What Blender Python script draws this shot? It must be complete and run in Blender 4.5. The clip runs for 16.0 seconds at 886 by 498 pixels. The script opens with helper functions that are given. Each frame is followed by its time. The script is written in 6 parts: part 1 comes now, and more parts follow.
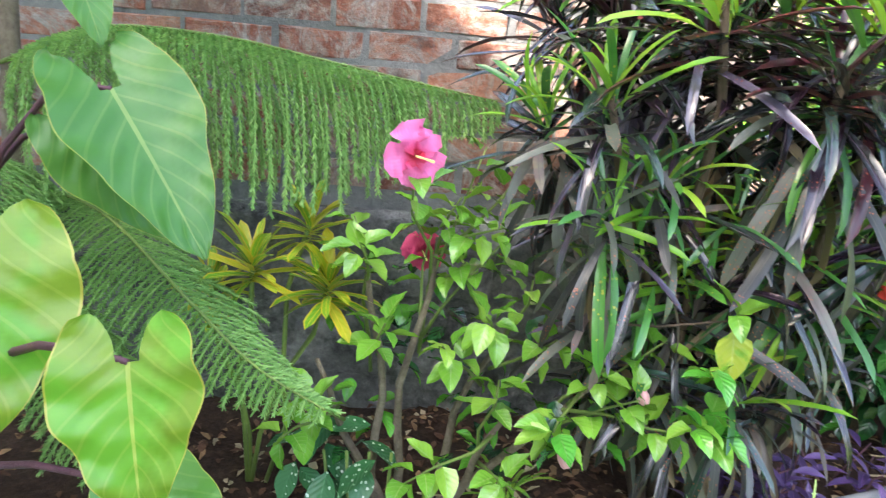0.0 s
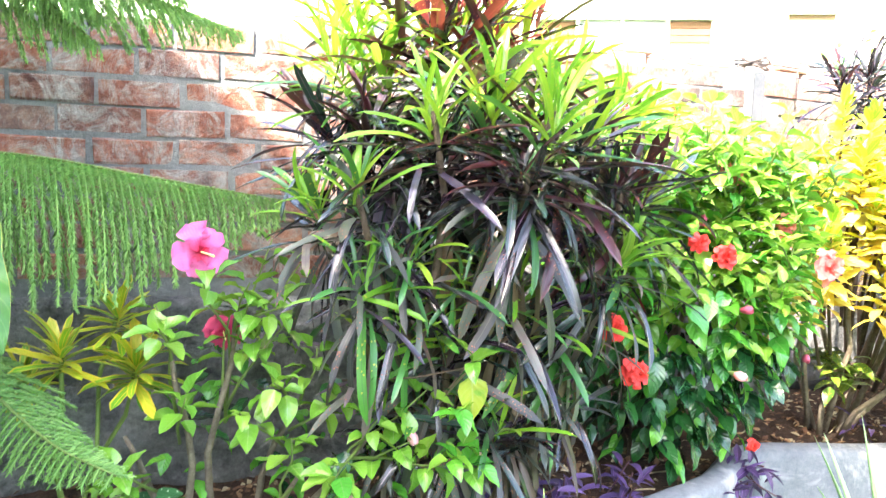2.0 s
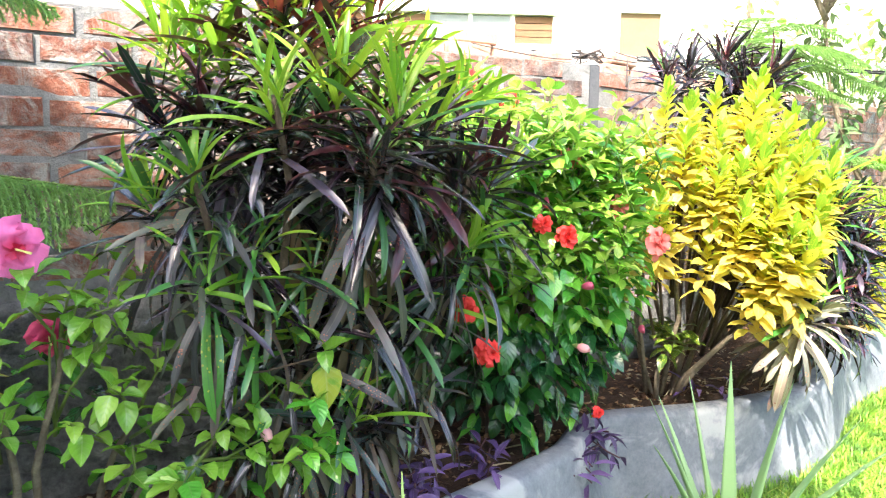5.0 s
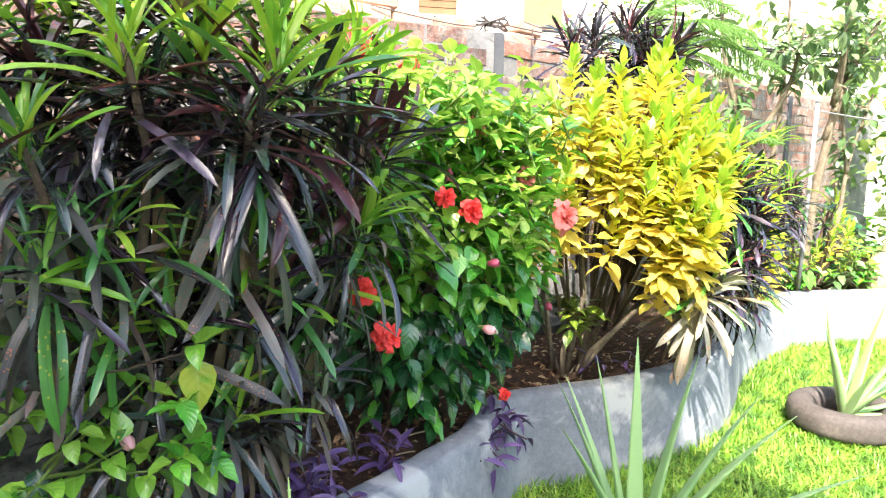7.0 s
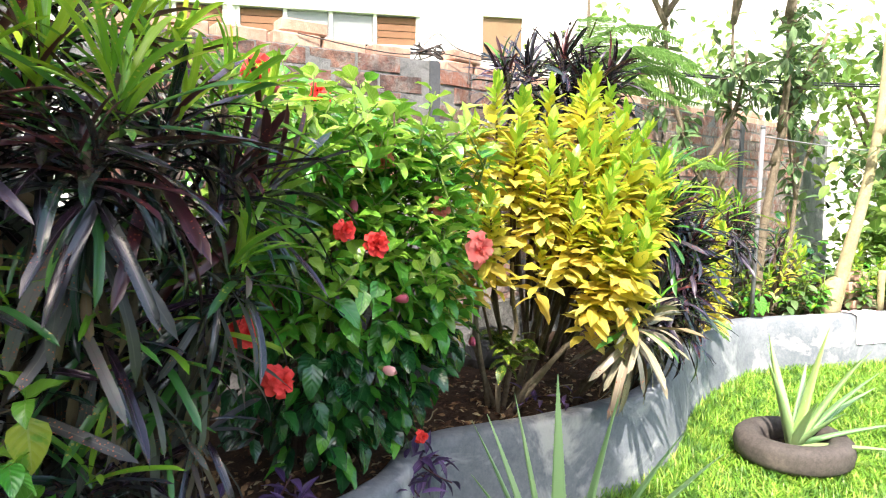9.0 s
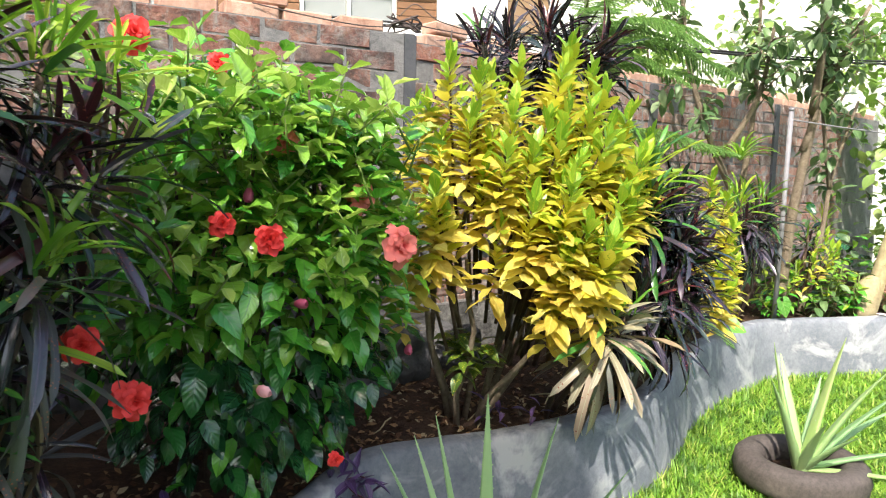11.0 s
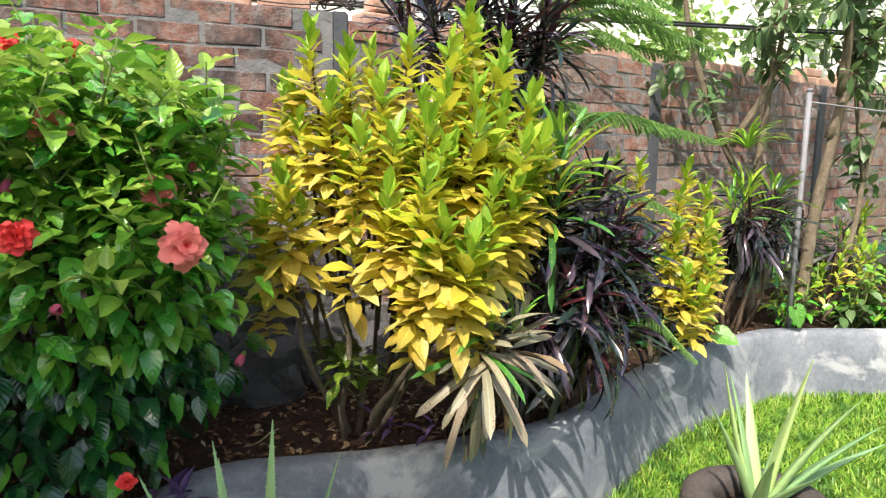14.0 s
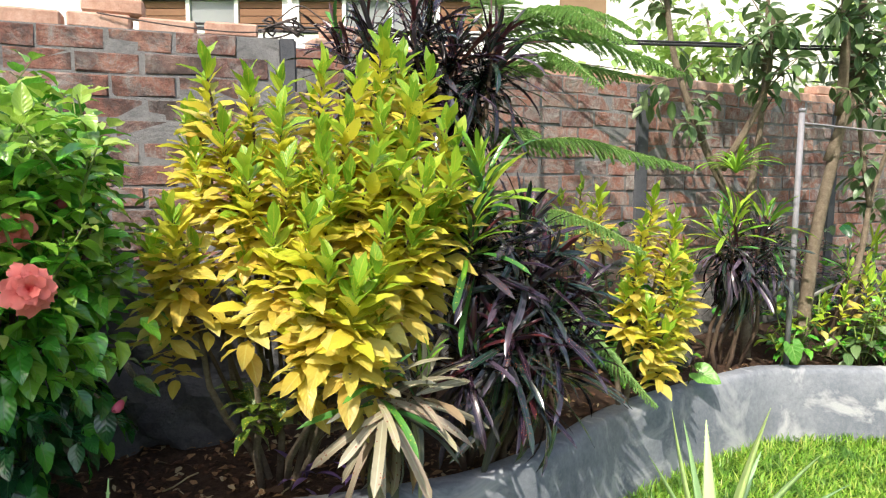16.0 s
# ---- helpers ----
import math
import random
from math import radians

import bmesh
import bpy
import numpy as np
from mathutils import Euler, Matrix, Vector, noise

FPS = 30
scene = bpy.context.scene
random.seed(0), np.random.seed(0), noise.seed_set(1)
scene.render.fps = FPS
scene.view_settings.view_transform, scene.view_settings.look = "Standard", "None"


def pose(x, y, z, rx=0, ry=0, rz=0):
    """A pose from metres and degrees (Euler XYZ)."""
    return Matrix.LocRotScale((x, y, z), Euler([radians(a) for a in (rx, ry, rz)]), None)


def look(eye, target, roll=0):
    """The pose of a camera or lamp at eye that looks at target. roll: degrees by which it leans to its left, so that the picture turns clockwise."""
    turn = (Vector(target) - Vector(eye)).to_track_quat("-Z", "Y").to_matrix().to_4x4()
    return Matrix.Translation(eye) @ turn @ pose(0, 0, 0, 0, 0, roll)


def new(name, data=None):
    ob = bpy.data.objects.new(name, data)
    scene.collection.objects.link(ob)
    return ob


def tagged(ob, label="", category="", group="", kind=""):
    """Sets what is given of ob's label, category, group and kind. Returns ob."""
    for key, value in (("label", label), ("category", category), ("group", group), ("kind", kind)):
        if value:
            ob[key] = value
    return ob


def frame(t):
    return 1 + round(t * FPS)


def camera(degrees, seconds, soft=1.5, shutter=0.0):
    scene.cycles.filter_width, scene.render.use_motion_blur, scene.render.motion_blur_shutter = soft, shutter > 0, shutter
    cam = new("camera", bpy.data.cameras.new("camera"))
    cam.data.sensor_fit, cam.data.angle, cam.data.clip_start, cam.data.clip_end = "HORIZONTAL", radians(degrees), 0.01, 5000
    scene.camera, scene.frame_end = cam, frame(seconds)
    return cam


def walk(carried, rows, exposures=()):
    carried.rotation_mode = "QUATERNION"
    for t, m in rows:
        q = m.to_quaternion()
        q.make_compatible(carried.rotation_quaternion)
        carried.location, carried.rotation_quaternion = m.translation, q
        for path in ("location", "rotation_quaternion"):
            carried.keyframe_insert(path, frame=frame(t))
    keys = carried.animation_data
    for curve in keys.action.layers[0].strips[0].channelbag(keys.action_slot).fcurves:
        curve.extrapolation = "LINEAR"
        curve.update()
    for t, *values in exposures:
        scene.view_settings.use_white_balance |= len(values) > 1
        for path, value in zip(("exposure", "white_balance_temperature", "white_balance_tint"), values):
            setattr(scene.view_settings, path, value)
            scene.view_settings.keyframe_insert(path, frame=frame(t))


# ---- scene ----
cam = camera(65.4, 16.0, 1.1, 0.3)
PATH = [
    (0, -0.1055, -0.0372, 1.2764, 77.59, -4.25, -2.12),
    (0.5, -0.1027, -0.0713, 1.2574, 77.51, -3.84, -7.14),
    (1, -0.0227, -0.1654, 1.2821, 78.55, -2.76, -9.29),
    (1.5, 0.0408, -0.2713, 1.3078, 79.66, -2.1, -10.82),
    (2, 0.0921, -0.3422, 1.3403, 84.27, -1.7, -12.44),
    (2.5, 0.1113, -0.3679, 1.3534, 86.55, -1.33, -13.27),
    (3, 0.1246, -0.3923, 1.3532, 87.42, -1.11, -14.36),
    (3.5, 0.132, -0.3899, 1.3383, 87.44, -0.97, -17.46),
    (4, 0.118, -0.3836, 1.3235, 86.2, -0.88, -19.51),
    (4.2, 0.1095, -0.3822, 1.3259, 84.66, -1.06, -20.56),
    (6.5, 0.1953, -0.2266, 1.3092, 83.32, -0.37, -29.39),
    (7, 0.2203, -0.2072, 1.3061, 82.02, -1.08, -31.75),
    (7.5, 0.1915, -0.1964, 1.3056, 82.41, -0.97, -33.56),
    (8, 0.2274, -0.1878, 1.303, 83.01, -0.07, -34.71),
    (8.5, 0.3419, -0.2061, 1.316, 83.81, 0.17, -34.74),
    (9, 0.4549, -0.2323, 1.3115, 84.44, -0.4, -33.62),
    (9.5, 0.5292, -0.2265, 1.3073, 83.96, -0.64, -33.18),
    (9.7, 0.5683, -0.2162, 1.3066, 84.04, -0.61, -33.8),
    (11.8, 1.094, -0.1566, 1.3342, 82.59, -0.87, -27.46),
    (12, 1.1255, -0.1607, 1.3357, 82.64, -0.79, -27.38),
    (12.5, 1.2452, -0.1246, 1.3233, 83.28, -0.69, -26.59),
    (13, 1.3748, -0.1169, 1.323, 82.28, -0.28, -26.39),
    (13.5, 1.5253, -0.1725, 1.3305, 82.75, -0.41, -23.72),
    (14, 1.6683, -0.2282, 1.3276, 82.15, -0.89, -22.41),
    (14.5, 1.7858, -0.22, 1.3384, 83.41, -1.41, -23.52),
    (15, 1.9064, -0.1787, 1.3461, 84.22, -1.29, -23.59),
    (15.5, 1.9965, -0.1835, 1.3476, 83.04, -0.66, -21.04),
    (16, 2.1046, -0.2397, 1.3626, 83.87, -0.39, -18.6),
]
EXPOSURES = ((0.0, 3.15), (0.5, 3.35), (0.8, 3.5), (1.5, 3.7), (2.2, 3.6), (3.5, 2.88), (7.0, 2.56), (9.0, 1.88), (12.0, 1.28), (16.0, 1.12))
walk(cam, [(t, pose(*p)) for t, *p in PATH], EXPOSURES)
SUN_DIR = Vector((-0.45, -0.48, 0.75)).normalized()      # from the garden towards the sun
world = bpy.data.worlds.new("World")
scene.world = world
world.use_nodes = True
wn, wl = world.node_tree.nodes, world.node_tree.links
sky = wn.new("ShaderNodeTexSky")
sky.sky_type = "NISHITA"
sky.sun_disc = False
sky.sun_elevation = math.asin(SUN_DIR.z)
sky.sun_rotation = math.atan2(SUN_DIR.x, SUN_DIR.y)
sky.air_density, sky.dust_density, sky.ozone_density = 1.2, 4.0, 1.0
wl.new(sky.outputs[0], wn["Background"].inputs[0])
wn["Background"].inputs[1].default_value = 0.132
sun = new("sun", bpy.data.lights.new("sun", "SUN"))
sun.data.energy, sun.data.angle, sun.data.color = 3.1, radians(0.6), (1.0, 0.93, 0.82)
sun.matrix_world = look(SUN_DIR * 20, (0, 0, 0))


# ---- materials ----
class Nodes:
    """A small wrapper for building node materials."""

    def __init__(self, name, rough=0.6, metal=0.0, spec=0.5):
        self.mat = bpy.data.materials.new(name)
        self.mat.use_nodes = True
        self.n, self.l = self.mat.node_tree.nodes, self.mat.node_tree.links
        self.p = self.n["Principled BSDF"]
        self.out = self.n["Material Output"]
        self.p.inputs["Roughness"].default_value = rough
        self.p.inputs["Metallic"].default_value = metal
        self.p.inputs["Specular IOR Level"].default_value = spec

    def put(self, socket, value):
        if isinstance(value, bpy.types.NodeSocket):
            self.l.new(value, socket)
        else:
            socket.default_value = value

    def math(self, op, a, b=0.0, clamp=False):
        m = self.n.new("ShaderNodeMath")
        m.operation, m.use_clamp = op, clamp
        self.put(m.inputs[0], a)
        self.put(m.inputs[1], b)
        return m.outputs[0]

    def coords(self, kind="Object"):
        return self.n.new("ShaderNodeTexCoord").outputs[kind]

    def place(self):
        return self.n.new("ShaderNodeNewGeometry").outputs["Position"]

    def noise(self, scale, detail=4.0, rough=0.6, vector=None, distort=0.0):
        t = self.n.new("ShaderNodeTexNoise")
        t.inputs["Scale"].default_value, t.inputs["Detail"].default_value = scale, detail
        t.inputs["Roughness"].default_value, t.inputs["Distortion"].default_value = rough, distort
        if vector is not None:
            self.l.new(vector, t.inputs["Vector"])
        return t.outputs[0]

    def voronoi(self, scale, vector=None):
        t = self.n.new("ShaderNodeTexVoronoi")
        t.inputs["Scale"].default_value = scale
        if vector is not None:
            self.l.new(vector, t.inputs["Vector"])
        return t.outputs[0]

    def ramp(self, fac, stops):
        r = self.n.new("ShaderNodeValToRGB")
        el = r.color_ramp.elements
        while len(el) < len(stops):
            el.new(0.5)
        for e, (pos, c) in zip(el, stops):
            e.position, e.color = pos, (*c, 1)
        self.put(r.inputs[0], fac)
        return r.outputs[0]

    def mix(self, fac, a, b, kind="MIX"):
        m = self.n.new("ShaderNodeMix")
        m.data_type, m.blend_type = "RGBA", kind
        self.put(m.inputs[0], fac)
        for s, v in ((m.inputs[6], a), (m.inputs[7], b)):
            self.put(s, (*v, 1) if isinstance(v, tuple) else v)
        return m.outputs[2]

    def chance(self):
        """A number of its own for each leaf, piece or island."""
        a = self.n.new("ShaderNodeObjectInfo").outputs["Random"]
        b = self.n.new("ShaderNodeNewGeometry").outputs["Random Per Island"]
        return self.math("FRACT", self.math("ADD", a, b))

    def bump(self, height, strength=0.4, distance=0.01):
        b = self.n.new("ShaderNodeBump")
        b.inputs["Strength"].default_value, b.inputs["Distance"].default_value = strength, distance
        self.l.new(height, b.inputs["Height"])
        self.l.new(b.outputs[0], self.p.inputs["Normal"])
        return self

    def colour(self, c):
        self.put(self.p.inputs["Base Color"], (*c, 1) if isinstance(c, tuple) else c)
        return self


def leaf_material(name, stops, rib, veins=9.0, rough=0.38, see=0.3, spots=None, spot_share=0.5, spot_scale=60.0, rib_width=0.035,
                  edge=None, edge_width=0.06, vein_amount=0.35, patch=None, bump=0.35):
    """A leaf: its own tone from stops, a midrib, side veins, spots, a margin, and light through the blade."""
    k = Nodes(name, rough, 0, 0.5)
    k.p.inputs["Coat Weight"].default_value, k.p.inputs["Coat Roughness"].default_value = (0.75, 0.13) if rough < 0.25 else (0.4, 0.16) if rough < 0.33 else (0.15, 0.3)
    uv = k.n.new("ShaderNodeSeparateXYZ")
    k.l.new(k.coords("UV"), uv.inputs[0])
    u, v = uv.outputs[0], uv.outputs[1]
    off = k.math("ABSOLUTE", k.math("SUBTRACT", u, 0.5))
    grain = k.noise(35, 3, 0.6, k.place())
    fac = k.math("ADD", k.math("MULTIPLY", k.chance(), 0.8), k.math("MULTIPLY", grain, 0.3), True)
    col = k.ramp(fac, stops)
    if patch:
        pm = k.ramp(k.noise(patch[1], 3, 0.6, k.place()), [(patch[2], (0, 0, 0)), (patch[2] + 0.12, (1, 1, 1))])
        col = k.mix(pm, col, patch[0])
    wave = k.math("SINE", k.math("MULTIPLY", k.math("SUBTRACT", v, k.math("MULTIPLY", off, 0.55)), veins * 6.283))
    vein = k.math("MULTIPLY", k.math("GREATER_THAN", wave, 0.9), vein_amount)
    col = k.mix(vein, col, rib)
    ribm = k.math("MULTIPLY", k.math("LESS_THAN", off, rib_width), 0.75)
    col = k.mix(ribm, col, rib)
    if edge:
        em = k.math("MULTIPLY", k.math("GREATER_THAN", off, 0.5 - edge_width), 0.8)
        col = k.mix(em, col, edge)
    if spots:
        sm = k.math("LESS_THAN", k.math("ADD", k.voronoi(spot_scale, k.place()), k.math("MULTIPLY", k.noise(spot_scale * 2.5, 2, 0.6, k.place()), 0.35)), 0.40)
        some = k.math("LESS_THAN", k.noise(9, 2, 0.5, k.place()), spot_share)
        col = k.mix(k.math("MULTIPLY", sm, some), col, spots)
    k.colour(col)
    k.bump(k.math("ADD", k.math("MULTIPLY", wave, 0.5), grain), bump, 0.002)
    t = k.n.new("ShaderNodeBsdfTranslucent")
    k.l.new(k.mix(0.25 if see > 0.25 else 0.05, col, (0.30, 0.42, 0.04), "MIX"), t.inputs[0])
    m = k.n.new("ShaderNodeMixShader")
    m.inputs[0].default_value = see
    k.l.new(k.p.outputs[0], m.inputs[1])
    k.l.new(t.outputs[0], m.inputs[2])
    k.l.new(m.outputs[0], k.out.inputs[0])
    return k.mat


def petal_material(name, inner, outer, see=0.3):
    k = Nodes(name, 0.6)
    uv = k.n.new("ShaderNodeSeparateXYZ")
    k.l.new(k.coords("UV"), uv.inputs[0])
    fac = k.math("ADD", uv.outputs[1], k.math("MULTIPLY", k.noise(60, 3, 0.6, k.place()), 0.2))
    col = k.ramp(fac, [(0.22, inner), (0.62, outer), (1.0, tuple(min(1, c * 1.15 + 0.03) for c in outer))])
    k.colour(col)
    k.bump(k.math("SINE", k.math("MULTIPLY", uv.outputs[0], 60)), 0.15, 0.002)
    t = k.n.new("ShaderNodeBsdfTranslucent")
    k.l.new(col, t.inputs[0])
    m = k.n.new("ShaderNodeMixShader")
    m.inputs[0].default_value = see
    k.l.new(k.p.outputs[0], m.inputs[1])
    k.l.new(t.outputs[0], m.inputs[2])
    k.l.new(m.outputs[0], k.out.inputs[0])
    return k.mat


def brick_material(name, fade, soot_at=0.56, grey=0.15):
    """Weathered red brick: smeared mortar, soot and lime. fade: how far grey lime has covered it."""
    k = Nodes(name, 0.9, 0, 0.2)
    pos = k.place()
    red = k.ramp(k.chance(), [(0.0, (0.11, 0.045, 0.04)), (0.25, (0.27, 0.085, 0.05)), (0.55, (0.40, 0.14, 0.08)), (0.75, (0.44, 0.21, 0.14)), (0.9, (0.30, 0.20, 0.17)), (1.0, (0.08, 0.05, 0.048))])
    red = k.mix(0.45, red, k.ramp(k.noise(26, 7, 0.75, pos), [(0.36, (0.05, 0.025, 0.022)), (0.5, (0.22, 0.10, 0.075)), (0.64, (0.42, 0.26, 0.20))]))
    lime = k.ramp(k.noise(8, 8, 0.8, pos, 1.2), [(fade - 0.06, (0, 0, 0)), (fade + 0.10, (1, 1, 1))])
    red = k.mix(lime, red, k.ramp(k.noise(40, 4, 0.6, pos), [(0.3, (0.22, 0.20, 0.19)), (0.7, (0.44, 0.40, 0.375))]))
    red = k.mix(grey, red, (0.22, 0.19, 0.185))
    soot = k.ramp(k.noise(5, 5, 0.7, pos), [(soot_at, (0, 0, 0)), (soot_at + 0.14, (0.8, 0.8, 0.8))])
    red = k.mix(soot, red, (0.055, 0.045, 0.045))
    k.colour(red)
    return k.bump(k.noise(55, 6, 0.7, pos), 1.0, 0.012).mat


def rough_material(name, stops, scale, scale2, bump=0.5, rough=0.9, depth=0.01, tint=None):
    """Cement, soil, rock, bark: two scales of tone and a fine relief."""
    k = Nodes(name, rough, 0, 0.25)
    pos = k.place()
    col = k.ramp(k.noise(scale, 6, 0.65, pos), stops)
    col = k.mix(0.4, col, k.ramp(k.noise(scale2, 5, 0.7, pos), [(0.3, stops[0][1]), (0.7, stops[-1][1])]))
    if tint:
        col = k.mix(k.ramp(k.noise(tint[1], 5, 0.65, pos, 0.8), [(tint[2], (0, 0, 0)), (tint[2] + 0.1, (1, 1, 1))]), col, tint[0])
    k.colour(col)
    return k.bump(k.noise(scale2 * 1.6, 6, 0.7, pos), bump, depth).mat


MORTAR = rough_material("mortar", [(0.3, (0.11, 0.11, 0.115)), (0.7, (0.29, 0.285, 0.285))], 6, 50, 0.8, 0.95, 0.012, ((0.06, 0.055, 0.055), 3, 0.62))
BRICK_A = brick_material("brick_pale_limed", 0.505, 0.57, 0.0)
BRICK_B = brick_material("brick_sooty", 0.52, 0.45, 0.22)
BRICK_C = brick_material("brick_faded", 0.50, 0.60, 0.22)
COPING = rough_material("coping_brick", [(0.3, (0.30, 0.15, 0.105)), (0.5, (0.50, 0.29, 0.21)), (0.75, (0.60, 0.46, 0.38))], 7, 40, 0.6, 0.9)
CEMENT = rough_material("planter_cement", [(0.3, (0.10, 0.115, 0.145)), (0.5, (0.17, 0.185, 0.215)), (0.7, (0.28, 0.295, 0.32))], 3.0, 38, 0.5, 0.85, 0.006, ((0.36, 0.37, 0.385), 2.6, 0.52))
PLINTH = rough_material("plinth_stone", [(0.34, (0.035, 0.034, 0.034)), (0.52, (0.16, 0.155, 0.15)), (0.68, (0.40, 0.385, 0.37))], 7, 40, 0.9, 0.9, 0.03)
ROCK = rough_material("garden_rock", [(0.3, (0.05, 0.05, 0.055)), (0.7, (0.16, 0.155, 0.155))], 5, 30, 0.9, 0.85, 0.03)
PILLAR = rough_material("pillar_cement", [(0.3, (0.060, 0.064, 0.076)), (0.7, (0.115, 0.118, 0.130))], 8, 60, 0.5, 0.9)
SOIL = rough_material("bed_soil", [(0.3, (0.022, 0.013, 0.009)), (0.55, (0.060, 0.034, 0.022)), (0.75, (0.15, 0.088, 0.056))], 12, 70, 1.0, 0.95, 0.02)
LITTER = [rough_material("litter_%s" % n, [(0.3, a), (0.7, b)], 20, 80, 0.5, 0.8) for n, a, b in
          (("tan", (0.16, 0.09, 0.045), (0.34, 0.20, 0.10)), ("brown", (0.07, 0.035, 0.02), (0.16, 0.08, 0.045)), ("pale", (0.28, 0.22, 0.13), (0.45, 0.36, 0.22)))]
BARK = rough_material("bark", [(0.3, (0.09, 0.065, 0.045)), (0.55, (0.20, 0.155, 0.11)), (0.75, (0.32, 0.27, 0.20))], 14, 80, 0.9, 0.9, 0.01)
BARK_PALE = rough_material("bark_pale", [(0.3, (0.22, 0.17, 0.09)), (0.6, (0.42, 0.36, 0.20)), (0.75, (0.52, 0.46, 0.30))], 9, 60, 0.6, 0.85, 0.01)
STEM_DARK = rough_material("stem_dark", [(0.3, (0.06, 0.04, 0.03)), (0.7, (0.16, 0.11, 0.075))], 18, 90, 0.7, 0.85)
STEM_GREEN = rough_material("stem_green", [(0.3, (0.09, 0.14, 0.03)), (0.7, (0.18, 0.24, 0.06))], 18, 90, 0.3, 0.6)
STEM_PURPLE = rough_material("stem_purple", [(0.3, (0.06, 0.02, 0.035)), (0.7, (0.13, 0.06, 0.07))], 18, 90, 0.3, 0.5)
PLASTER = rough_material("white_plaster", [(0.3, (0.74, 0.73, 0.70)), (0.7, (0.86, 0.85, 0.82))], 1.5, 30, 0.15, 0.9)
TAN_BOARD = rough_material("tan_shutter", [(0.3, (0.20, 0.13, 0.075)), (0.7, (0.26, 0.175, 0.105))], 3, 40, 0.2, 0.7)
BROWN_SLAT = rough_material("brown_window_slat", [(0.3, (0.17, 0.085, 0.045)), (0.7, (0.23, 0.125, 0.07))], 5, 50, 0.2, 0.7)
PVC = rough_material("grey_pipe", [(0.3, (0.17, 0.17, 0.19)), (0.7, (0.27, 0.26, 0.28))], 6, 40, 0.2, 0.5)
WIRE = rough_material("black_cable", [(0.3, (0.015, 0.015, 0.017)), (0.7, (0.04, 0.04, 0.045))], 20, 90, 0.2, 0.5)
RUST = rough_material("rusty_wire", [(0.3, (0.04, 0.035, 0.035)), (0.7, (0.13, 0.10, 0.09))], 20, 90, 0.4, 0.8)
RUBBER = rough_material("tyre_rubber", [(0.3, (0.035, 0.030, 0.030)), (0.6, (0.085, 0.072, 0.068)), (0.75, (0.17, 0.14, 0.125))], 7, 60, 0.4, 0.75, 0.004)

G = lambda r, g, b: (r, g, b)
CORD_YOUNG = leaf_material("cordyline_young", [(0.0, G(0.10, 0.28, 0.02)), (0.6, G(0.20, 0.42, 0.03)), (1.0, G(0.38, 0.54, 0.06))], (0.20, 0.36, 0.08), 0.5, 0.33, 0.38, (0.45, 0.42, 0.06), 0.47, 90, 0.05, None, 0.06, 0.0)
CORD_RED = leaf_material("cordyline_red", [(0.0, G(0.030, 0.008, 0.014)), (0.6, G(0.060, 0.012, 0.020)), (1.0, G(0.10, 0.020, 0.024))], (0.09, 0.02, 0.03), 0.5, 0.30, 0.10, (0.40, 0.10, 0.06), 0.47, 100, 0.05, None, 0.06, 0.0)
CORD_BRIGHT = leaf_material("cordyline_bright", [(0.0, G(0.18, 0.36, 0.02)), (0.6, G(0.32, 0.48, 0.03)), (1.0, G(0.48, 0.56, 0.06))], (0.40, 0.52, 0.08), 0.5, 0.33, 0.42, (0.5, 0.4, 0.06), 0.42, 90, 0.05, None, 0.06, 0.0)
CORD_RUBY = leaf_material("cordyline_ruby", [(0.0, G(0.10, 0.014, 0.016)), (0.6, G(0.22, 0.032, 0.028)), (1.0, G(0.36, 0.08, 0.05))], (0.28, 0.05, 0.045), 0.5, 0.35, 0.22, (0.50, 0.2, 0.08), 0.47, 100, 0.05, None, 0.06, 0.0)
CORD_DARK = leaf_material("cordyline_dark", [(0.0, G(0.010, 0.006, 0.011)), (0.40, G(0.024, 0.010, 0.021)), (0.62, G(0.018, 0.046, 0.030)), (0.85, G(0.060, 0.042, 0.066)), (1.0, G(0.13, 0.10, 0.145))], (0.09, 0.06, 0.08), 0.5, 0.24, 0.10, (0.26, 0.06, 0.03), 0.40, 140, 0.05, None, 0.06, 0.0)
CORD_GREEN = leaf_material("cordyline_deep_green", [(0.0, G(0.025, 0.09, 0.03)), (0.6, G(0.055, 0.19, 0.035)), (1.0, G(0.11, 0.31, 0.04))], (0.06, 0.16, 0.05), 0.5, 0.32, 0.2, (0.40, 0.38, 0.05), 0.47, 80, 0.05, None, 0.06, 0.0)
CORD_OLD = leaf_material("cordyline_old", [(0.0, G(0.024, 0.024, 0.026)), (0.4, G(0.046, 0.042, 0.044)), (0.65, G(0.066, 0.076, 0.054)), (0.82, G(0.105, 0.11, 0.092)), (0.92, G(0.13, 0.085, 0.085)), (1.0, G(0.17, 0.145, 0.095))], (0.085, 0.08, 0.07), 0.5, 0.40, 0.06, (0.36, 0.10, 0.045), 0.46, 130, 0.05, None, 0.06, 0.0)
CORD_BROWN = leaf_material("cordyline_brown", [(0.0, G(0.030, 0.020, 0.018)), (0.5, G(0.075, 0.050, 0.038)), (0.8, G(0.13, 0.095, 0.065)), (1.0, G(0.10, 0.11, 0.06))], (0.10, 0.07, 0.05), 0.5, 0.5, 0.08, (0.32, 0.11, 0.05), 0.44, 130, 0.05, None, 0.06, 0.0)
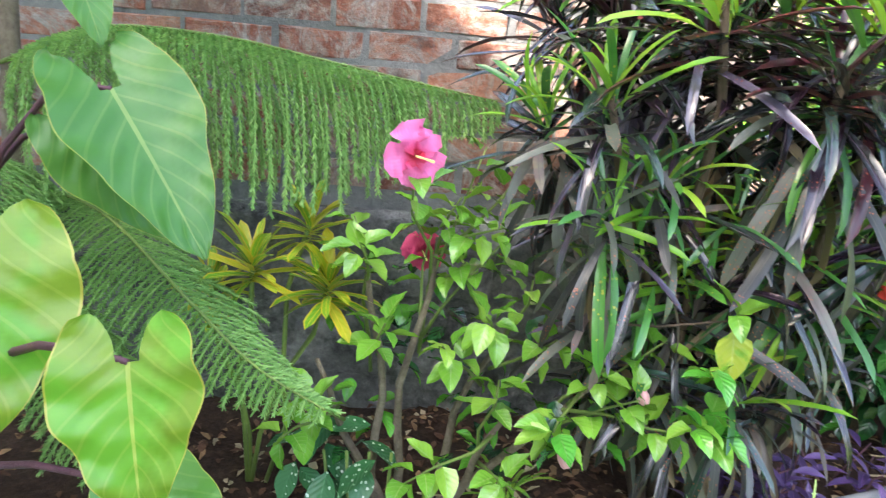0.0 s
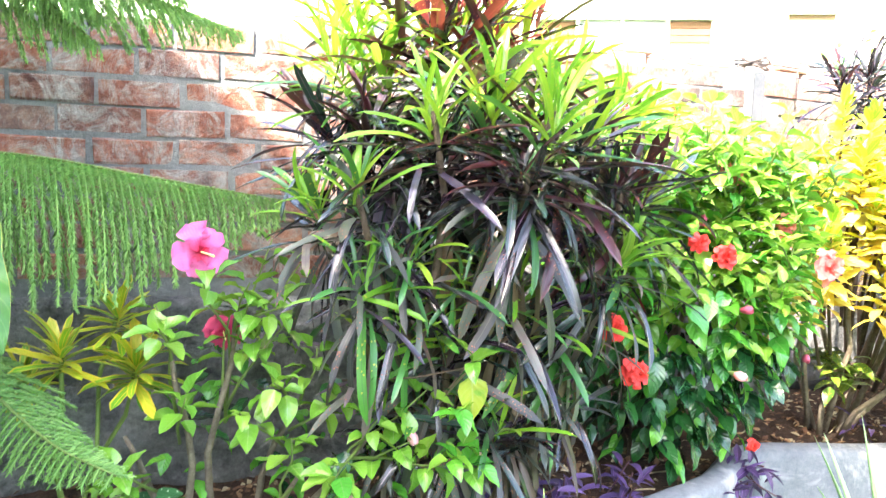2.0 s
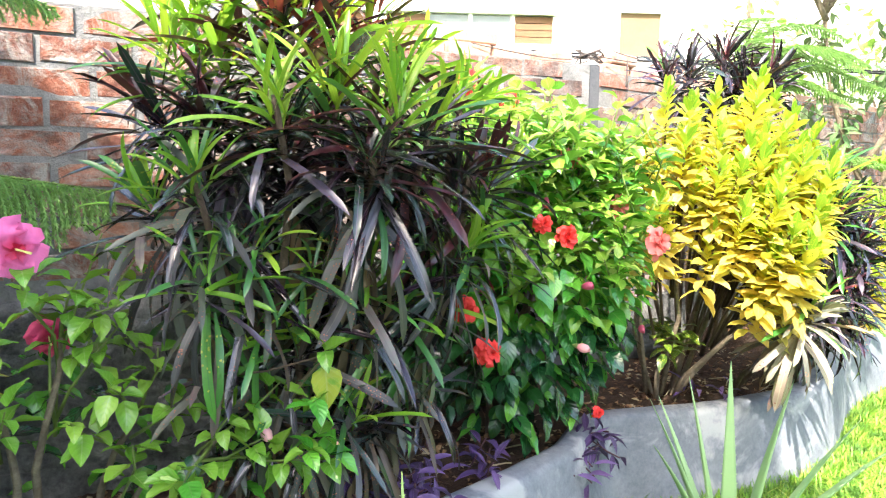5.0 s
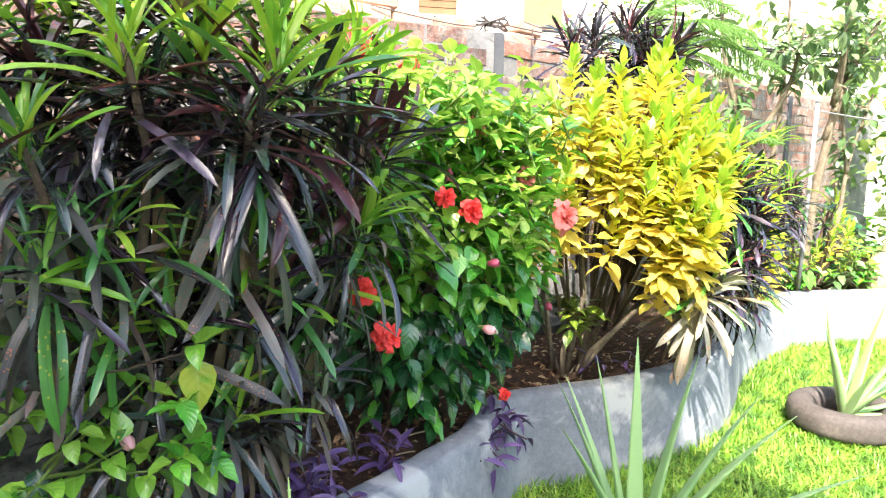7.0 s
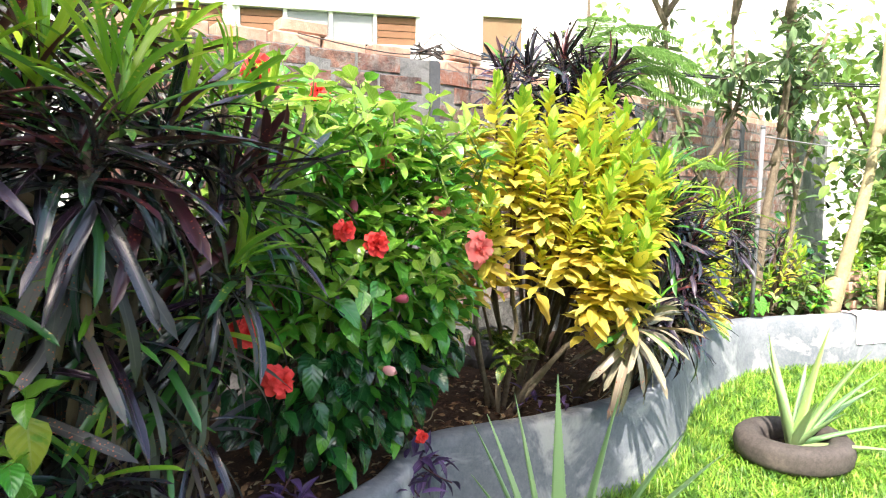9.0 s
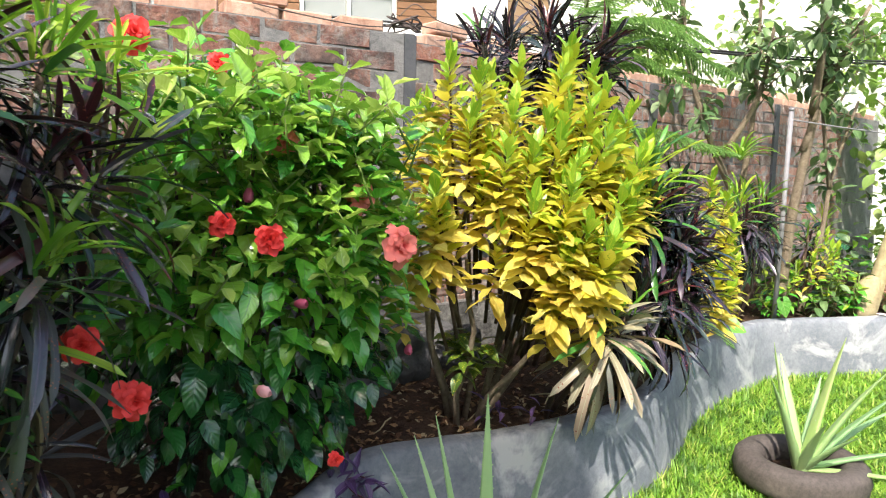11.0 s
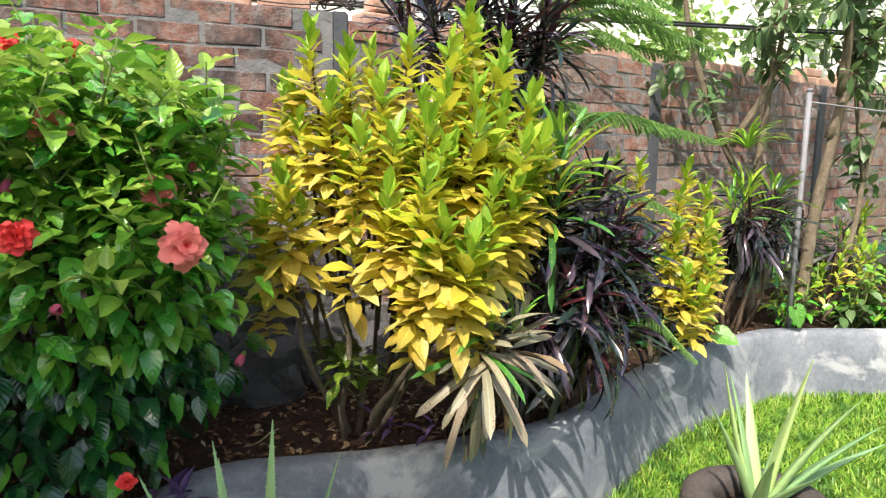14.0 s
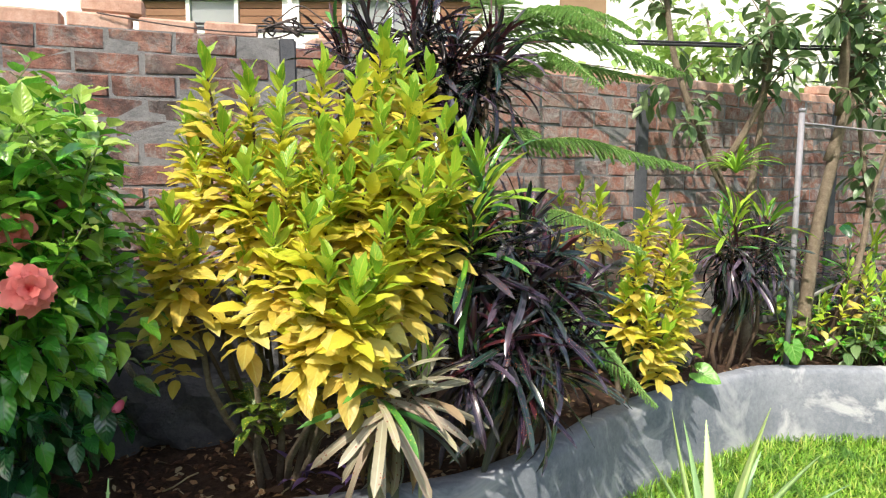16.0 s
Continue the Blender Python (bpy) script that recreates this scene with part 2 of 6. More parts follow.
CORD_DRY = leaf_material("cordyline_dry", [(0.0, G(0.13, 0.085, 0.05)), (0.6, G(0.27, 0.20, 0.12)), (1.0, G(0.20, 0.10, 0.05))], (0.22, 0.16, 0.10), 0.5, 0.7, 0.12, None, 0.4, 75, 0.05, None, 0.06, 0.0)
CORD_PALE = leaf_material("cordyline_pale", [(0.0, G(0.12, 0.09, 0.07)), (0.5, G(0.29, 0.265, 0.175)), (0.8, G(0.35, 0.27, 0.21)), (1.0, G(0.28, 0.32, 0.12))], (0.40, 0.40, 0.28), 0.5, 0.5, 0.15, (0.24, 0.10, 0.06), 0.47, 75, 0.06, None, 0.06, 0.0)
HIB_YOUNG = leaf_material("hibiscus_young", [(0.0, G(0.10, 0.28, 0.03)), (0.6, G(0.18, 0.40, 0.04)), (1.0, G(0.28, 0.46, 0.06))], (0.26, 0.42, 0.10), 6, 0.24, 0.30, None, 0.5, 60, 0.03, None, 0.06, 0.35)
HIB_FRESH = leaf_material("hibiscus_fresh", [(0.0, G(0.20, 0.40, 0.04)), (0.6, G(0.34, 0.50, 0.07)), (1.0, G(0.48, 0.58, 0.16))], (0.50, 0.60, 0.2), 6, 0.30, 0.40, None, 0.5, 60, 0.03, None, 0.06, 0.3)
HIB_LEAF = leaf_material("hibiscus_leaf", [(0.0, G(0.036, 0.20, 0.028)), (0.5, G(0.080, 0.33, 0.032)), (1.0, G(0.17, 0.46, 0.045))], (0.12, 0.28, 0.06), 6, 0.20, 0.22, None, 0.5, 60, 0.03, None, 0.06, 0.30, None, 0.5)
# Dark copy of the hibiscus leaf that puts foliage shade into its colour.
HIB_SHADED = leaf_material("hibiscus_shade_leaf", [(0.0, G(0.007, 0.038, 0.017)), (0.6, G(0.013, 0.075, 0.022)), (1.0, G(0.030, 0.15, 0.028))], (0.04, 0.12, 0.04), 6, 0.20, 0.10, None, 0.5, 60, 0.03, None, 0.06, 0.15, None, 0.5)
HIB_YELLOW = leaf_material("hibiscus_yellowing", [(0.0, G(0.35, 0.42, 0.04)), (1.0, G(0.50, 0.48, 0.06))], (0.42, 0.46, 0.12), 6, 0.4, 0.35, None, 0.5, 60, 0.03, None, 0.06, 0.35, ((0.16, 0.36, 0.03), 30, 0.5))
CRO_TOP = leaf_material("croton_green", [(0.0, G(0.16, 0.36, 0.03)), (0.6, G(0.28, 0.48, 0.035)), (1.0, G(0.46, 0.56, 0.05))], (0.52, 0.56, 0.06), 7, 0.30, 0.42, (0.60, 0.58, 0.05), 0.52, 110, 0.04, None, 0.06, 0.3)
CRO_MID = leaf_material("croton_yellow_green", [(0.0, G(0.50, 0.62, 0.04)), (0.5, G(0.72, 0.66, 0.07)), (1.0, G(0.80, 0.62, 0.08))], (0.72, 0.66, 0.06), 7, 0.32, 0.42, (0.14, 0.26, 0.02), 0.4, 100, 0.04, None, 0.06, 0.25)
CRO_GOLD = leaf_material("croton_gold", [(0.0, G(0.66, 0.50, 0.07)), (0.35, G(0.82, 0.67, 0.13)), (0.6, G(0.74, 0.50, 0.10)), (0.8, G(0.87, 0.76, 0.20)), (1.0, G(0.90, 0.84, 0.36))], (0.84, 0.74, 0.20), 7, 0.34, 0.55, (0.30, 0.32, 0.02), 0.25, 100, 0.04, None, 0.06, 0.25)
CRO_SMALL = leaf_material("croton_olive_spotted", [(0.0, G(0.20, 0.32, 0.02)), (0.5, G(0.40, 0.42, 0.03)), (1.0, G(0.62, 0.54, 0.04))], (0.60, 0.55, 0.06), 7, 0.34, 0.35, (0.16, 0.28, 0.02), 0.5, 130, 0.05, None, 0.06, 0.2)
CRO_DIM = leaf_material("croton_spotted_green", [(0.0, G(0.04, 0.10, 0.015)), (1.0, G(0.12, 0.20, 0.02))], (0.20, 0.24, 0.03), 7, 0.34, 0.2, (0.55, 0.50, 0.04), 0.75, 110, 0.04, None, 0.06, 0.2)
CRO_NARROW = leaf_material("croton_narrow", [(0.0, G(0.08, 0.28, 0.02)), (0.5, G(0.18, 0.38, 0.02)), (1.0, G(0.58, 0.50, 0.03))], (0.60, 0.50, 0.05), 5, 0.36, 0.28, None, 0.5, 60, 0.05, (0.64, 0.46, 0.04), 0.15, 0.2)
PHILO = leaf_material("philodendron_leaf", [(0.0, G(0.034, 0.13, 0.014)), (0.6, G(0.052, 0.165, 0.018)), (1.0, G(0.085, 0.22, 0.028))], (0.19, 0.28, 0.06), 9, 0.42, 0.16, (0.36, 0.15, 0.05), 0.22, 9, 0.016, (0.36, 0.34, 0.06), 0.008, 0.22, ((0.30, 0.42, 0.05), 5, 0.62))
PHILO_YELLOW = leaf_material("philodendron_yellowing", [(0.0, G(0.13, 0.25, 0.022)), (1.0, G(0.25, 0.33, 0.03))], (0.42, 0.46, 0.10), 9, 0.36, 0.3, (0.50, 0.20, 0.06), 0.32, 16, 0.016, (0.50, 0.40, 0.08), 0.014, 0.22, ((0.14, 0.36, 0.03), 6, 0.48))
NEEDLE = leaf_material("araucaria_needle", [(0.0, G(0.15, 0.32, 0.09)), (0.6, G(0.25, 0.45, 0.13)), (1.0, G(0.38, 0.56, 0.18))], (0.06, 0.2, 0.05), 0.5, 0.5, 0.36, None, 0.5, 60, 0.0, None, 0.06, 0.0)
ALOE = leaf_material("aloe_leaf", [(0.0, G(0.20, 0.38, 0.18)), (0.6, G(0.30, 0.46, 0.20)), (1.0, G(0.44, 0.55, 0.18))], (0.30, 0.42, 0.2), 0.5, 0.45, 0.08, (0.45, 0.52, 0.38), 0.3, 70, 0.0, None, 0.06, 0.0)
PURPLE = leaf_material("purple_leaf", [(0.0, G(0.040, 0.020, 0.075)), (0.6, G(0.085, 0.042, 0.145)), (1.0, G(0.17, 0.095, 0.27))], (0.20, 0.10, 0.32), 0.5, 0.5, 0.2, None, 0.5, 60, 0.03, None, 0.06, 0.0)
SPOTTED = leaf_material("spotted_leaf", [(0.0, G(0.02, 0.09, 0.03)), (1.0, G(0.04, 0.16, 0.05))], (0.06, 0.2, 0.07), 7, 0.35, 0.2, (0.50, 0.60, 0.45), 0.8, 70, 0.03, None, 0.06, 0.2)
TARO = leaf_material("taro_leaf", [(0.0, G(0.08, 0.28, 0.04)), (1.0, G(0.18, 0.42, 0.06))], (0.34, 0.52, 0.16), 6, 0.4, 0.35, (0.6, 0.66, 0.5), 0.3, 60, 0.02, None, 0.06, 0.35)
TREE_LEAF = leaf_material("tree_leaf", [(0.0, G(0.05, 0.12, 0.04)), (0.6, G(0.11, 0.20, 0.07)), (1.0, G(0.26, 0.34, 0.17))], (0.20, 0.28, 0.12), 7, 0.34, 0.25, None, 0.5, 60, 0.03, None, 0.06, 0.2)
FAR_LEAF = leaf_material("far_leaf", [(0.0, G(0.10, 0.22, 0.04)), (0.6, G(0.20, 0.34, 0.07)), (1.0, G(0.34, 0.44, 0.13))], (0.3, 0.4, 0.14), 7, 0.5, 0.35, None, 0.5, 60, 0.03, None, 0.06, 0.0)
GRASS = leaf_material("grass_blade", [(0.0, G(0.09, 0.24, 0.02)), (0.5, G(0.19, 0.40, 0.03)), (0.8, G(0.36, 0.52, 0.07)), (1.0, G(0.48, 0.46, 0.14))], (0.2, 0.4, 0.05), 0.5, 0.5, 0.30, None, 0.5, 60, 0.0, None, 0.06, 0.0, ((0.08, 0.20, 0.025), 7, 0.50))
PINK = petal_material("pink_petal", (0.60, 0.01, 0.06), (0.86, 0.17, 0.44))
PINK_DEEP = petal_material("deep_pink_petal", (0.45, 0.01, 0.06), (0.70, 0.05, 0.18))
RED = petal_material("red_petal", (0.55, 0.01, 0.012), (0.80, 0.035, 0.03))
CORAL = petal_material("coral_petal", (0.74, 0.04, 0.04), (0.90, 0.22, 0.19))
BUD_PINK = petal_material("wilted_pink", (0.60, 0.16, 0.20), (0.80, 0.42, 0.44))
WILT = petal_material("wilted_crimson", (0.35, 0.03, 0.08), (0.55, 0.09, 0.18))
STAMEN = petal_material("stamen", (0.85, 0.45, 0.25), (0.9, 0.8, 0.35))
k = Nodes("lawn_ground", 0.95, 0, 0.2)
LAWN = k.colour(k.mix(k.ramp(k.noise(3, 5, 0.6, k.place()), [(0.4, (0, 0, 0)), (0.65, (1, 1, 1))]), (0.055, 0.13, 0.018), (0.11, 0.19, 0.03))).bump(k.noise(60, 5, 0.7, k.place()), 0.8, 0.02).mat
k = Nodes("striped_cloth", 0.9, 0, 0.2)
sep = k.n.new("ShaderNodeSeparateXYZ")
k.l.new(k.coords("UV"), sep.inputs[0])
band = k.math("GREATER_THAN", k.math("SINE", k.math("MULTIPLY", sep.outputs[0], 38)), 0.75)
CLOTH = k.colour(k.mix(band, (0.78, 0.76, 0.76), (0.55, 0.22, 0.32))).mat
k = Nodes("window_glass", 0.08)
k.p.inputs["Transmission Weight"].default_value = 0.6
GLASS = k.colour((0.55, 0.58, 0.58)).mat


# ---- geometry helpers ----
def mesh_of(name, verts, faces, mats, uvs=None, smooth=True, mat_index=None):
    me = bpy.data.meshes.new(name)
    me.from_pydata([tuple(v) for v in verts], [], [tuple(f) for f in faces])
    for m in (mats if isinstance(mats, (list, tuple)) else [mats]):
        me.materials.append(m)
    if uvs is not None:
        me.uv_layers.new(name="UVMap").data.foreach_set("uv", np.asarray(uvs, dtype=np.float32).ravel())
    if mat_index is not None:
        me.polygons.foreach_set("material_index", np.asarray(mat_index, dtype=np.int32))
    me.polygons.foreach_set("use_smooth", [smooth] * len(me.polygons))
    me.update()
    return me


def thing(name, base, label, category, group="", kind=""):
    """An Empty at the base of a thing, which parents its parts."""
    e = new(name)
    e.location = base
    e.empty_display_size = 0.05
    return tagged(e, label, category, group, kind)


def world_of(ob):
    m = ob.matrix_basis.copy()
    while ob.parent is not None:
        ob = ob.parent
        m = ob.matrix_basis @ m
    return m


def part(name, me, parent, label="", m=None, kind=""):
    """A mesh as a part. It stands at its world place, or at the world pose m."""
    ob = new(name, me)
    ob.parent = parent
    ob.matrix_basis = world_of(parent).inverted() @ (m or Matrix())
    return tagged(ob, label, kind=kind)


def blade(L, W, shape, bend=0.0, fold=0.2, seg=8, across=2, wave=0.0, start=0.0, twist=0.0, power=1.2, rng=random):
    """A leaf blade along +Y with its face to +Z. shape(s): half width, 0..1. Returns verts, quads, uvs."""
    V, F, UV = [], [], []
    y = z = 0.0
    ph = rng.uniform(0, 6.28)
    for i in range(seg + 1):
        s = i / seg
        a = start - bend * s ** power
        if i:
            y += math.cos(a) * L / seg
            z += math.sin(a) * L / seg
        w = max(W * shape(s), W * 0.012)
        tw = twist * s
        for j in range(across + 1):
            u = j / across * 2 - 1
            lift = fold * abs(u) * w + wave * W * math.sin(ph + s * 14 + u) * abs(u)
            x, h = u * w * math.cos(tw) - lift * math.sin(tw), u * w * math.sin(tw) + lift * math.cos(tw)
            V.append((x, y - h * math.sin(a), z + h * math.cos(a)))
    n = across + 1
    for i in range(seg):
        for j in range(across):
            F.append((i * n + j, i * n + j + 1, (i + 1) * n + j + 1, (i + 1) * n + j))
            for jj, ii in ((j, i), (j + 1, i), (j + 1, i + 1), (j, i + 1)):
                UV.append((jj / across, ii / seg))
    return V, F, UV


def strap(s):
    if s >= 1:
        return 0.0
    w = min(1.0, 0.30 + 2.4 * s)
    return w * (1.0 if s < 0.72 else math.sqrt(max(0.0, 1 - ((s - 0.72) / 0.28) ** 2.4)))


def ovate(s):
    return max(0.0, math.sin(math.pi * s ** 0.62)) ** 0.85 if 0.02 < s < 1 else 0.03


def elliptic(s):
    return max(0.0, math.sin(math.pi * s ** 0.9)) ** 0.9 if 0.02 < s < 1 else 0.04


def lance(s):
    return max(0.0, math.sin(math.pi * s ** 0.8)) ** 1.1 if 0.02 < s < 1 else 0.04


def obovate(s):
    return max(0.0, math.sin(math.pi * s ** 1.05)) ** 1.0 if 0.02 < s < 1 else 0.05


TEMPLATES = {}


def template(key, material, count, maker):
    """Leaf meshes that many leaves share."""
    rows = []
    for _ in range(count):
        V, F, UV = maker()
        rows.append((mesh_of(key, V, F, material, UV), np.array(V), np.array(F), np.array(UV)))
    TEMPLATES[key] = (material, rows)


class Foliage:
    """Leaves of one plant: those nearest the path become parts, the others one joined mesh."""

    def __init__(self):
        self.items = []

    def add(self, key, m):
        self.items.append((key, random.randrange(len(TEMPLATES[key][1])), m))

    def finish(self, parent, name="leaf", limit=300, rank=lambda p: p.y, label=""):
        self.items.sort(key=lambda it: rank(it[2].translation))
        back = Matrix.Translation(-parent.location)
        for key, i, m in self.items[:limit]:
            ob = new(name, TEMPLATES[key][1][i][0])
            ob.parent = parent
            ob.matrix_basis = back @ m
            if label:
                tagged(ob, label)
        rest = self.items[limit:]
        if rest:
            join_leaves(rest, parent, back, "foliage")


def join_leaves(rest, parent, back, name):
    mats, V, F, UV, MI, base = [], [], [], [], [], 0
    for key, i, m in rest:
        material, rows = TEMPLATES[key]
        _, v, f, uv = rows[i]
        if material not in mats:
            mats.append(material)
        a = np.array(back @ m)
        V.append(v @ a[:3, :3].T + a[:3, 3])
        F.append(f + base)
        UV.append(uv)
        MI.append(np.full(len(f), mats.index(material)))
        base += len(v)
    V, F, UV, MI = np.concatenate(V), np.concatenate(F), np.concatenate(UV), np.concatenate(MI)
    me = quad_mesh(name, V, F, mats, UV, MI)
    ob = new(name, me)
    ob.parent = parent
    return tagged(ob, kind="stuff")


def quad_mesh(name, V, F, mats, UV=None, MI=None, smooth=True):
    """A mesh of quads straight from arrays."""
    me = bpy.data.meshes.new(name)
    me.vertices.add(len(V))
    me.vertices.foreach_set("co", np.asarray(V, dtype=np.float32).ravel())
    me.loops.add(len(F) * 4)
    me.loops.foreach_set("vertex_index", np.asarray(F, dtype=np.int32).ravel())
    me.polygons.add(len(F))
    me.polygons.foreach_set("loop_start", np.arange(0, len(F) * 4, 4, dtype=np.int32))
    me.polygons.foreach_set("loop_total", np.full(len(F), 4, dtype=np.int32))
    for m in mats:
        me.materials.append(m)
    if UV is not None:
        me.uv_layers.new(name="UVMap").data.foreach_set("uv", np.asarray(UV, dtype=np.float32).ravel())
    if MI is not None:
        me.polygons.foreach_set("material_index", np.asarray(MI, dtype=np.int32))
    me.polygons.foreach_set("use_smooth", np.full(len(F), smooth))
    me.update(calc_edges=True)
    return me


def tube_data(points, radii, sides=7, base=0):
    V, F = [], []
    pts = [Vector(p) for p in points]
    for i, p in enumerate(pts):
        d = (pts[min(i + 1, len(pts) - 1)] - pts[max(i - 1, 0)]).normalized()
        x = d.cross(Vector((0.3, 0.2, 1)) if abs(d.z) < 0.9 else Vector((1, 0.1, 0))).normalized()
        y = d.cross(x)
        r = radii[i] if isinstance(radii, (list, tuple)) else radii
        for k in range(sides):
            a = k / sides * 2 * math.pi
            V.append(p + (x * math.cos(a) + y * math.sin(a)) * r)
    for i in range(len(pts) - 1):
        for k in range(sides):
            a, b = i * sides + k, i * sides + (k + 1) % sides
            F.append((base + a, base + b, base + b + sides, base + a + sides))
    return V, F


def tube(name, points, radii, material, sides=7):
    V, F = tube_data(points, radii, sides)
    n = len(V)
    F = F + [tuple(range(sides))[::-1], tuple(range(n - sides, n))]
    return mesh_of(name, V, F, material)


def bowed(a, b, n=7, wob=0.03, sag=0.0):
    """A way from a to b that wanders a little."""
    a, b = Vector(a), Vector(b)
    L = (b - a).length
    ph = Vector((random.uniform(0, 6), random.uniform(0, 6), 0))
    out = []
    for i in range(n):
        s = i / (n - 1)
        p = a.lerp(b, s)
        k = math.sin(s * math.pi)
        p += Vector((math.sin(ph.x + s * 5), math.sin(ph.y + s * 5), 0)) * wob * L * k
        p.z += sag * k
        out.append(p)
    return out


def box_data(x0, x1, y0, y1, z0, z1):
    V = [(x, y, z) for z in (z0, z1) for y in (y0, y1) for x in (x0, x1)]
    F = [(0, 2, 3, 1), (4, 5, 7, 6), (0, 1, 5, 4), (2, 6, 7, 3), (0, 4, 6, 2), (1, 3, 7, 5)]
    return V, F


def bevel_box(name, size, material, bevel=0.004, seg=1):
    bm = bmesh.new()
    bmesh.ops.create_cube(bm, size=1)
    bmesh.ops.scale(bm, vec=size, verts=bm.verts)
    bmesh.ops.bevel(bm, geom=list(bm.edges), offset=bevel, segments=seg, affect="EDGES")
    me = bpy.data.meshes.new(name)
    bm.to_mesh(me)
    bm.free()
    me.materials.append(material)
    return me


def catmull(pts, n=6):
    out = []
    P = [Vector(p) for p in pts]
    P = [P[0] * 2 - P[1]] + P + [P[-1] * 2 - P[-2]]
    for i in range(1, len(P) - 2):
        for k in range(n):
            t = k / n
            a, b, c, d = P[i - 1], P[i], P[i + 1], P[i + 2]
            out.append(0.5 * ((2 * b) + (c - a) * t + (2 * a - 5 * b + 4 * c - d) * t * t + (3 * b - a - 3 * c + d) * t ** 3))
    out.append(P[-2])
    return out


def turned(p, az, el, roll=0.0, s=1.0, lean=None):
    """The place of a leaf: its foot at p, pointing to az and el (degrees). lean: the turn of the shoot that bears it."""
    m = pose(0, 0, 0, 0, 0, az - 90) @ pose(0, 0, 0, el, 0, 0) @ pose(0, 0, 0, 0, roll, 0)
    if lean is not None:
        m = lean @ m
    return Matrix.Translation(p) @ m @ Matrix.Diagonal((s, s, s, 1))


def leaning(d):
    """The turn that brings straight up to the direction d."""
    return Vector((0, 0, 1)).rotation_difference(Vector(d)).to_matrix().to_4x4()


# ---- leaf kinds ----
U = random.uniform
template("cord_young", CORD_YOUNG, 5, lambda: blade(0.27, 0.0112, strap, U(0.2, 1.0), 0.5, 8, 2, 0.08))
template("cord_red", CORD_RED, 5, lambda: blade(0.27, 0.0118, strap, U(0.1, 0.7), 0.5, 8, 2, 0.08))
template("cord_bright", CORD_BRIGHT, 5, lambda: blade(0.27, 0.0108, strap, U(0.1, 0.9), 0.5, 8, 2, 0.08))
template("cord_ruby", CORD_RUBY, 5, lambda: blade(0.27, 0.0135, strap, U(0.0, 0.5), 0.5, 8, 2, 0.08))
template("cord_dark", CORD_DARK, 7, lambda: blade(0.285, 0.0108, strap, U(0.3, 1.3), 0.35, 8, 2, 0.12, 0, U(-0.4, 0.4)))
template("cord_green", CORD_GREEN, 5, lambda: blade(0.265, 0.0112, strap, U(0.3, 1.2), 0.35, 8, 2, 0.1, 0, U(-0.3, 0.3)))
template("cord_old", CORD_OLD, 7, lambda: blade(0.285, 0.0115, strap, U(0.2, 1.0), 0.25, 8, 2, 0.15, 0, U(-0.5, 0.5)))
template("cord_brown", CORD_BROWN, 6, lambda: blade(0.27, 0.0105, strap, U(0.2, 0.9), 0.5, 8, 2, 0.2, 0, U(-0.7, 0.7)))
template("cord_dry", CORD_DRY, 4, lambda: blade(0.24, 0.013, strap, U(0.4, 1.1), 0.7, 8, 2, 0.2, 0, U(-0.8, 0.8)))
template("cord_pale", CORD_PALE, 5, lambda: blade(0.28, 0.0150, strap, U(0.3, 1.0), 0.25, 8, 2, 0.12, 0, U(-0.4, 0.4)))
template("hib_young", HIB_YOUNG, 6, lambda: blade(0.074, 0.024, ovate, U(0.0, 0.9), 0.4, 6, 4, 0.10, 0, U(-0.3, 0.3)))
template("hib_fresh", HIB_FRESH, 5, lambda: blade(0.068, 0.019, ovate, U(0.0, 0.8), 0.5, 6, 4, 0.12, 0, U(-0.3, 0.3)))
template("hib_leaf", HIB_LEAF, 8, lambda: blade(0.090, 0.0255, ovate, U(0.1, 1.0), 0.28, 7, 4, 0.10, 0, U(-0.3, 0.3)))
template("hib_shaded", HIB_SHADED, 8, lambda: blade(0.092, 0.0265, ovate, U(0.1, 1.0), 0.24, 7, 4, 0.10, 0, U(-0.3, 0.3)))
template("hib_yellow", HIB_YELLOW, 2, lambda: blade(0.10, 0.034, ovate, U(0.2, 0.5), 0.15, 6, 4, 0.05))
template("cro_top", CRO_TOP, 6, lambda: blade(0.090, 0.0175, obovate, U(-0.1, 0.6), 0.3, 6, 2, 0.10))
template("cro_small", CRO_SMALL, 6, lambda: blade(0.075, 0.0135, obovate, U(0.0, 0.7), 0.3, 5, 2, 0.1))
template("cro_mid", CRO_MID, 7, lambda: blade(0.105, 0.0215, elliptic, U(-0.1, 0.5), 0.25, 6, 2, 0.12, 0, U(-0.3, 0.3)))
template("cro_gold", CRO_GOLD, 8, lambda: blade(0.118, 0.025, elliptic, U(-0.1, 0.6), 0.22, 6, 4, 0.12, 0, U(-0.3, 0.3)))
template("cro_dim", CRO_DIM, 4, lambda: blade(0.11, 0.024, lance, U(0.4, 1.0), 0.25, 6, 2, 0.1))
template("cro_narrow", CRO_NARROW, 5, lambda: blade(0.115, 0.0115, strap, U(0.2, 0.8), 0.3, 6, 2, 0.05))
template("purple", PURPLE, 5, lambda: blade(0.12, 0.016, lance, U(0.2, 0.9), 0.6, 6, 2, 0.05))
template("spotted", SPOTTED, 3, lambda: blade(0.12, 0.034, elliptic, U(0.3, 0.8), 0.2, 6, 4, 0.05))
template("tree_leaf", TREE_LEAF, 6, lambda: blade(0.115, 0.026, elliptic, U(0.2, 0.8), 0.3, 5, 2, 0.06))
template("far_leaf", FAR_LEAF, 4, lambda: blade(0.26, 0.08, elliptic, U(0.2, 0.8), 0.2, 4, 2, 0.06))
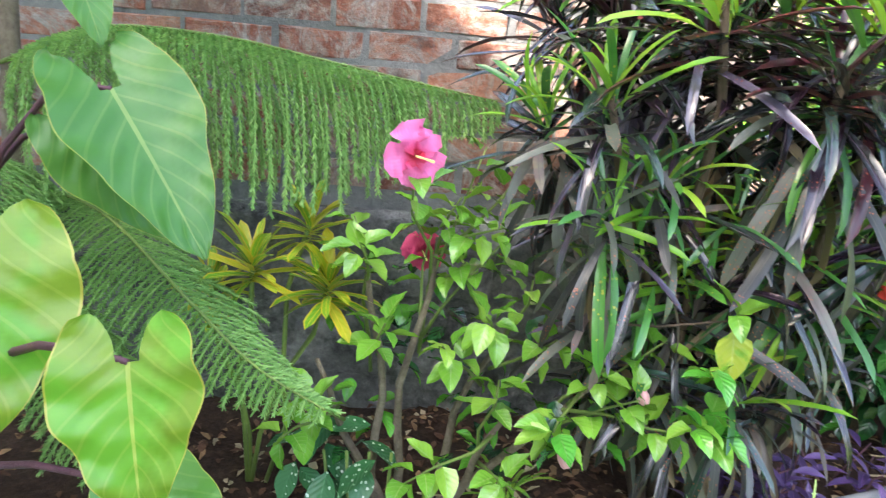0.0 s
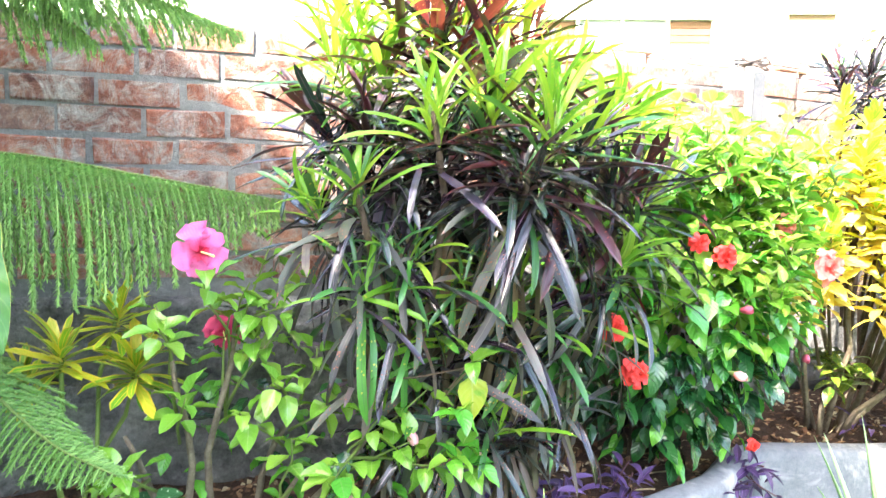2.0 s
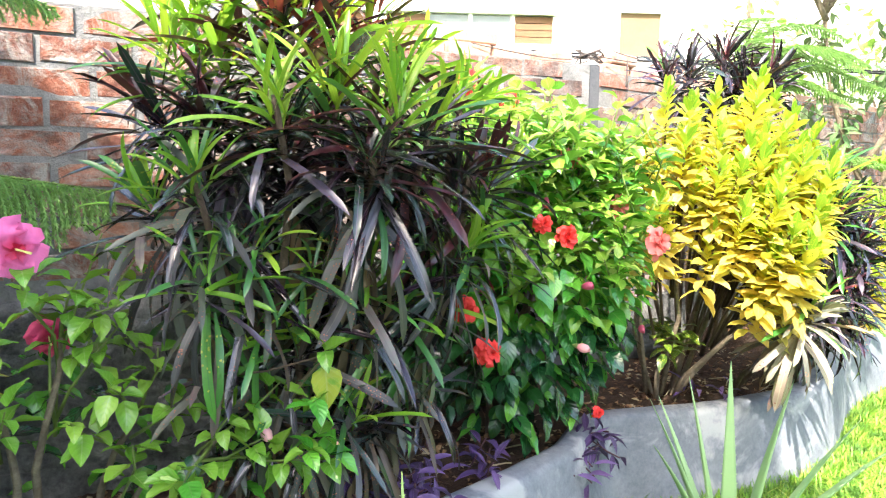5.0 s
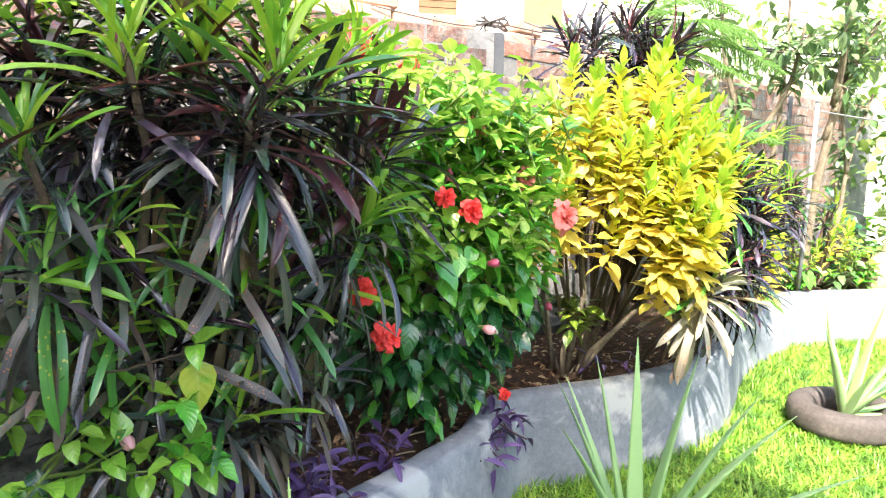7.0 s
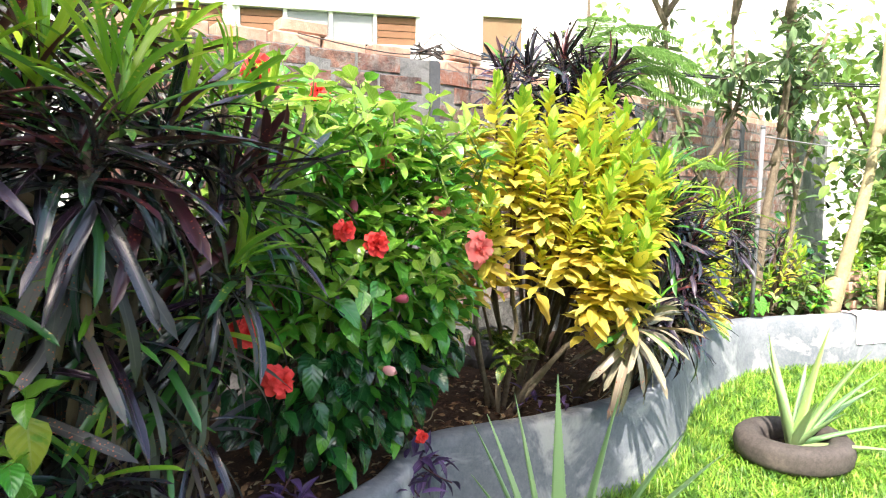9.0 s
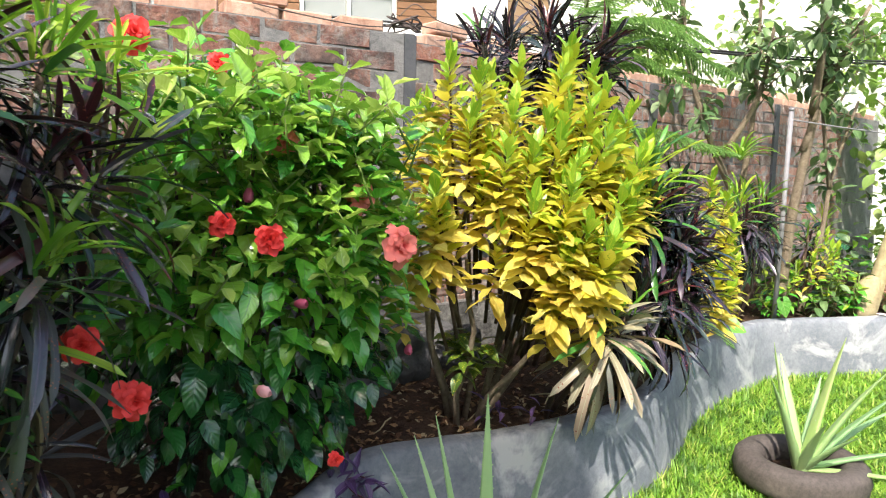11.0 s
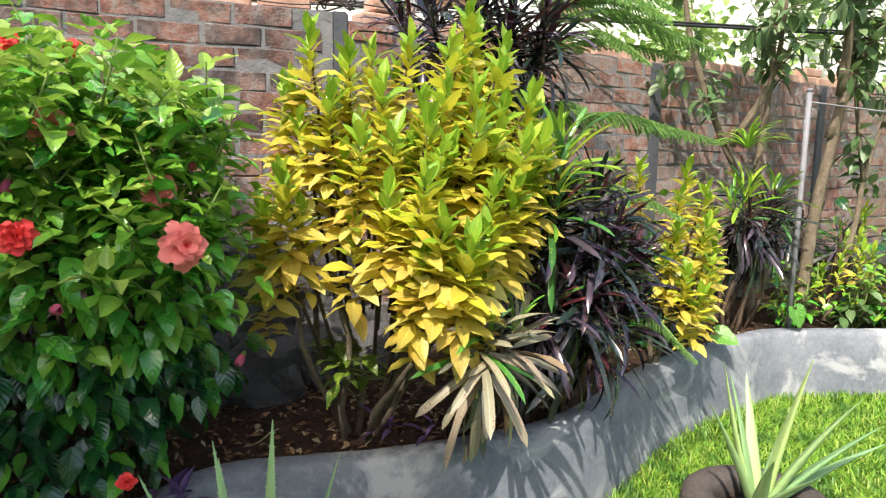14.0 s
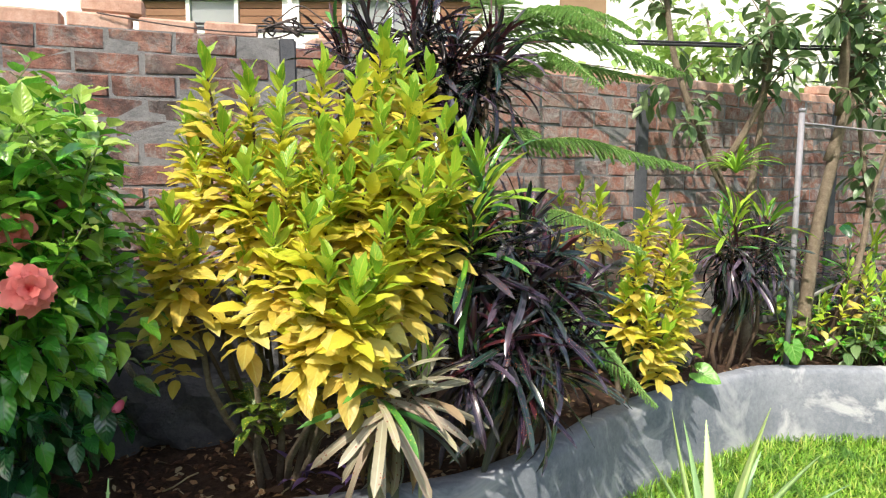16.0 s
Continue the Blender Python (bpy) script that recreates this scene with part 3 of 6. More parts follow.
template("grass_leaf", CORD_YOUNG, 4, lambda: blade(0.30, 0.009, strap, U(0.8, 1.7), 0.4, 7, 2))

# ---- ground, planter and bed ----
FRONT = [(-2.6, 1.30), (-1.6, 1.26), (-0.6, 1.25), (0.1, 1.25), (0.58, 1.28), (0.89, 1.36), (1.22, 1.48), (1.50, 1.60), (1.68, 1.74), (1.84, 1.84),
         (2.10, 1.80), (2.45, 1.76), (2.81, 1.77), (3.12, 1.86), (3.42, 2.02), (3.72, 2.20), (4.15, 2.38), (4.60, 2.50), (4.85, 2.55),
         (5.05, 2.49), (5.45, 2.36), (6.00, 2.18), (6.8, 1.95), (7.8, 1.7)]
RIM = 0.36


def front_at(x):
    for (x0, y0), (x1, y1) in zip(FRONT, FRONT[1:]):
        if x0 <= x <= x1:
            return y0 + (y1 - y0) * (x - x0) / (x1 - x0)
    return FRONT[0][1] if x < FRONT[0][0] else FRONT[-1][1]


def back_at(x):
    if x < 0.55:
        return 1.95
    return 2.82 if x < 2.434 else 2.82 + (x - 2.434) * 0.22


V, F, n = [], [], 90
for j in range(n + 1):
    for i in range(n + 1):
        a, b = (i / n * 2 - 1), (j / n * 2 - 1)
        x, y = 2 + math.copysign(abs(a) ** 4, a) * 400 + a * 9, math.copysign(abs(b) ** 4, b) * 400 + b * 9
        z = 0.012 * noise.noise((x * 1.5, y * 1.5, 0)) if abs(x) < 12 and abs(y) < 12 else 0
        V.append((x, y, z - 0.012))
F = [(j * (n + 1) + i, j * (n + 1) + i + 1, (j + 1) * (n + 1) + i + 1, (j + 1) * (n + 1) + i) for j in range(n) for i in range(n)]
tagged(new("ground", mesh_of("ground", V, F, LAWN)), "green lawn ground with bare earthy patches", "lawn", kind="structure")

line = catmull([(x, y, 0) for x, y in FRONT], 6)
V, F = [], []
section = ((-0.055, -0.05), (-0.045, 0.10), (-0.022, 0.25), (-0.006, 0.335), (0.004, 0.355), (0.018, 0.362), (0.075, 0.364), (0.092, 0.356), (0.10, 0.33), (0.10, 0.05))
for i, p in enumerate(line):
    d = (line[min(i + 1, len(line) - 1)] - line[max(i - 1, 0)]).normalized()
    side = Vector((-d.y, d.x, 0))
    for o, z in section:
        w = 0.006 * noise.noise((p.x * 3, p.y * 3 + o * 9, z * 6))
        q = p + side * (o + w)
        V.append((q.x, q.y, z + 0.006 * noise.noise((p.x * 2.3, 7, z)) + 0.004 * noise.noise((p.x * 14, 3, 1))))
m = len(section)
for i in range(len(line) - 1):
    for k in range(m - 1):
        F.append((i * m + k, (i + 1) * m + k, (i + 1) * m + k + 1, i * m + k + 1)[::-1])
tagged(new("planter_wall", mesh_of("planter_wall", V, F, CEMENT)), "low curved grey cement planter wall edging the lawn", "planter wall", kind="structure")

V, F, nx, ny = [], [], 150, 16
for i in range(nx + 1):
    x = -2.6 + i / nx * 10.4
    y0, y1 = front_at(x) + 0.06, back_at(x) + 0.05
    for j in range(ny + 1):
        s = j / ny
        y = y0 + (y1 - y0) * s
        V.append((x, y, 0.315 + 0.05 * s + 0.03 * noise.noise((x * 3, y * 3, 2)) + 0.012 * noise.noise((x * 14, y * 14, 5))))
F = [(i * (ny + 1) + j, (i + 1) * (ny + 1) + j, (i + 1) * (ny + 1) + j + 1, i * (ny + 1) + j + 1) for i in range(nx) for j in range(ny)]
tagged(new("bed_soil", mesh_of("bed_soil", V, F, SOIL)), "dark brown earth of the raised flower bed", "soil", kind="structure")


def soil_z(x, y):
    y0, y1 = front_at(x) + 0.06, back_at(x) + 0.05
    s = min(1, max(0, (y - y0) / (y1 - y0)))
    return 0.315 + 0.05 * s + 0.03 * noise.noise((x * 3, y * 3, 2)) + 0.012 * noise.noise((x * 14, y * 14, 5))


# ---- boundary walls: bodies, copings, pillars (their bricks come last) ----
LEN, HIGH = 0.247, 0.089
WALLS = []


def brick_wall(name, p0, p1, z0, top, label, style, brick, thick=0.2):
    """A wall from p0 to p1, its seen face on the right-hand side of that way."""
    a, b = Vector((*p0, 0)), Vector((*p1, 0))
    d = (b - a)
    L = d.length
    d.normalize()
    frame_m = Matrix(((d.x, -d.y, 0, a.x), (d.y, d.x, 0, a.y), (0, 0, 1, 0), (0, 0, 0, 1)))
    Vb, Fb = box_data(0, L, 0.006, thick, z0, top)
    ob = tagged(new(name, mesh_of(name, Vb, Fb, MORTAR, smooth=False)), label, "brick wall", kind="structure")
    ob.matrix_world = frame_m
    WALLS.append((ob, L, z0, top, brick))
    return ob, frame_m, L


wall_a, frame_a, len_a = brick_wall("wall_west", (-3.2, 1.95), (0.55, 1.95), 0.93, 1.80, "old red brick garden wall with grey smeared mortar", "a", BRICK_A)
wall_r, frame_r, len_r = brick_wall("wall_return", (0.55, 2.15), (0.55, 2.82), 0.3, 1.90, "short red brick return of the garden wall", "a", BRICK_A)
wall_b, frame_b, len_b = brick_wall("wall_middle", (0.75, 2.82), (2.40, 2.82), 0.93, 1.93, "sooty dark red brick garden wall with grey mortar", "b", BRICK_B)
wall_c, frame_c, len_c = brick_wall("wall_east", (2.47, 2.828), (9.2, 4.31), 0.45, 1.90, "faded red brick garden wall in tree shade", "c", BRICK_C)


def plinth(name, x0, x1, y, z1, label, material=PLINTH):
    """A rough base of rendered stone courses with sunken joints and a ledge."""
    V, F = [], []
    nx, nz = int((x1 - x0) / 0.018), 44
    for i in range(nx + 1):
        x = x0 + (x1 - x0) * i / nx
        for j in range(nz + 1):
            z = 0.1 + (z1 - 0.1) * j / nz
            course = (z1 - z) / 0.125
            row = int(course)
            ux = (x + 0.13 * (row % 2) + 0.04 * math.sin(row * 2.1)) / 0.31
            joint = min(course - row, row + 1 - course) * 0.125
            side = min(ux - math.floor(ux), math.ceil(ux) - ux) * 0.31
            sunk = 0.022 * max(0, 1 - joint / 0.018) + 0.018 * max(0, 1 - side / 0.018)
            o = -0.065 + min(0.03, sunk) + 0.03 * noise.noise((x * 5, z * 7, 1)) + 0.012 * noise.noise((x * 21, z * 21, 3))
            V.append((x, y + o, z))
        V.append((x, y + 0.1, z1 + 0.004))
    m = nz + 2
    F = [(i * m + k, (i + 1) * m + k, (i + 1) * m + k + 1, i * m + k + 1) for i in range(nx) for k in range(m - 1)]
    return tagged(new(name, mesh_of(name, V, F, material)), label, "wall base", kind="structure")


plinth("wall_base_west", -3.2, 0.56, 1.95, 0.945, "rough grey rendered stone base under the brick wall")
plinth("wall_base_middle", 0.6, 2.5, 2.82, 0.94, "rough dark stone base under the brick wall", ROCK)
V, F = box_data(-0.1, len_c, -0.05, 0.2, 0.1, 0.62)
ob = tagged(new("wall_base_east", mesh_of("wall_base_east", V, F, PLINTH, smooth=False)), "rough grey rendered base under the brick wall", "wall base", kind="structure")
ob.matrix_world = frame_c


def pillar(x, y, w, top, ang, label):
    me = bevel_box("pillar", (w, 0.22, top), PILLAR, 0.008, 2)
    ob = tagged(new("pillar", me), label, "pillar", "wall pillars")
    ob.matrix_world = pose(x, y, top / 2, 0, 0, ang)


pillar(2.434, 2.935, 0.075, 1.935, 0, "grey cement pillar set in the brick wall")
pillar(4.50, 3.375, 0.10, 1.89, 12.4, "grey cement pillar between bays of the brick wall")
pillar(6.45, 3.805, 0.10, 1.89, 12.4, "grey cement pillar between bays of the brick wall")


def coping(frame_m, L, top, name, label, step=0.0):
    """Loose pale bricks laid on the top of a wall."""
    c = thing(name, frame_m @ Vector((0, 0.1, top)), label, "coping", kind="structure")
    shapes = [bevel_box("coping_brick", (LEN - 0.012 + U(-0.02, 0.0), 0.115, 0.062 + U(-0.006, 0.006)), COPING, 0.008, 1) for _ in range(4)]
    for row in range(2):
        x = U(0.0, 0.1) + row * 0.11
        while x + 0.14 < L:
            if random.random() > 0.80 * row:
                m = frame_m @ pose(x + LEN / 2, 0.115 + row * 0.012 + U(-0.012, 0.012), top + 0.032 + row * 0.066 + U(-0.002, 0.004), U(-2, 2), U(-1.5, 1.5), U(-3, 3))
                part("brick", random.choice(shapes), c, m=m)
            x += LEN + U(0.0, 0.012)


coping(frame_b, len_b, 1.93, "coping_middle", "pale sunlit loose bricks along the wall top")
coping(frame_c, len_c, 1.90, "coping_east", "pale sunlit loose bricks along the wall top")

# ---- white building beyond the wall ----
BL = pose(6.6, 7.1, 0, 0, 0, -20)                      # its front runs along x of this frame


def facade():
    b = thing("apartment_building", BL @ Vector((-4, 2, 0)), "white plastered house with louvred windows beyond the wall", "building")
    L0, L1, T = -14.0, 6.5, 7.5
    holes = [(-5.6, -3.85, 3.03, 3.43), (-3.7, -1.46, 3.03, 3.43), (-0.56, 0.0, 2.93, 3.50)]
    xs = sorted({L0, L1, *[h[0] for h in holes], *[h[1] for h in holes]})

    def wall_piece(x0, x1, z0, z1):
        v, f = box_data(x0, x1, 0, 0.25, z0, z1)
        part("wall", mesh_of("wall", v, f, PLASTER, smooth=False), b, m=BL)
    for x0, x1 in zip(xs, xs[1:]):
        h = [q for q in holes if q[0] <= x0 and q[1] >= x1]
        if h:
            wall_piece(x0, x1, 0, h[0][2])
            wall_piece(x0, x1, h[0][3], T)
        else:
            wall_piece(x0, x1, 0, T)
    for v, f in (box_data(L0, L1, 7.0, 7.25, 0, T), box_data(L0, L0 + 0.25, 0.25, 7, 0, T), box_data(L1 - 0.25, L1, 0.25, 7, 0, T)):
        part("wall", mesh_of("wall", v, f, PLASTER, smooth=False), b, m=BL)
    v, f = box_data(L0 - 0.2, L1 + 0.2, -0.2, 7.4, T, T + 0.2)
    part("roof", mesh_of("roof", v, f, PLASTER, smooth=False), b, m=BL)
    for x0, x1, z0, z1 in holes[:2]:
        wide = x1 - x0
        v, f = box_data(x0, x1, -0.012, 0.03, z0, z0 + 0.03)
        w = part("window", mesh_of("window_sill", v, f, PLASTER, smooth=False), b, "white framed louvre window", BL)
        nb = max(2, round(wide / 0.56))
        for i in range(nb):
            a0, a1 = x0 + i * wide / nb, x0 + (i + 1) * wide / nb
            v, f = box_data(a0 + 0.004, a0 + 0.05, 0.0, 0.06, z0 + 0.032, z1)
            part("frame", mesh_of("frame", v, f, PLASTER, smooth=False), w, m=BL)
            slat_like = i in (0, nb - 1)
            if slat_like:
                for k in range(4):
                    zz = z0 + 0.04 + k * (z1 - z0 - 0.05) / 4
                    v, f = box_data(a0 + 0.055, a1 - 0.004, 0.03, 0.045, zz, zz + (z1 - z0) / 4 - 0.022)
                    part("slat", mesh_of("slat", v, f, BROWN_SLAT, smooth=False), w, "brown slat", BL)
            else:
                v, f = box_data(a0 + 0.055, a1 - 0.004, 0.04, 0.05, z0 + 0.04, z1 - 0.01)
                part("pane", mesh_of("pane", v, f, GLASS, smooth=False), w, "dusty glass pane", BL)
        v, f = box_data(x0 - 0.05, x1 + 0.05, -0.05, 0.0, z1, z1 + 0.03)
        part("lintel", mesh_of("lintel", v, f, PLASTER, smooth=False), w, m=BL)
    x0, x1, z0, z1 = holes[2]
    v, f = box_data(x0 + 0.003, x1 - 0.003, 0.05, 0.08, z0 + 0.003, z1 - 0.003)
    part("shutter", mesh_of("shutter", v, f, TAN_BOARD, smooth=False), b, "closed tan shutter", BL)


facade()

# ---- unseen house block added west of the path; its roof edge shades the near end of the bed ----
def shade_block():
    h = thing("house", (-4.2, -1.6, 0), "plain plastered block with a sloping parapet, unseen, added to shade the garden", "house")
    # Added sun blocker: the roof profile sets where its shadow edge falls.
    prof = [(1.7, -0.05), (1.7, 4.15), (0.25, 4.5), (-0.3, 4.91), (-1.07, 5.32), (-1.77, 5.81), (-2.11, 6.5), (-2.31, 7.0), (-2.55, 7.48), (-2.8, 7.88), (-4.5, 8.1), (-7.5, 6.6), (-7.5, -0.05)]
    n = len(prof)
    V = [(-2.0, y, z) for y, z in prof] + [(-6.4, y, z) for y, z in prof]
    F = [tuple(range(n)), tuple(range(2 * n - 1, n - 1, -1))] + [(i + n, (i + 1) % n + n, (i + 1) % n, i) for i in range(n)]
    part("wall", mesh_of("wall", V, F, PLASTER, smooth=False), h)


shade_block()
v, f = box_data(-7.0, 10.0, -7.2, -7.0, -0.05, 2.0)
tagged(new("wall_south", mesh_of("wall_south", v, f, PLASTER, smooth=False)), "plain plastered garden wall closing the lawn", "garden wall", kind="structure")


# ---- plants ----
def rosette(fol, p, n, size, mixture, lean=(0, 0, 1), top=82, low=-70, az0=None, shaft=0.16):
    """A cordyline head. mixture: (share of the way down, leaf kind) rows, young leaves first."""
    turn = leaning(lean)
    az = U(0, 360) if az0 is None else az0
    n = round(n * 1.12)
    for i in range(n):
        s = (i + 0.5) / n
        az += 137.5 + U(-30, 30)
        el = top + (low - top) * s ** (0.8 if low < -80 else 1.25) + U(-16, 16)
        kind = next(k for lim, k in mixture if s <= lim)
        if isinstance(kind, tuple):
            kind = random.choice(kind)
        at = Vector(p) + turn.to_3x3() @ Vector((U(-0.02, 0.02), U(-0.02, 0.02), -shaft * s * size))
        fol.add(kind, turned(at, az, el, U(-25, 25), size * (0.58 + 0.40 * min(1, s * 2)) * U(0.7, 1.15), turn))


DARK = ((0.15, ("cord_dark", "cord_red", "cord_green")), (0.45, ("cord_dark", "cord_red", "cord_dark", "cord_dark", "cord_young")), (0.75, ("cord_dark", "cord_dark", "cord_dark", "cord_dark", "cord_green", "cord_old")), (0.92, ("cord_old", "cord_dark")), (1.0, ("cord_old", "cord_dry")))
NIGHT = ((0.3, ("cord_dark", "cord_red", "cord_dark")), (0.9, "cord_dark"), (1.0, ("cord_dark", "cord_old")))
PURPLE_MIX = ((0.12, ("cord_red", "cord_green")), (0.45, ("cord_dark", "cord_dark", "cord_red", "cord_dark")), (0.85, ("cord_dark", "cord_dark", "cord_dark", "cord_old")), (1.0, ("cord_dark", "cord_old", "cord_dry")))
FRESH = ((0.5, ("cord_young", "cord_bright", "cord_bright", "cord_green")), (0.75, ("cord_green", "cord_young", "cord_dark")), (1.0, ("cord_dark", "cord_green")))


def cordyline(base, heads, label, group="", limit=300):
    """Several canes, each with a head of strap leaves. heads: (place, leaves, size, mixture, lean, low)."""
    c = thing("cordyline", base, label, "cordyline plant", group)
    fol = Foliage()
    for p, n, size, mixture, lean, low, *shaft in heads:
        p = Vector(p)
        foot = Vector((base[0] + (p.x - base[0]) * 0.35 + U(-0.05, 0.05), base[1] + max(0, p.y - base[1]) * 0.3 + U(-0.04, 0.08), 0))
        foot.z = soil_z(foot.x, foot.y) - 0.02
        way = bowed(foot, p, 7, 0.06)
        if c.get("canes", 0) < 9:
            part("cane", tube("cane", way, [0.013, 0.012, 0.011, 0.010, 0.010, 0.009, 0.007], STEM_DARK), c)
            c["canes"] = c.get("canes", 0) + 1
        rosette(fol, p, n, size, mixture, lean, low=low, shaft=shaft[0] if shaft else 0.16)
    fol.finish(c, "leaf", limit, lambda q: q.y - 0.3 * q.z)
    return c


RUDDY = ((0.35, ("cord_ruby", "cord_bright", "cord_red", "cord_bright")), (0.6, ("cord_red", "cord_ruby", "cord_young", "cord_dark")), (1.0, ("cord_dark", "cord_red", "cord_green")))
HANGING = ((0.14, ("cord_young", "cord_green")), (0.36, ("cord_dark", "cord_young", "cord_green", "cord_old")), (0.65, ("cord_dark", "cord_old", "cord_dark", "cord_green", "cord_old")), (1.0, ("cord_old", "cord_old", "cord_brown", "cord_dry")))
HUB = ((0.12, ("cord_red", "cord_dark", "cord_green")), (0.40, ("cord_dark", "cord_red", "cord_dark")), (0.58, ("cord_dark", "cord_old", "cord_dark", "cord_green")), (1.0, ("cord_old", "cord_old", "cord_old", "cord_dark", "cord_dry")))
SKIRT = ((0.12, ("cord_green", "cord_dark")), (0.6, ("cord_old", "cord_brown", "cord_dark", "cord_old")), (1.0, ("cord_brown", "cord_brown", "cord_old", "cord_dry")))
TIPPED = ((0.42, ("cord_bright", "cord_young", "cord_bright", "cord_young")), (0.60, ("cord_green", "cord_young", "cord_red")), (1.0, ("cord_dark", "cord_dark", "cord_red")))
WINE = ((0.15, ("cord_red", "cord_bright")), (0.6, ("cord_red", "cord_dark", "cord_dark")), (1.0, ("cord_dark", "cord_dark", "cord_red")))
MIXED = ((0.30, ("cord_young", "cord_green", "cord_young")), (0.55, ("cord_green", "cord_dark", "cord_old")), (1.0, ("cord_dark", "cord_old", "cord_old")))
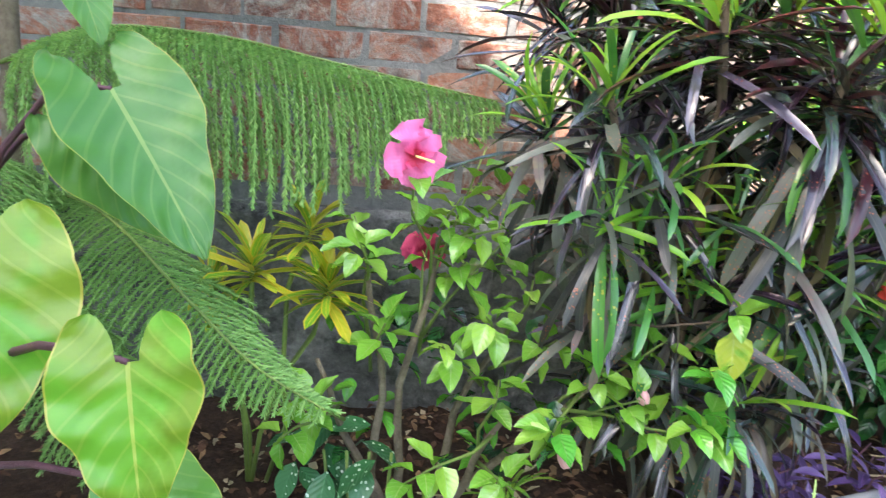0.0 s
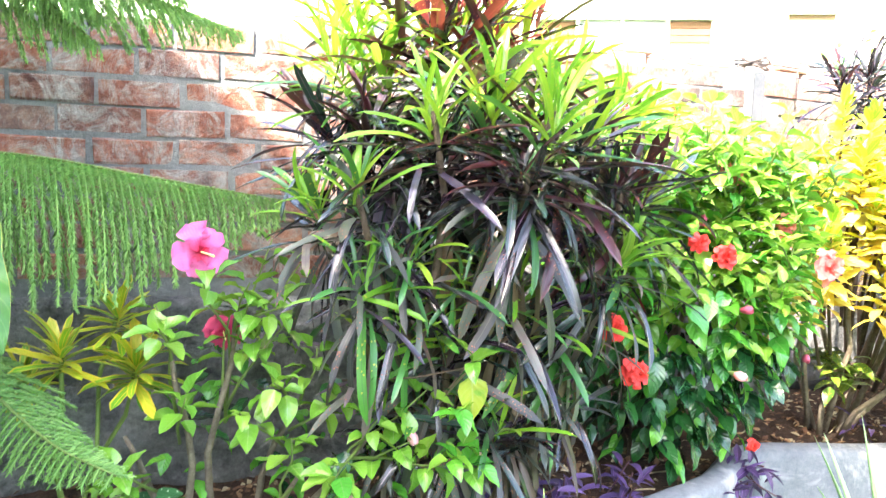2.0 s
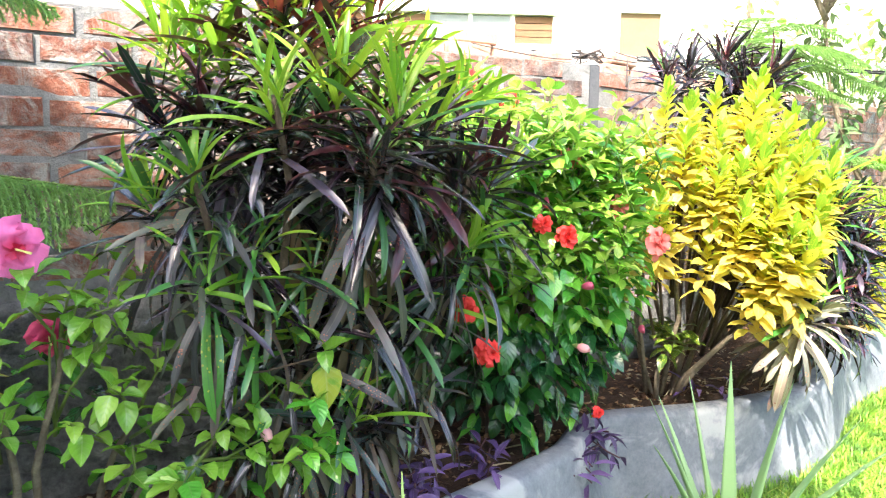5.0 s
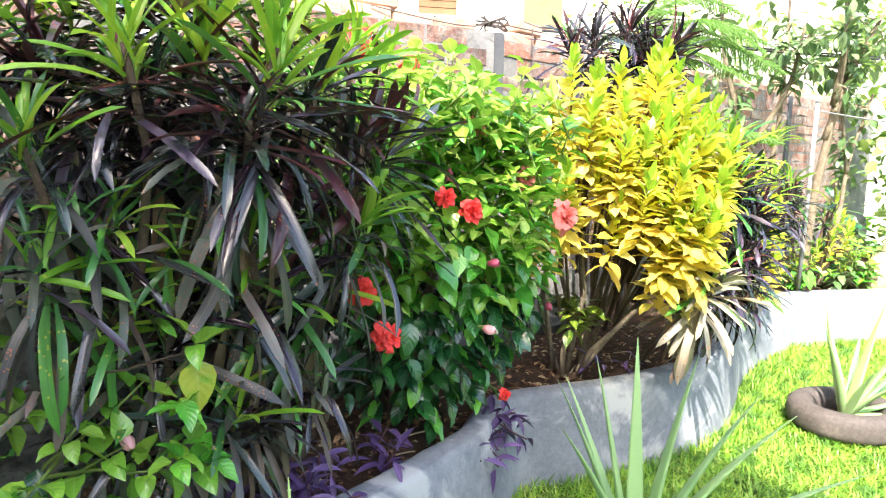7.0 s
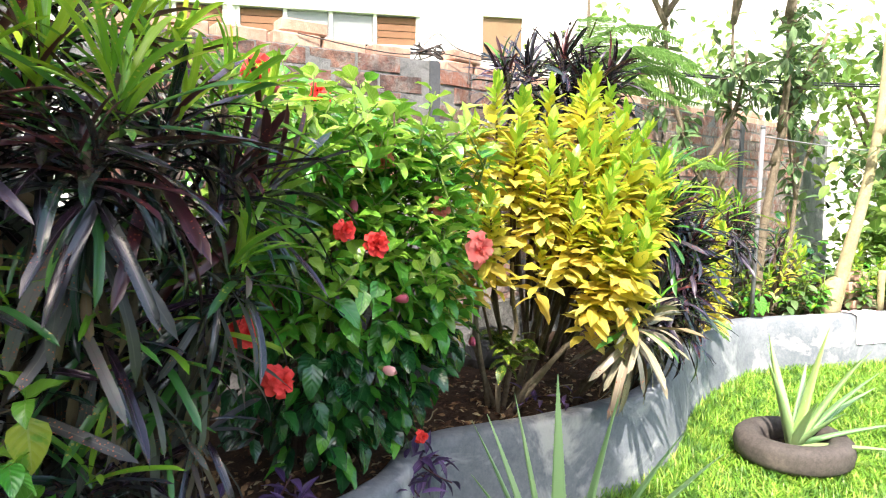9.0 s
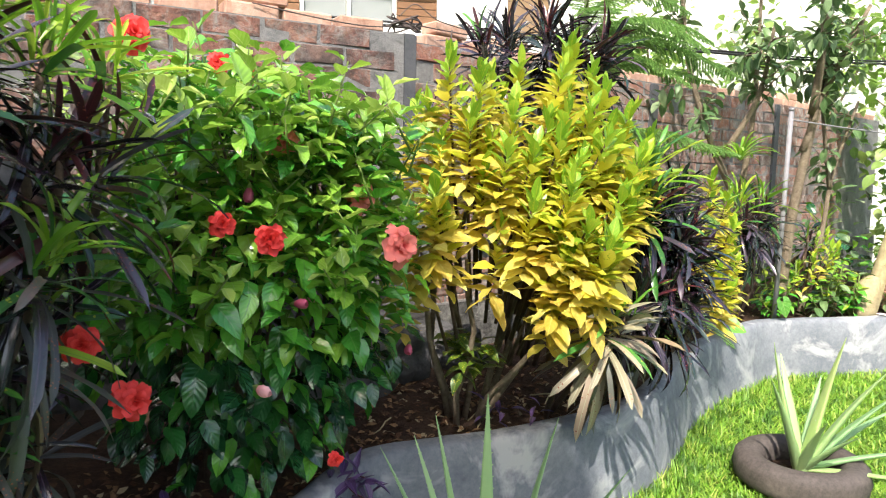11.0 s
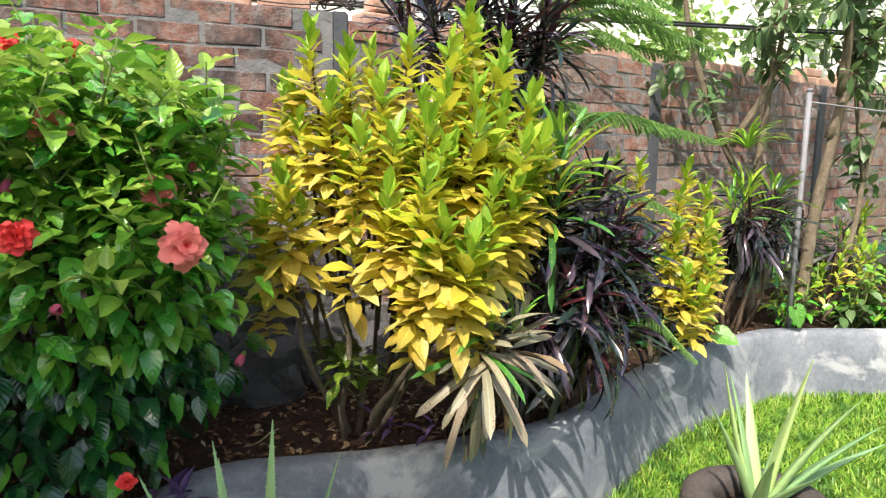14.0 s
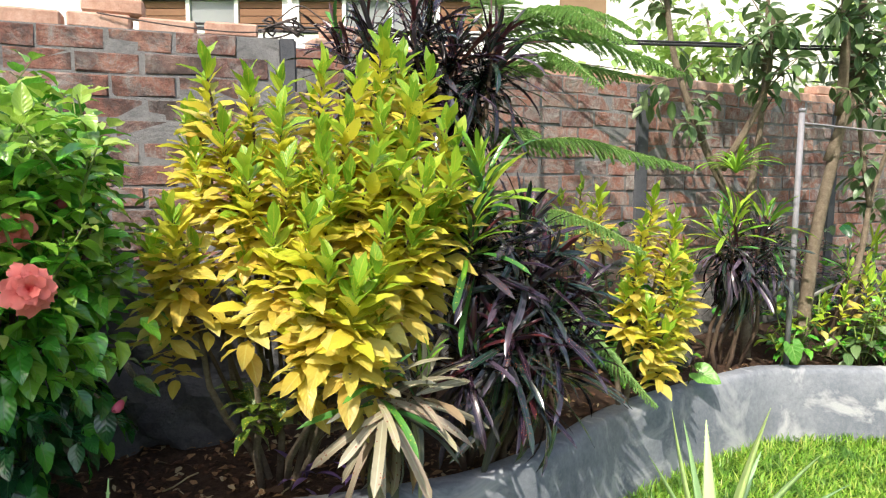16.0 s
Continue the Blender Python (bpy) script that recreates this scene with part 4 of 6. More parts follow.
cordyline((0.58, 1.52, 0.33), [
    ((0.61, 1.13, 1.36), 66, 1.05, HUB, (0.08, -0.25, 1), -84, 0.16),
    ((0.24, 1.21, 1.30), 42, 0.95, MIXED, (-0.2, -0.3, 1), -70, 0.14),
    ((0.40, 1.17, 1.49), 34, 0.95, TIPPED, (-0.05, -0.2, 1), -30, 0.16),
    ((0.54, 1.20, 1.53), 34, 0.95, TIPPED, (0.0, -0.15, 1), -25, 0.18),
    ((0.665, 1.13, 1.50), 46, 1.00, TIPPED, (0.1, -0.2, 1), -35, 0.20),
    ((0.78, 1.20, 1.45), 46, 1.05, WINE, (0.35, -0.2, 1), -50, 0.18),
    ((0.93, 1.34, 1.54), 40, 0.95, TIPPED, (0.4, -0.15, 1), -35, 0.16),
    ((1.04, 1.44, 1.52), 26, 0.9, TIPPED, (0.5, -0.1, 1), -30, 0.14),
    ((0.94, 1.32, 1.33), 50, 1.05, WINE, (0.55, -0.25, 1), -60, 0.18),
    ((1.03, 1.32, 1.32), 30, 1.05, WINE, (0.7, -0.25, 1), -45, 0.14),
    ((0.92, 1.24, 1.16), 44, 0.98, MIXED, (0.45, -0.3, 1), -75, 0.16),
    ((0.14, 1.38, 1.26), 42, 0.95, MIXED, (-0.45, -0.2, 1), -75, 0.16),
    ((0.37, 1.22, 1.16), 44, 0.92, HANGING, (0.0, -0.4, 1), -88, 0.20),
    ((0.24, 1.17, 1.12), 40, 0.95, HANGING, (-0.15, -0.4, 1), -88, 0.20),
    ((0.44, 1.28, 1.40), 52, 1.05, HUB, (-0.2, -0.25, 1), -80, 0.20),
    ((0.55, 1.36, 1.50), 50, 1.05, NIGHT, (0, -0.2, 1), -70, 0.24),
    ((0.28, 1.36, 1.45), 54, 1.08, NIGHT, (-0.35, -0.2, 1), -70, 0.20),
    ((0.19, 1.45, 1.68), 50, 1.0, TIPPED, (-0.25, -0.1, 1), -50, 0.30),
    ((0.31, 1.46, 1.66), 46, 1.0, TIPPED, (-0.1, -0.1, 1), -45, 0.30),
    ((0.44, 1.46, 1.80), 54, 1.10, RUDDY, (-0.1, -0.05, 1), -20, 0.34),
    ((0.53, 1.46, 1.84), 54, 1.10, RUDDY, (0.0, -0.05, 1), -15, 0.36),
    ((0.64, 1.46, 1.82), 54, 1.10, RUDDY, (0.15, -0.05, 1), -20, 0.36),
    ((0.34, 1.50, 1.82), 40, 1.05, RUDDY, (-0.2, -0.05, 1), -20, 0.30),
    ((0.25, 1.50, 1.76), 36, 1.0, TIPPED, (-0.3, -0.05, 1), -30, 0.26),
    ((0.74, 1.50, 1.78), 36, 1.05, RUDDY, (0.25, -0.05, 1), -20, 0.30),
    ((0.84, 1.46, 1.62), 34, 0.95, TIPPED, (0.35, -0.1, 1), -30, 0.22),
    ((0.33, 1.16, 1.18), 11, 0.68, ((1.0, ("cord_young", "cord_green", "cord_green")),), (-0.1, -0.4, 1), -70, 0.08),
    ((0.48, 1.17, 1.12), 9, 0.68, ((1.0, ("cord_young", "cord_green", "cord_green")),), (0.05, -0.4, 1), -70, 0.08),
    ((0.36, 1.22, 0.98), 9, 0.68, ((1.0, ("cord_green", "cord_young")),), (-0.1, -0.4, 1), -70, 0.08),
    ((0.48, 1.48, 1.96), 26, 1.0, RUDDY, (0.0, 0.0, 1), 10, 0.30),
    ((0.60, 1.52, 1.98), 26, 1.0, RUDDY, (0.1, 0.0, 1), 10, 0.30),
    ((0.76, 1.44, 1.62), 44, 1.0, TIPPED, (0.25, -0.1, 1), -40, 0.26),
    ((0.16, 1.48, 1.48), 44, 1.05, WINE, (-0.55, -0.1, 1), -60, 0.22),
    ((0.62, 1.20, 1.12), 46, 1.0, HANGING, (0.05, -0.4, 1), -88, 0.26),
    ((0.74, 1.28, 1.00), 44, 1.0, HANGING, (0.15, -0.4, 1), -88, 0.24),
    ((0.46, 1.26, 0.98), 44, 1.0, HANGING, (-0.05, -0.4, 1), -88, 0.24),
    ((0.30, 1.32, 0.92), 40, 0.95, HANGING, (-0.2, -0.4, 1), -88, 0.22),
    ((0.88, 1.36, 1.02), 40, 0.98, HANGING, (0.25, -0.35, 1), -88, 0.24),
    ((0.60, 1.26, 0.74), 26, 0.9, MIXED, (0.1, -0.4, 1), -70, 0.12),
    ((0.42, 1.34, 0.78), 34, 0.95, HANGING, (-0.1, -0.4, 1), -88, 0.18),
    ((0.76, 1.38, 0.80), 34, 0.95, HANGING, (0.1, -0.4, 1), -88, 0.18),
    ((0.50, 1.32, 0.70), 34, 0.85, SKIRT, (0, -0.4, 1), -88, 0.14),
    ((0.68, 1.34, 0.68), 34, 0.85, SKIRT, (0.1, -0.4, 1), -88, 0.14),
    ((0.34, 1.38, 0.72), 32, 0.85, SKIRT, (-0.1, -0.4, 1), -88, 0.14),
    ((0.86, 1.42, 0.74), 32, 0.85, SKIRT, (0.2, -0.4, 1), -88, 0.14),
    ((0.78, 1.36, 1.14), 40, 1.0, SKIRT, (0.15, -0.4, 1), -88, 0.26),
    ((0.56, 1.34, 1.10), 40, 1.0, SKIRT, (0.0, -0.4, 1), -88, 0.26),
    ((0.40, 1.50, 1.20), 50, 1.1, NIGHT, (-0.2, -0.3, 1), -85, 0.30),
    ((0.72, 1.50, 1.20), 50, 1.1, NIGHT, (0.2, -0.3, 1), -85, 0.30),
    ((0.56, 1.52, 0.92), 50, 1.1, NIGHT, (0, -0.3, 1), -88, 0.30),
], "tall bushy cordyline with green, purple and grey strap leaves")

cordyline((3.00, 1.98, 0.33), [
    ((2.89, 1.72, 1.36), 40, 1.0, FRESH, (-0.1, -0.2, 1), -10),
    ((2.83, 1.64, 1.22), 34, 0.95, FRESH, (0.0, -0.2, 1), -20),
    ((2.86, 1.70, 1.16), 50, 0.95, NIGHT, (-0.2, -0.4, 1), -60),
    ((3.04, 1.74, 1.18), 60, 1.05, NIGHT, (0.2, -0.3, 1), -60),
    ((3.16, 1.78, 1.08), 56, 1.05, PURPLE_MIX, (0.5, -0.3, 1), -70),
    ((3.26, 1.84, 0.94), 56, 1.05, NIGHT, (0.8, -0.4, 1), -70),
    ((3.06, 1.72, 1.02), 66, 1.05, NIGHT, (0.2, -0.4, 1), -80),
    ((3.17, 1.80, 0.90), 66, 1.08, PURPLE_MIX, (0.5, -0.4, 1), -75),
    ((2.97, 1.66, 0.88), 60, 1.00, NIGHT, (0.1, -0.5, 1), -85),
    ((3.26, 1.84, 0.74), 62, 1.15, NIGHT, (0.9, -0.5, 1), -60),
    ((2.84, 1.68, 0.84), 49, 0.95, PURPLE_MIX, (-0.1, -0.5, 1), -75),
    ((3.08, 1.78, 0.72), 52, 1.00, PURPLE_MIX, (0.3, -0.5, 1), -80),
], "bushy cordyline with dark purple leaves and a green head")
STRIPED = ((0.08, ("cord_young", "cord_green")), (0.45, ("cord_pale", "cord_old", "cord_pale", "cord_green")), (1.0, ("cord_pale", "cord_old", "cord_pale", "cord_dry")))
cordyline((2.62, 1.92, 0.34), [((2.535, 1.53, 0.80), 56, 1.05, STRIPED, (-0.1, -0.4, 1), -88),
                               ((2.65, 1.57, 0.80), 40, 0.95, STRIPED, (0.25, -0.35, 1), -80)],
          "low cordyline with pale drooping leaves over the planter edge")
cordyline((2.95, 2.52, 0.36), [((3.00, 2.32, 1.80), 76, 1.15, NIGHT, (0.1, -0.3, 1), -60),
                               ((3.16, 2.30, 1.86), 60, 1.15, NIGHT, (0.4, -0.3, 1), -60),
                               ((2.84, 2.32, 1.90), 50, 1.1, NIGHT, (-0.2, -0.2, 1), -40),
                               ((2.60, 2.46, 1.86), 40, 1.1, PURPLE_MIX, (-0.4, -0.1, 1), -40),
                               ((2.70, 2.40, 1.88), 50, 1.15, NIGHT, (-0.3, -0.1, 1), -50),
                               ((3.14, 2.36, 1.72), 60, 1.2, NIGHT, (0.4, -0.2, 1), -60),
                               ((2.92, 2.40, 1.96), 46, 1.05, NIGHT, (0, -0.1, 1), -50),
                               ((3.04, 2.40, 1.88), 34, 1.0, DARK, (0.2, -0.1, 1), -50)],
          "tall dark purple cordyline heads rising behind the croton")
cordyline((4.75, 2.74, 0.36), [((4.62, 2.60, 1.02), 60, 0.95, NIGHT, (-0.1, -0.3, 1), -85),
                               ((4.80, 2.60, 1.06), 64, 0.95, NIGHT, (0.2, -0.3, 1), -80),
                               ((4.94, 2.66, 0.98), 60, 0.95, NIGHT, (0.4, -0.2, 1), -85),
                               ((4.74, 2.58, 0.92), 56, 0.9, NIGHT, (0, -0.4, 1), -88),
                               ((4.70, 2.68, 1.16), 28, 1.0, FRESH, (0, -0.1, 1), -30),
                               ((4.90, 2.68, 1.16), 28, 1.0, FRESH, (0.3, 0, 1), -30),
                               ((4.58, 2.66, 1.10), 24, 0.9, FRESH, (-0.3, 0, 1), -30)],
          "dark cordyline on bare canes behind the planter rim")
cordyline((5.75, 2.95, 0.36), [((5.70, 2.85, 0.86), 34, 0.9, DARK, (0, -0.2, 1), -70), ((5.95, 2.9, 0.95), 30, 0.9, FRESH, (0.2, -0.2, 1), -50), ((5.5, 3.0, 0.9), 30, 0.9, DARK, (0.2, -0.2, 1), -50)],
          "small dark cordyline at the shaded wall")


def croton_shoot(fol, p, n, length, lean, size=1.0, mix=(0.30, 0.58)):
    """A croton shoot: upright green leaves at the tip, small spotted ones below, broad gold ones at the foot."""
    turn = leaning(lean)
    az = U(0, 360)
    for i in range(n):
        s = (i + 0.3) / n
        az += 137.5 + U(-14, 14)
        if s < mix[0]:
            kind, el, grow = "cro_top", 84 - 54 * s / mix[0], U(0.75, 1.1)
        elif s < mix[1]:
            f = (s - mix[0]) / (mix[1] - mix[0])
            kind, el, grow = random.choice(("cro_small", "cro_small", "cro_mid")), 52 - 24 * f, U(0.8, 1.1)
        else:
            f = (s - mix[1]) / (1 - mix[1])
            kind, el, grow = "cro_mid" if f < 0.25 else "cro_gold", 28 - 44 * f, U(0.75, 1.12)
        at = Vector(p) + turn.to_3x3() @ Vector((0, 0, -length * s ** 0.9))
        fol.add(kind, turned(at, az, el + U(-14, 14), U(-25, 25), size * grow, turn))


def croton(base, tips, stems, label, size=1.0, n=22, length=0.30, group="", limit=300, mix=(0.30, 0.58), dim=()):
    c = thing("croton", base, label, "croton plant", group)
    fol = Foliage()
    hub = Vector(base)
    for p in tips:
        p = Vector(p)
        lean = Vector((0.30 * (p.x - hub.x), 0.35 * (p.y - hub.y) - 0.08, 1.0))
        croton_shoot(fol, p, n, length * size, lean, size * U(0.92, 1.1), mix)
        if n > 40:
            croton_shoot(fol, p + Vector((U(-0.08, 0.08), U(0.03, 0.12), U(-0.16, -0.05))), n - 18, length * size, lean, size * U(0.8, 0.95), mix)
        j = hub.lerp(p, 0.45) + Vector((0, 0, -0.05))
        part("twig", tube("twig", [j, j.lerp(p, 0.5) + Vector((0, 0.02, 0.02)), p], [0.007, 0.006, 0.003], STEM_DARK, 5), c)
    for a, b in stems:
        part("stem", tube("stem", bowed(a, b, 6, 0.05), [0.013, 0.012, 0.011, 0.010, 0.009, 0.007], BARK, 7), c)
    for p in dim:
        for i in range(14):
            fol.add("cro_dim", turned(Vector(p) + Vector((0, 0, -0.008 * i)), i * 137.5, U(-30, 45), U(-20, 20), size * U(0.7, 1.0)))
    fol.finish(c, "leaf", limit, lambda q: q.y)
    return c


tips = [(2.10, 1.88, 1.67), (2.22, 1.87, 1.63), (2.32, 1.95, 1.65), (2.45, 1.96, 1.69), (2.53, 1.81, 1.66), (2.63, 1.89, 1.77), (2.68, 1.76, 1.60), (2.79, 1.95, 1.69), (2.72, 2.02, 1.74),
        (2.58, 1.71, 1.52), (2.78, 1.73, 1.51), (2.41, 1.73, 1.48), (2.40, 1.65, 1.41), (2.52, 1.56, 1.41), (2.20, 1.67, 1.38), (2.60, 1.61, 1.38), (2.66, 1.55, 1.35), (2.76, 1.62, 1.36),
        (2.41, 1.57, 1.34), (2.34, 1.51, 1.26), (2.445, 1.45, 1.08), (2.00, 1.78, 1.25), (1.95, 1.84, 1.14), (2.07, 1.96, 1.52), (2.14, 1.80, 1.49), (2.30, 1.78, 1.52),
        (2.48, 1.72, 1.51), (2.66, 1.70, 1.46), (2.54, 1.50, 1.23), (2.26, 1.60, 1.21), (2.62, 1.54, 1.21), (2.38, 1.47, 1.14), (2.33, 1.52, 1.06), (2.50, 1.48, 1.10), (2.84, 1.82, 1.46),
        (2.20, 2.10, 1.36), (2.40, 2.12, 1.42), (2.60, 2.06, 1.42), (2.50, 1.96, 1.28), (2.70, 1.96, 1.34), (2.60, 1.80, 1.24), (2.46, 1.62, 1.34), (2.30, 1.66, 1.38), (2.56, 1.66, 1.40), (2.70, 1.60, 1.26)]
hub = (2.33, 2.06, 0.34)
stems = [((2.30, 2.06, 0.33), (2.25, 2.0, 1.15)), ((2.35, 2.04, 0.33), (2.45, 1.9, 1.2)), ((2.27, 2.08, 0.33), (2.1, 2.05, 1.1)), ((2.38, 2.05, 0.33), (2.65, 1.9, 1.25)),
         ((2.36, 2.03, 0.33), (2.52, 1.72, 0.85)), ((2.25, 2.1, 0.33), (2.03, 1.93, 0.95)), ((2.40, 2.1, 0.33), (2.7, 2.05, 1.5)), ((2.32, 2.0, 0.33), (2.40, 1.60, 0.95)), ((2.24, 2.02, 0.33), (2.16, 1.84, 1.0))]
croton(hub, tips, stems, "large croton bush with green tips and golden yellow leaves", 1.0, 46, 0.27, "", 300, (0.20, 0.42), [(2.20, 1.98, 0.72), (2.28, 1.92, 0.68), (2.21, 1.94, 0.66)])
tips = [(3.62, 2.25, 1.28), (3.88, 2.24, 1.28), (3.78, 2.16, 1.18), (3.96, 2.20, 1.18), (3.72, 2.10, 1.04), (3.88, 2.10, 1.04), (4.05, 2.25, 1.06), (4.12, 2.30, 0.94),
        (3.75, 2.06, 0.84), (3.90, 2.08, 0.86), (4.02, 2.20, 0.90), (3.68, 2.12, 0.92), (3.82, 2.05, 0.74), (3.94, 2.14, 0.76)]
croton((3.80, 2.30, 0.34), tips, [((3.78, 2.30, 0.33), (3.75, 2.18, 0.9)), ((3.82, 2.32, 0.33), (3.88, 2.2, 0.95))], "smaller yellow croton bush beyond the dark cordyline", 0.88, 38, 0.26, "", 250, (0.22, 0.5))
croton((3.64, 2.56, 0.34), [(3.66, 2.46, 1.32), (3.58, 2.5, 1.26), (3.74, 2.5, 1.22)], [((3.64, 2.56, 0.33), (3.64, 2.5, 1.1))], "narrow yellow croton against the brick wall", 0.8, 20, 0.3)
tips = [(5.45, 2.62, 0.88), (5.55, 2.58, 0.80), (5.40, 2.6, 0.74), (5.62, 2.66, 0.90), (5.32, 2.66, 0.70), (5.72, 2.64, 0.78)]
croton((5.5, 2.75, 0.34), tips, [((5.5, 2.75, 0.33), (5.5, 2.65, 0.7))], "young yellow-green croton by the planter rim", 0.8, 16, 0.26, "", 150, (0.5, 0.8))
tips = [(6.15, 2.45, 0.75), (6.3, 2.5, 0.8), (6.45, 2.4, 0.7), (6.0, 2.5, 0.66)]
croton((6.2, 2.6, 0.34), tips, [((6.2, 2.6, 0.33), (6.2, 2.5, 0.6))], "green young croton past the leaning trunk", 0.9, 16, 0.28, "", 80, (0.7, 0.9))

# narrow-leaved croton with yellow-edged rosettes
c = thing("croton", (-0.40, 1.50, 0.34), "narrow-leaved croton with yellow-edged green rosettes", "croton plant")
fol = Foliage()
for p, n, s in (((-0.43, 1.40, 0.91), 30, 1.0), ((-0.32, 1.47, 0.99), 24, 0.95), ((-0.27, 1.42, 0.87), 32, 1.05), ((-0.54, 1.48, 0.82), 20, 0.9)):
    az = U(0, 360)
    for i in range(n):
        f = (i + 0.5) / n
        az += 137.5 + U(-10, 10)
        fol.add("cro_narrow", turned(Vector(p) + Vector((0, 0, -0.05 * f)), az, 75 - 95 * f, U(-15, 15), s * U(0.85, 1.15)))
    part("stem", tube("stem", bowed((-0.42 + U(-0.05, 0.05), 1.5, 0.33), p, 5, 0.06), 0.006, STEM_GREEN, 5), c)
fol.finish(c)


# ---- hibiscus ----
def petal_mesh(name, L, W, material, curl, wave, neck=0.3):
    def shape(s):
        return (neck + (1 - neck) * math.sin(min(1, s * 1.15) * math.pi / 2) ** 1.2) * (1 - max(0, s - 0.72) ** 2 * 9.5) ** 0.5 if s < 1 else 0.3
    V, F, UV = blade(L, W, shape, curl, 0.15, 7, 6, wave, 0.75, 0, 1.0)
    return mesh_of(name, V, F, material, UV)


def flower(parent, p, facing, size, material, layers=1, petals=5, spread=62, label="", stamen=True):
    """A bloom at p that faces a direction: petals in one or more layers and the staminal column."""
    turn = leaning(Vector(facing).normalized())
    V, F = tube_data([(0, 0, -0.016), (0, 0, -0.008), (0, 0, 0.004)], [0.002, 0.0045, 0.005], 7)
    f = part("flower", mesh_of("calyx", [v * size / 0.055 for v in V], F, STEM_GREEN), parent, label, Matrix.Translation(p) @ turn)
    kinds = [petal_mesh("petal", size, size * (0.56 if layers == 1 else 0.30), material, U(0.5, 1.3) if layers == 1 else U(0.2, 1.6), 0.42 if layers == 1 else 0.34) for _ in range(4)]
    for la in range(layers):
        for i in range(petals):
            az = (i + la * 0.47) * 360 / petals + U(-8, 8)
            el = -30 + la * (75 / max(1, layers)) + (U(-6, 6) if layers == 1 else U(-24, 24))
            part("petal", random.choice(kinds), f, m=Matrix.Translation(p) @ turn @ turned((0, 0, 0.002 * la), az, el, U(-14, 14), (1 - 0.13 * la) * U(0.9, 1.08)))
    if stamen:
        V, F = tube_data([(0, 0, 0), (size * 0.05, 0, size * 0.5), (size * 0.14, 0, size * 0.95)], [size * 0.035, size * 0.03, size * 0.045], 6)
        part("stamen", mesh_of("stamen", V, F, STAMEN, [(0.5, 0.9)] * (len(F) * 4)), f, m=Matrix.Translation(p) @ turn)
    return f


def wilted(parent, p, facing, size, material, label):
    """A closed, furled bloom or bud with its green calyx."""
    turn = leaning(Vector(facing).normalized())
    V, F = [], []
    n, m = 9, 10
    for i in range(n):
        s = i / (n - 1)
        r = size * 0.24 * (0.35 + math.sin(s * 2.6) * 0.85) * (1 if s < 0.9 else 0.75)
        for k in range(m):
            a = k / m * 6.283 + s * 1.3
            rr = r * (1 + 0.22 * math.sin(3 * a + p[0] * 50) * s)
            V.append((rr * math.cos(a), rr * math.sin(a), s * size))
    F = [(i * m + k, i * m + (k + 1) % m, (i + 1) * m + (k + 1) % m, (i + 1) * m + k) for i in range(n - 1) for k in range(m)]
    uv = [(0.5, (i + d) / n) for i in range(n - 1) for k in range(m) for d in (0, 0, 1, 1)]
    f = part("bud", mesh_of("bud", V, F, material, uv), parent, label, Matrix.Translation(p) @ turn)
    V, F = tube_data([(0, 0, -0.012), (0, 0, 0.0), (0, 0, size * 0.3)], [0.002, size * 0.16, size * 0.2], 7)
    part("calyx", mesh_of("calyx", V, F, STEM_GREEN), f, m=Matrix.Translation(p) @ turn)
    return f


def twig_leaves(fol, a, b, n, kinds, size, start=0.25, droop=0):
    """Leaves set along a twig from a to b, turned outward."""
    a, b = Vector(a), Vector(b)
    d = (b - a).normalized()
    turn = leaning(d)
    az = U(0, 360)
    for i in range(n):
        s = start + (1 - start) * (i + 0.5) / n
        az += 137.5 + U(-20, 20)
        kind = kinds[min(len(kinds) - 1, int(s * len(kinds)))]
        at = a.lerp(b, s)
        out = turn.to_3x3() @ Vector((math.cos(radians(az)), math.sin(radians(az)), 0.55 if s > 0.8 else 0.25))
        el = math.degrees(math.asin(max(-1, min(1, out.normalized().z)))) - droop * U(0.5, 1.3)
        fol.add(kind, turned(at + out * 0.012, math.degrees(math.atan2(out.y, out.x)), el, U(-25, 25), size * U(0.7, 1.15)))


# pink hibiscus in front of the brick wall
h = thing("hibiscus_bush", (-0.08, 1.42, 0.33), "thin pink hibiscus shrub with bare stems and green leaves", "hibiscus shrub")
fol = Foliage()
mains = [((-0.14, 1.41, 0.31), (-0.19, 1.40, 0.93)), ((-0.10, 1.42, 0.31), (-0.04, 1.43, 0.98)), ((-0.04, 1.43, 0.31), (0.14, 1.40, 0.82)),
         ((-0.02, 1.42, 0.31), (0.28, 1.26, 0.72)), ((0.0, 1.41, 0.31), (0.12, 1.30, 0.62)), ((-0.12, 1.44, 0.31), (-0.28, 1.34, 0.72))]
for a, b in mains:
    part("stem", tube("stem", bowed(a, b, 7, 0.05), [0.012, 0.011, 0.010, 0.009, 0.008, 0.007, 0.005], BARK, 7), h)
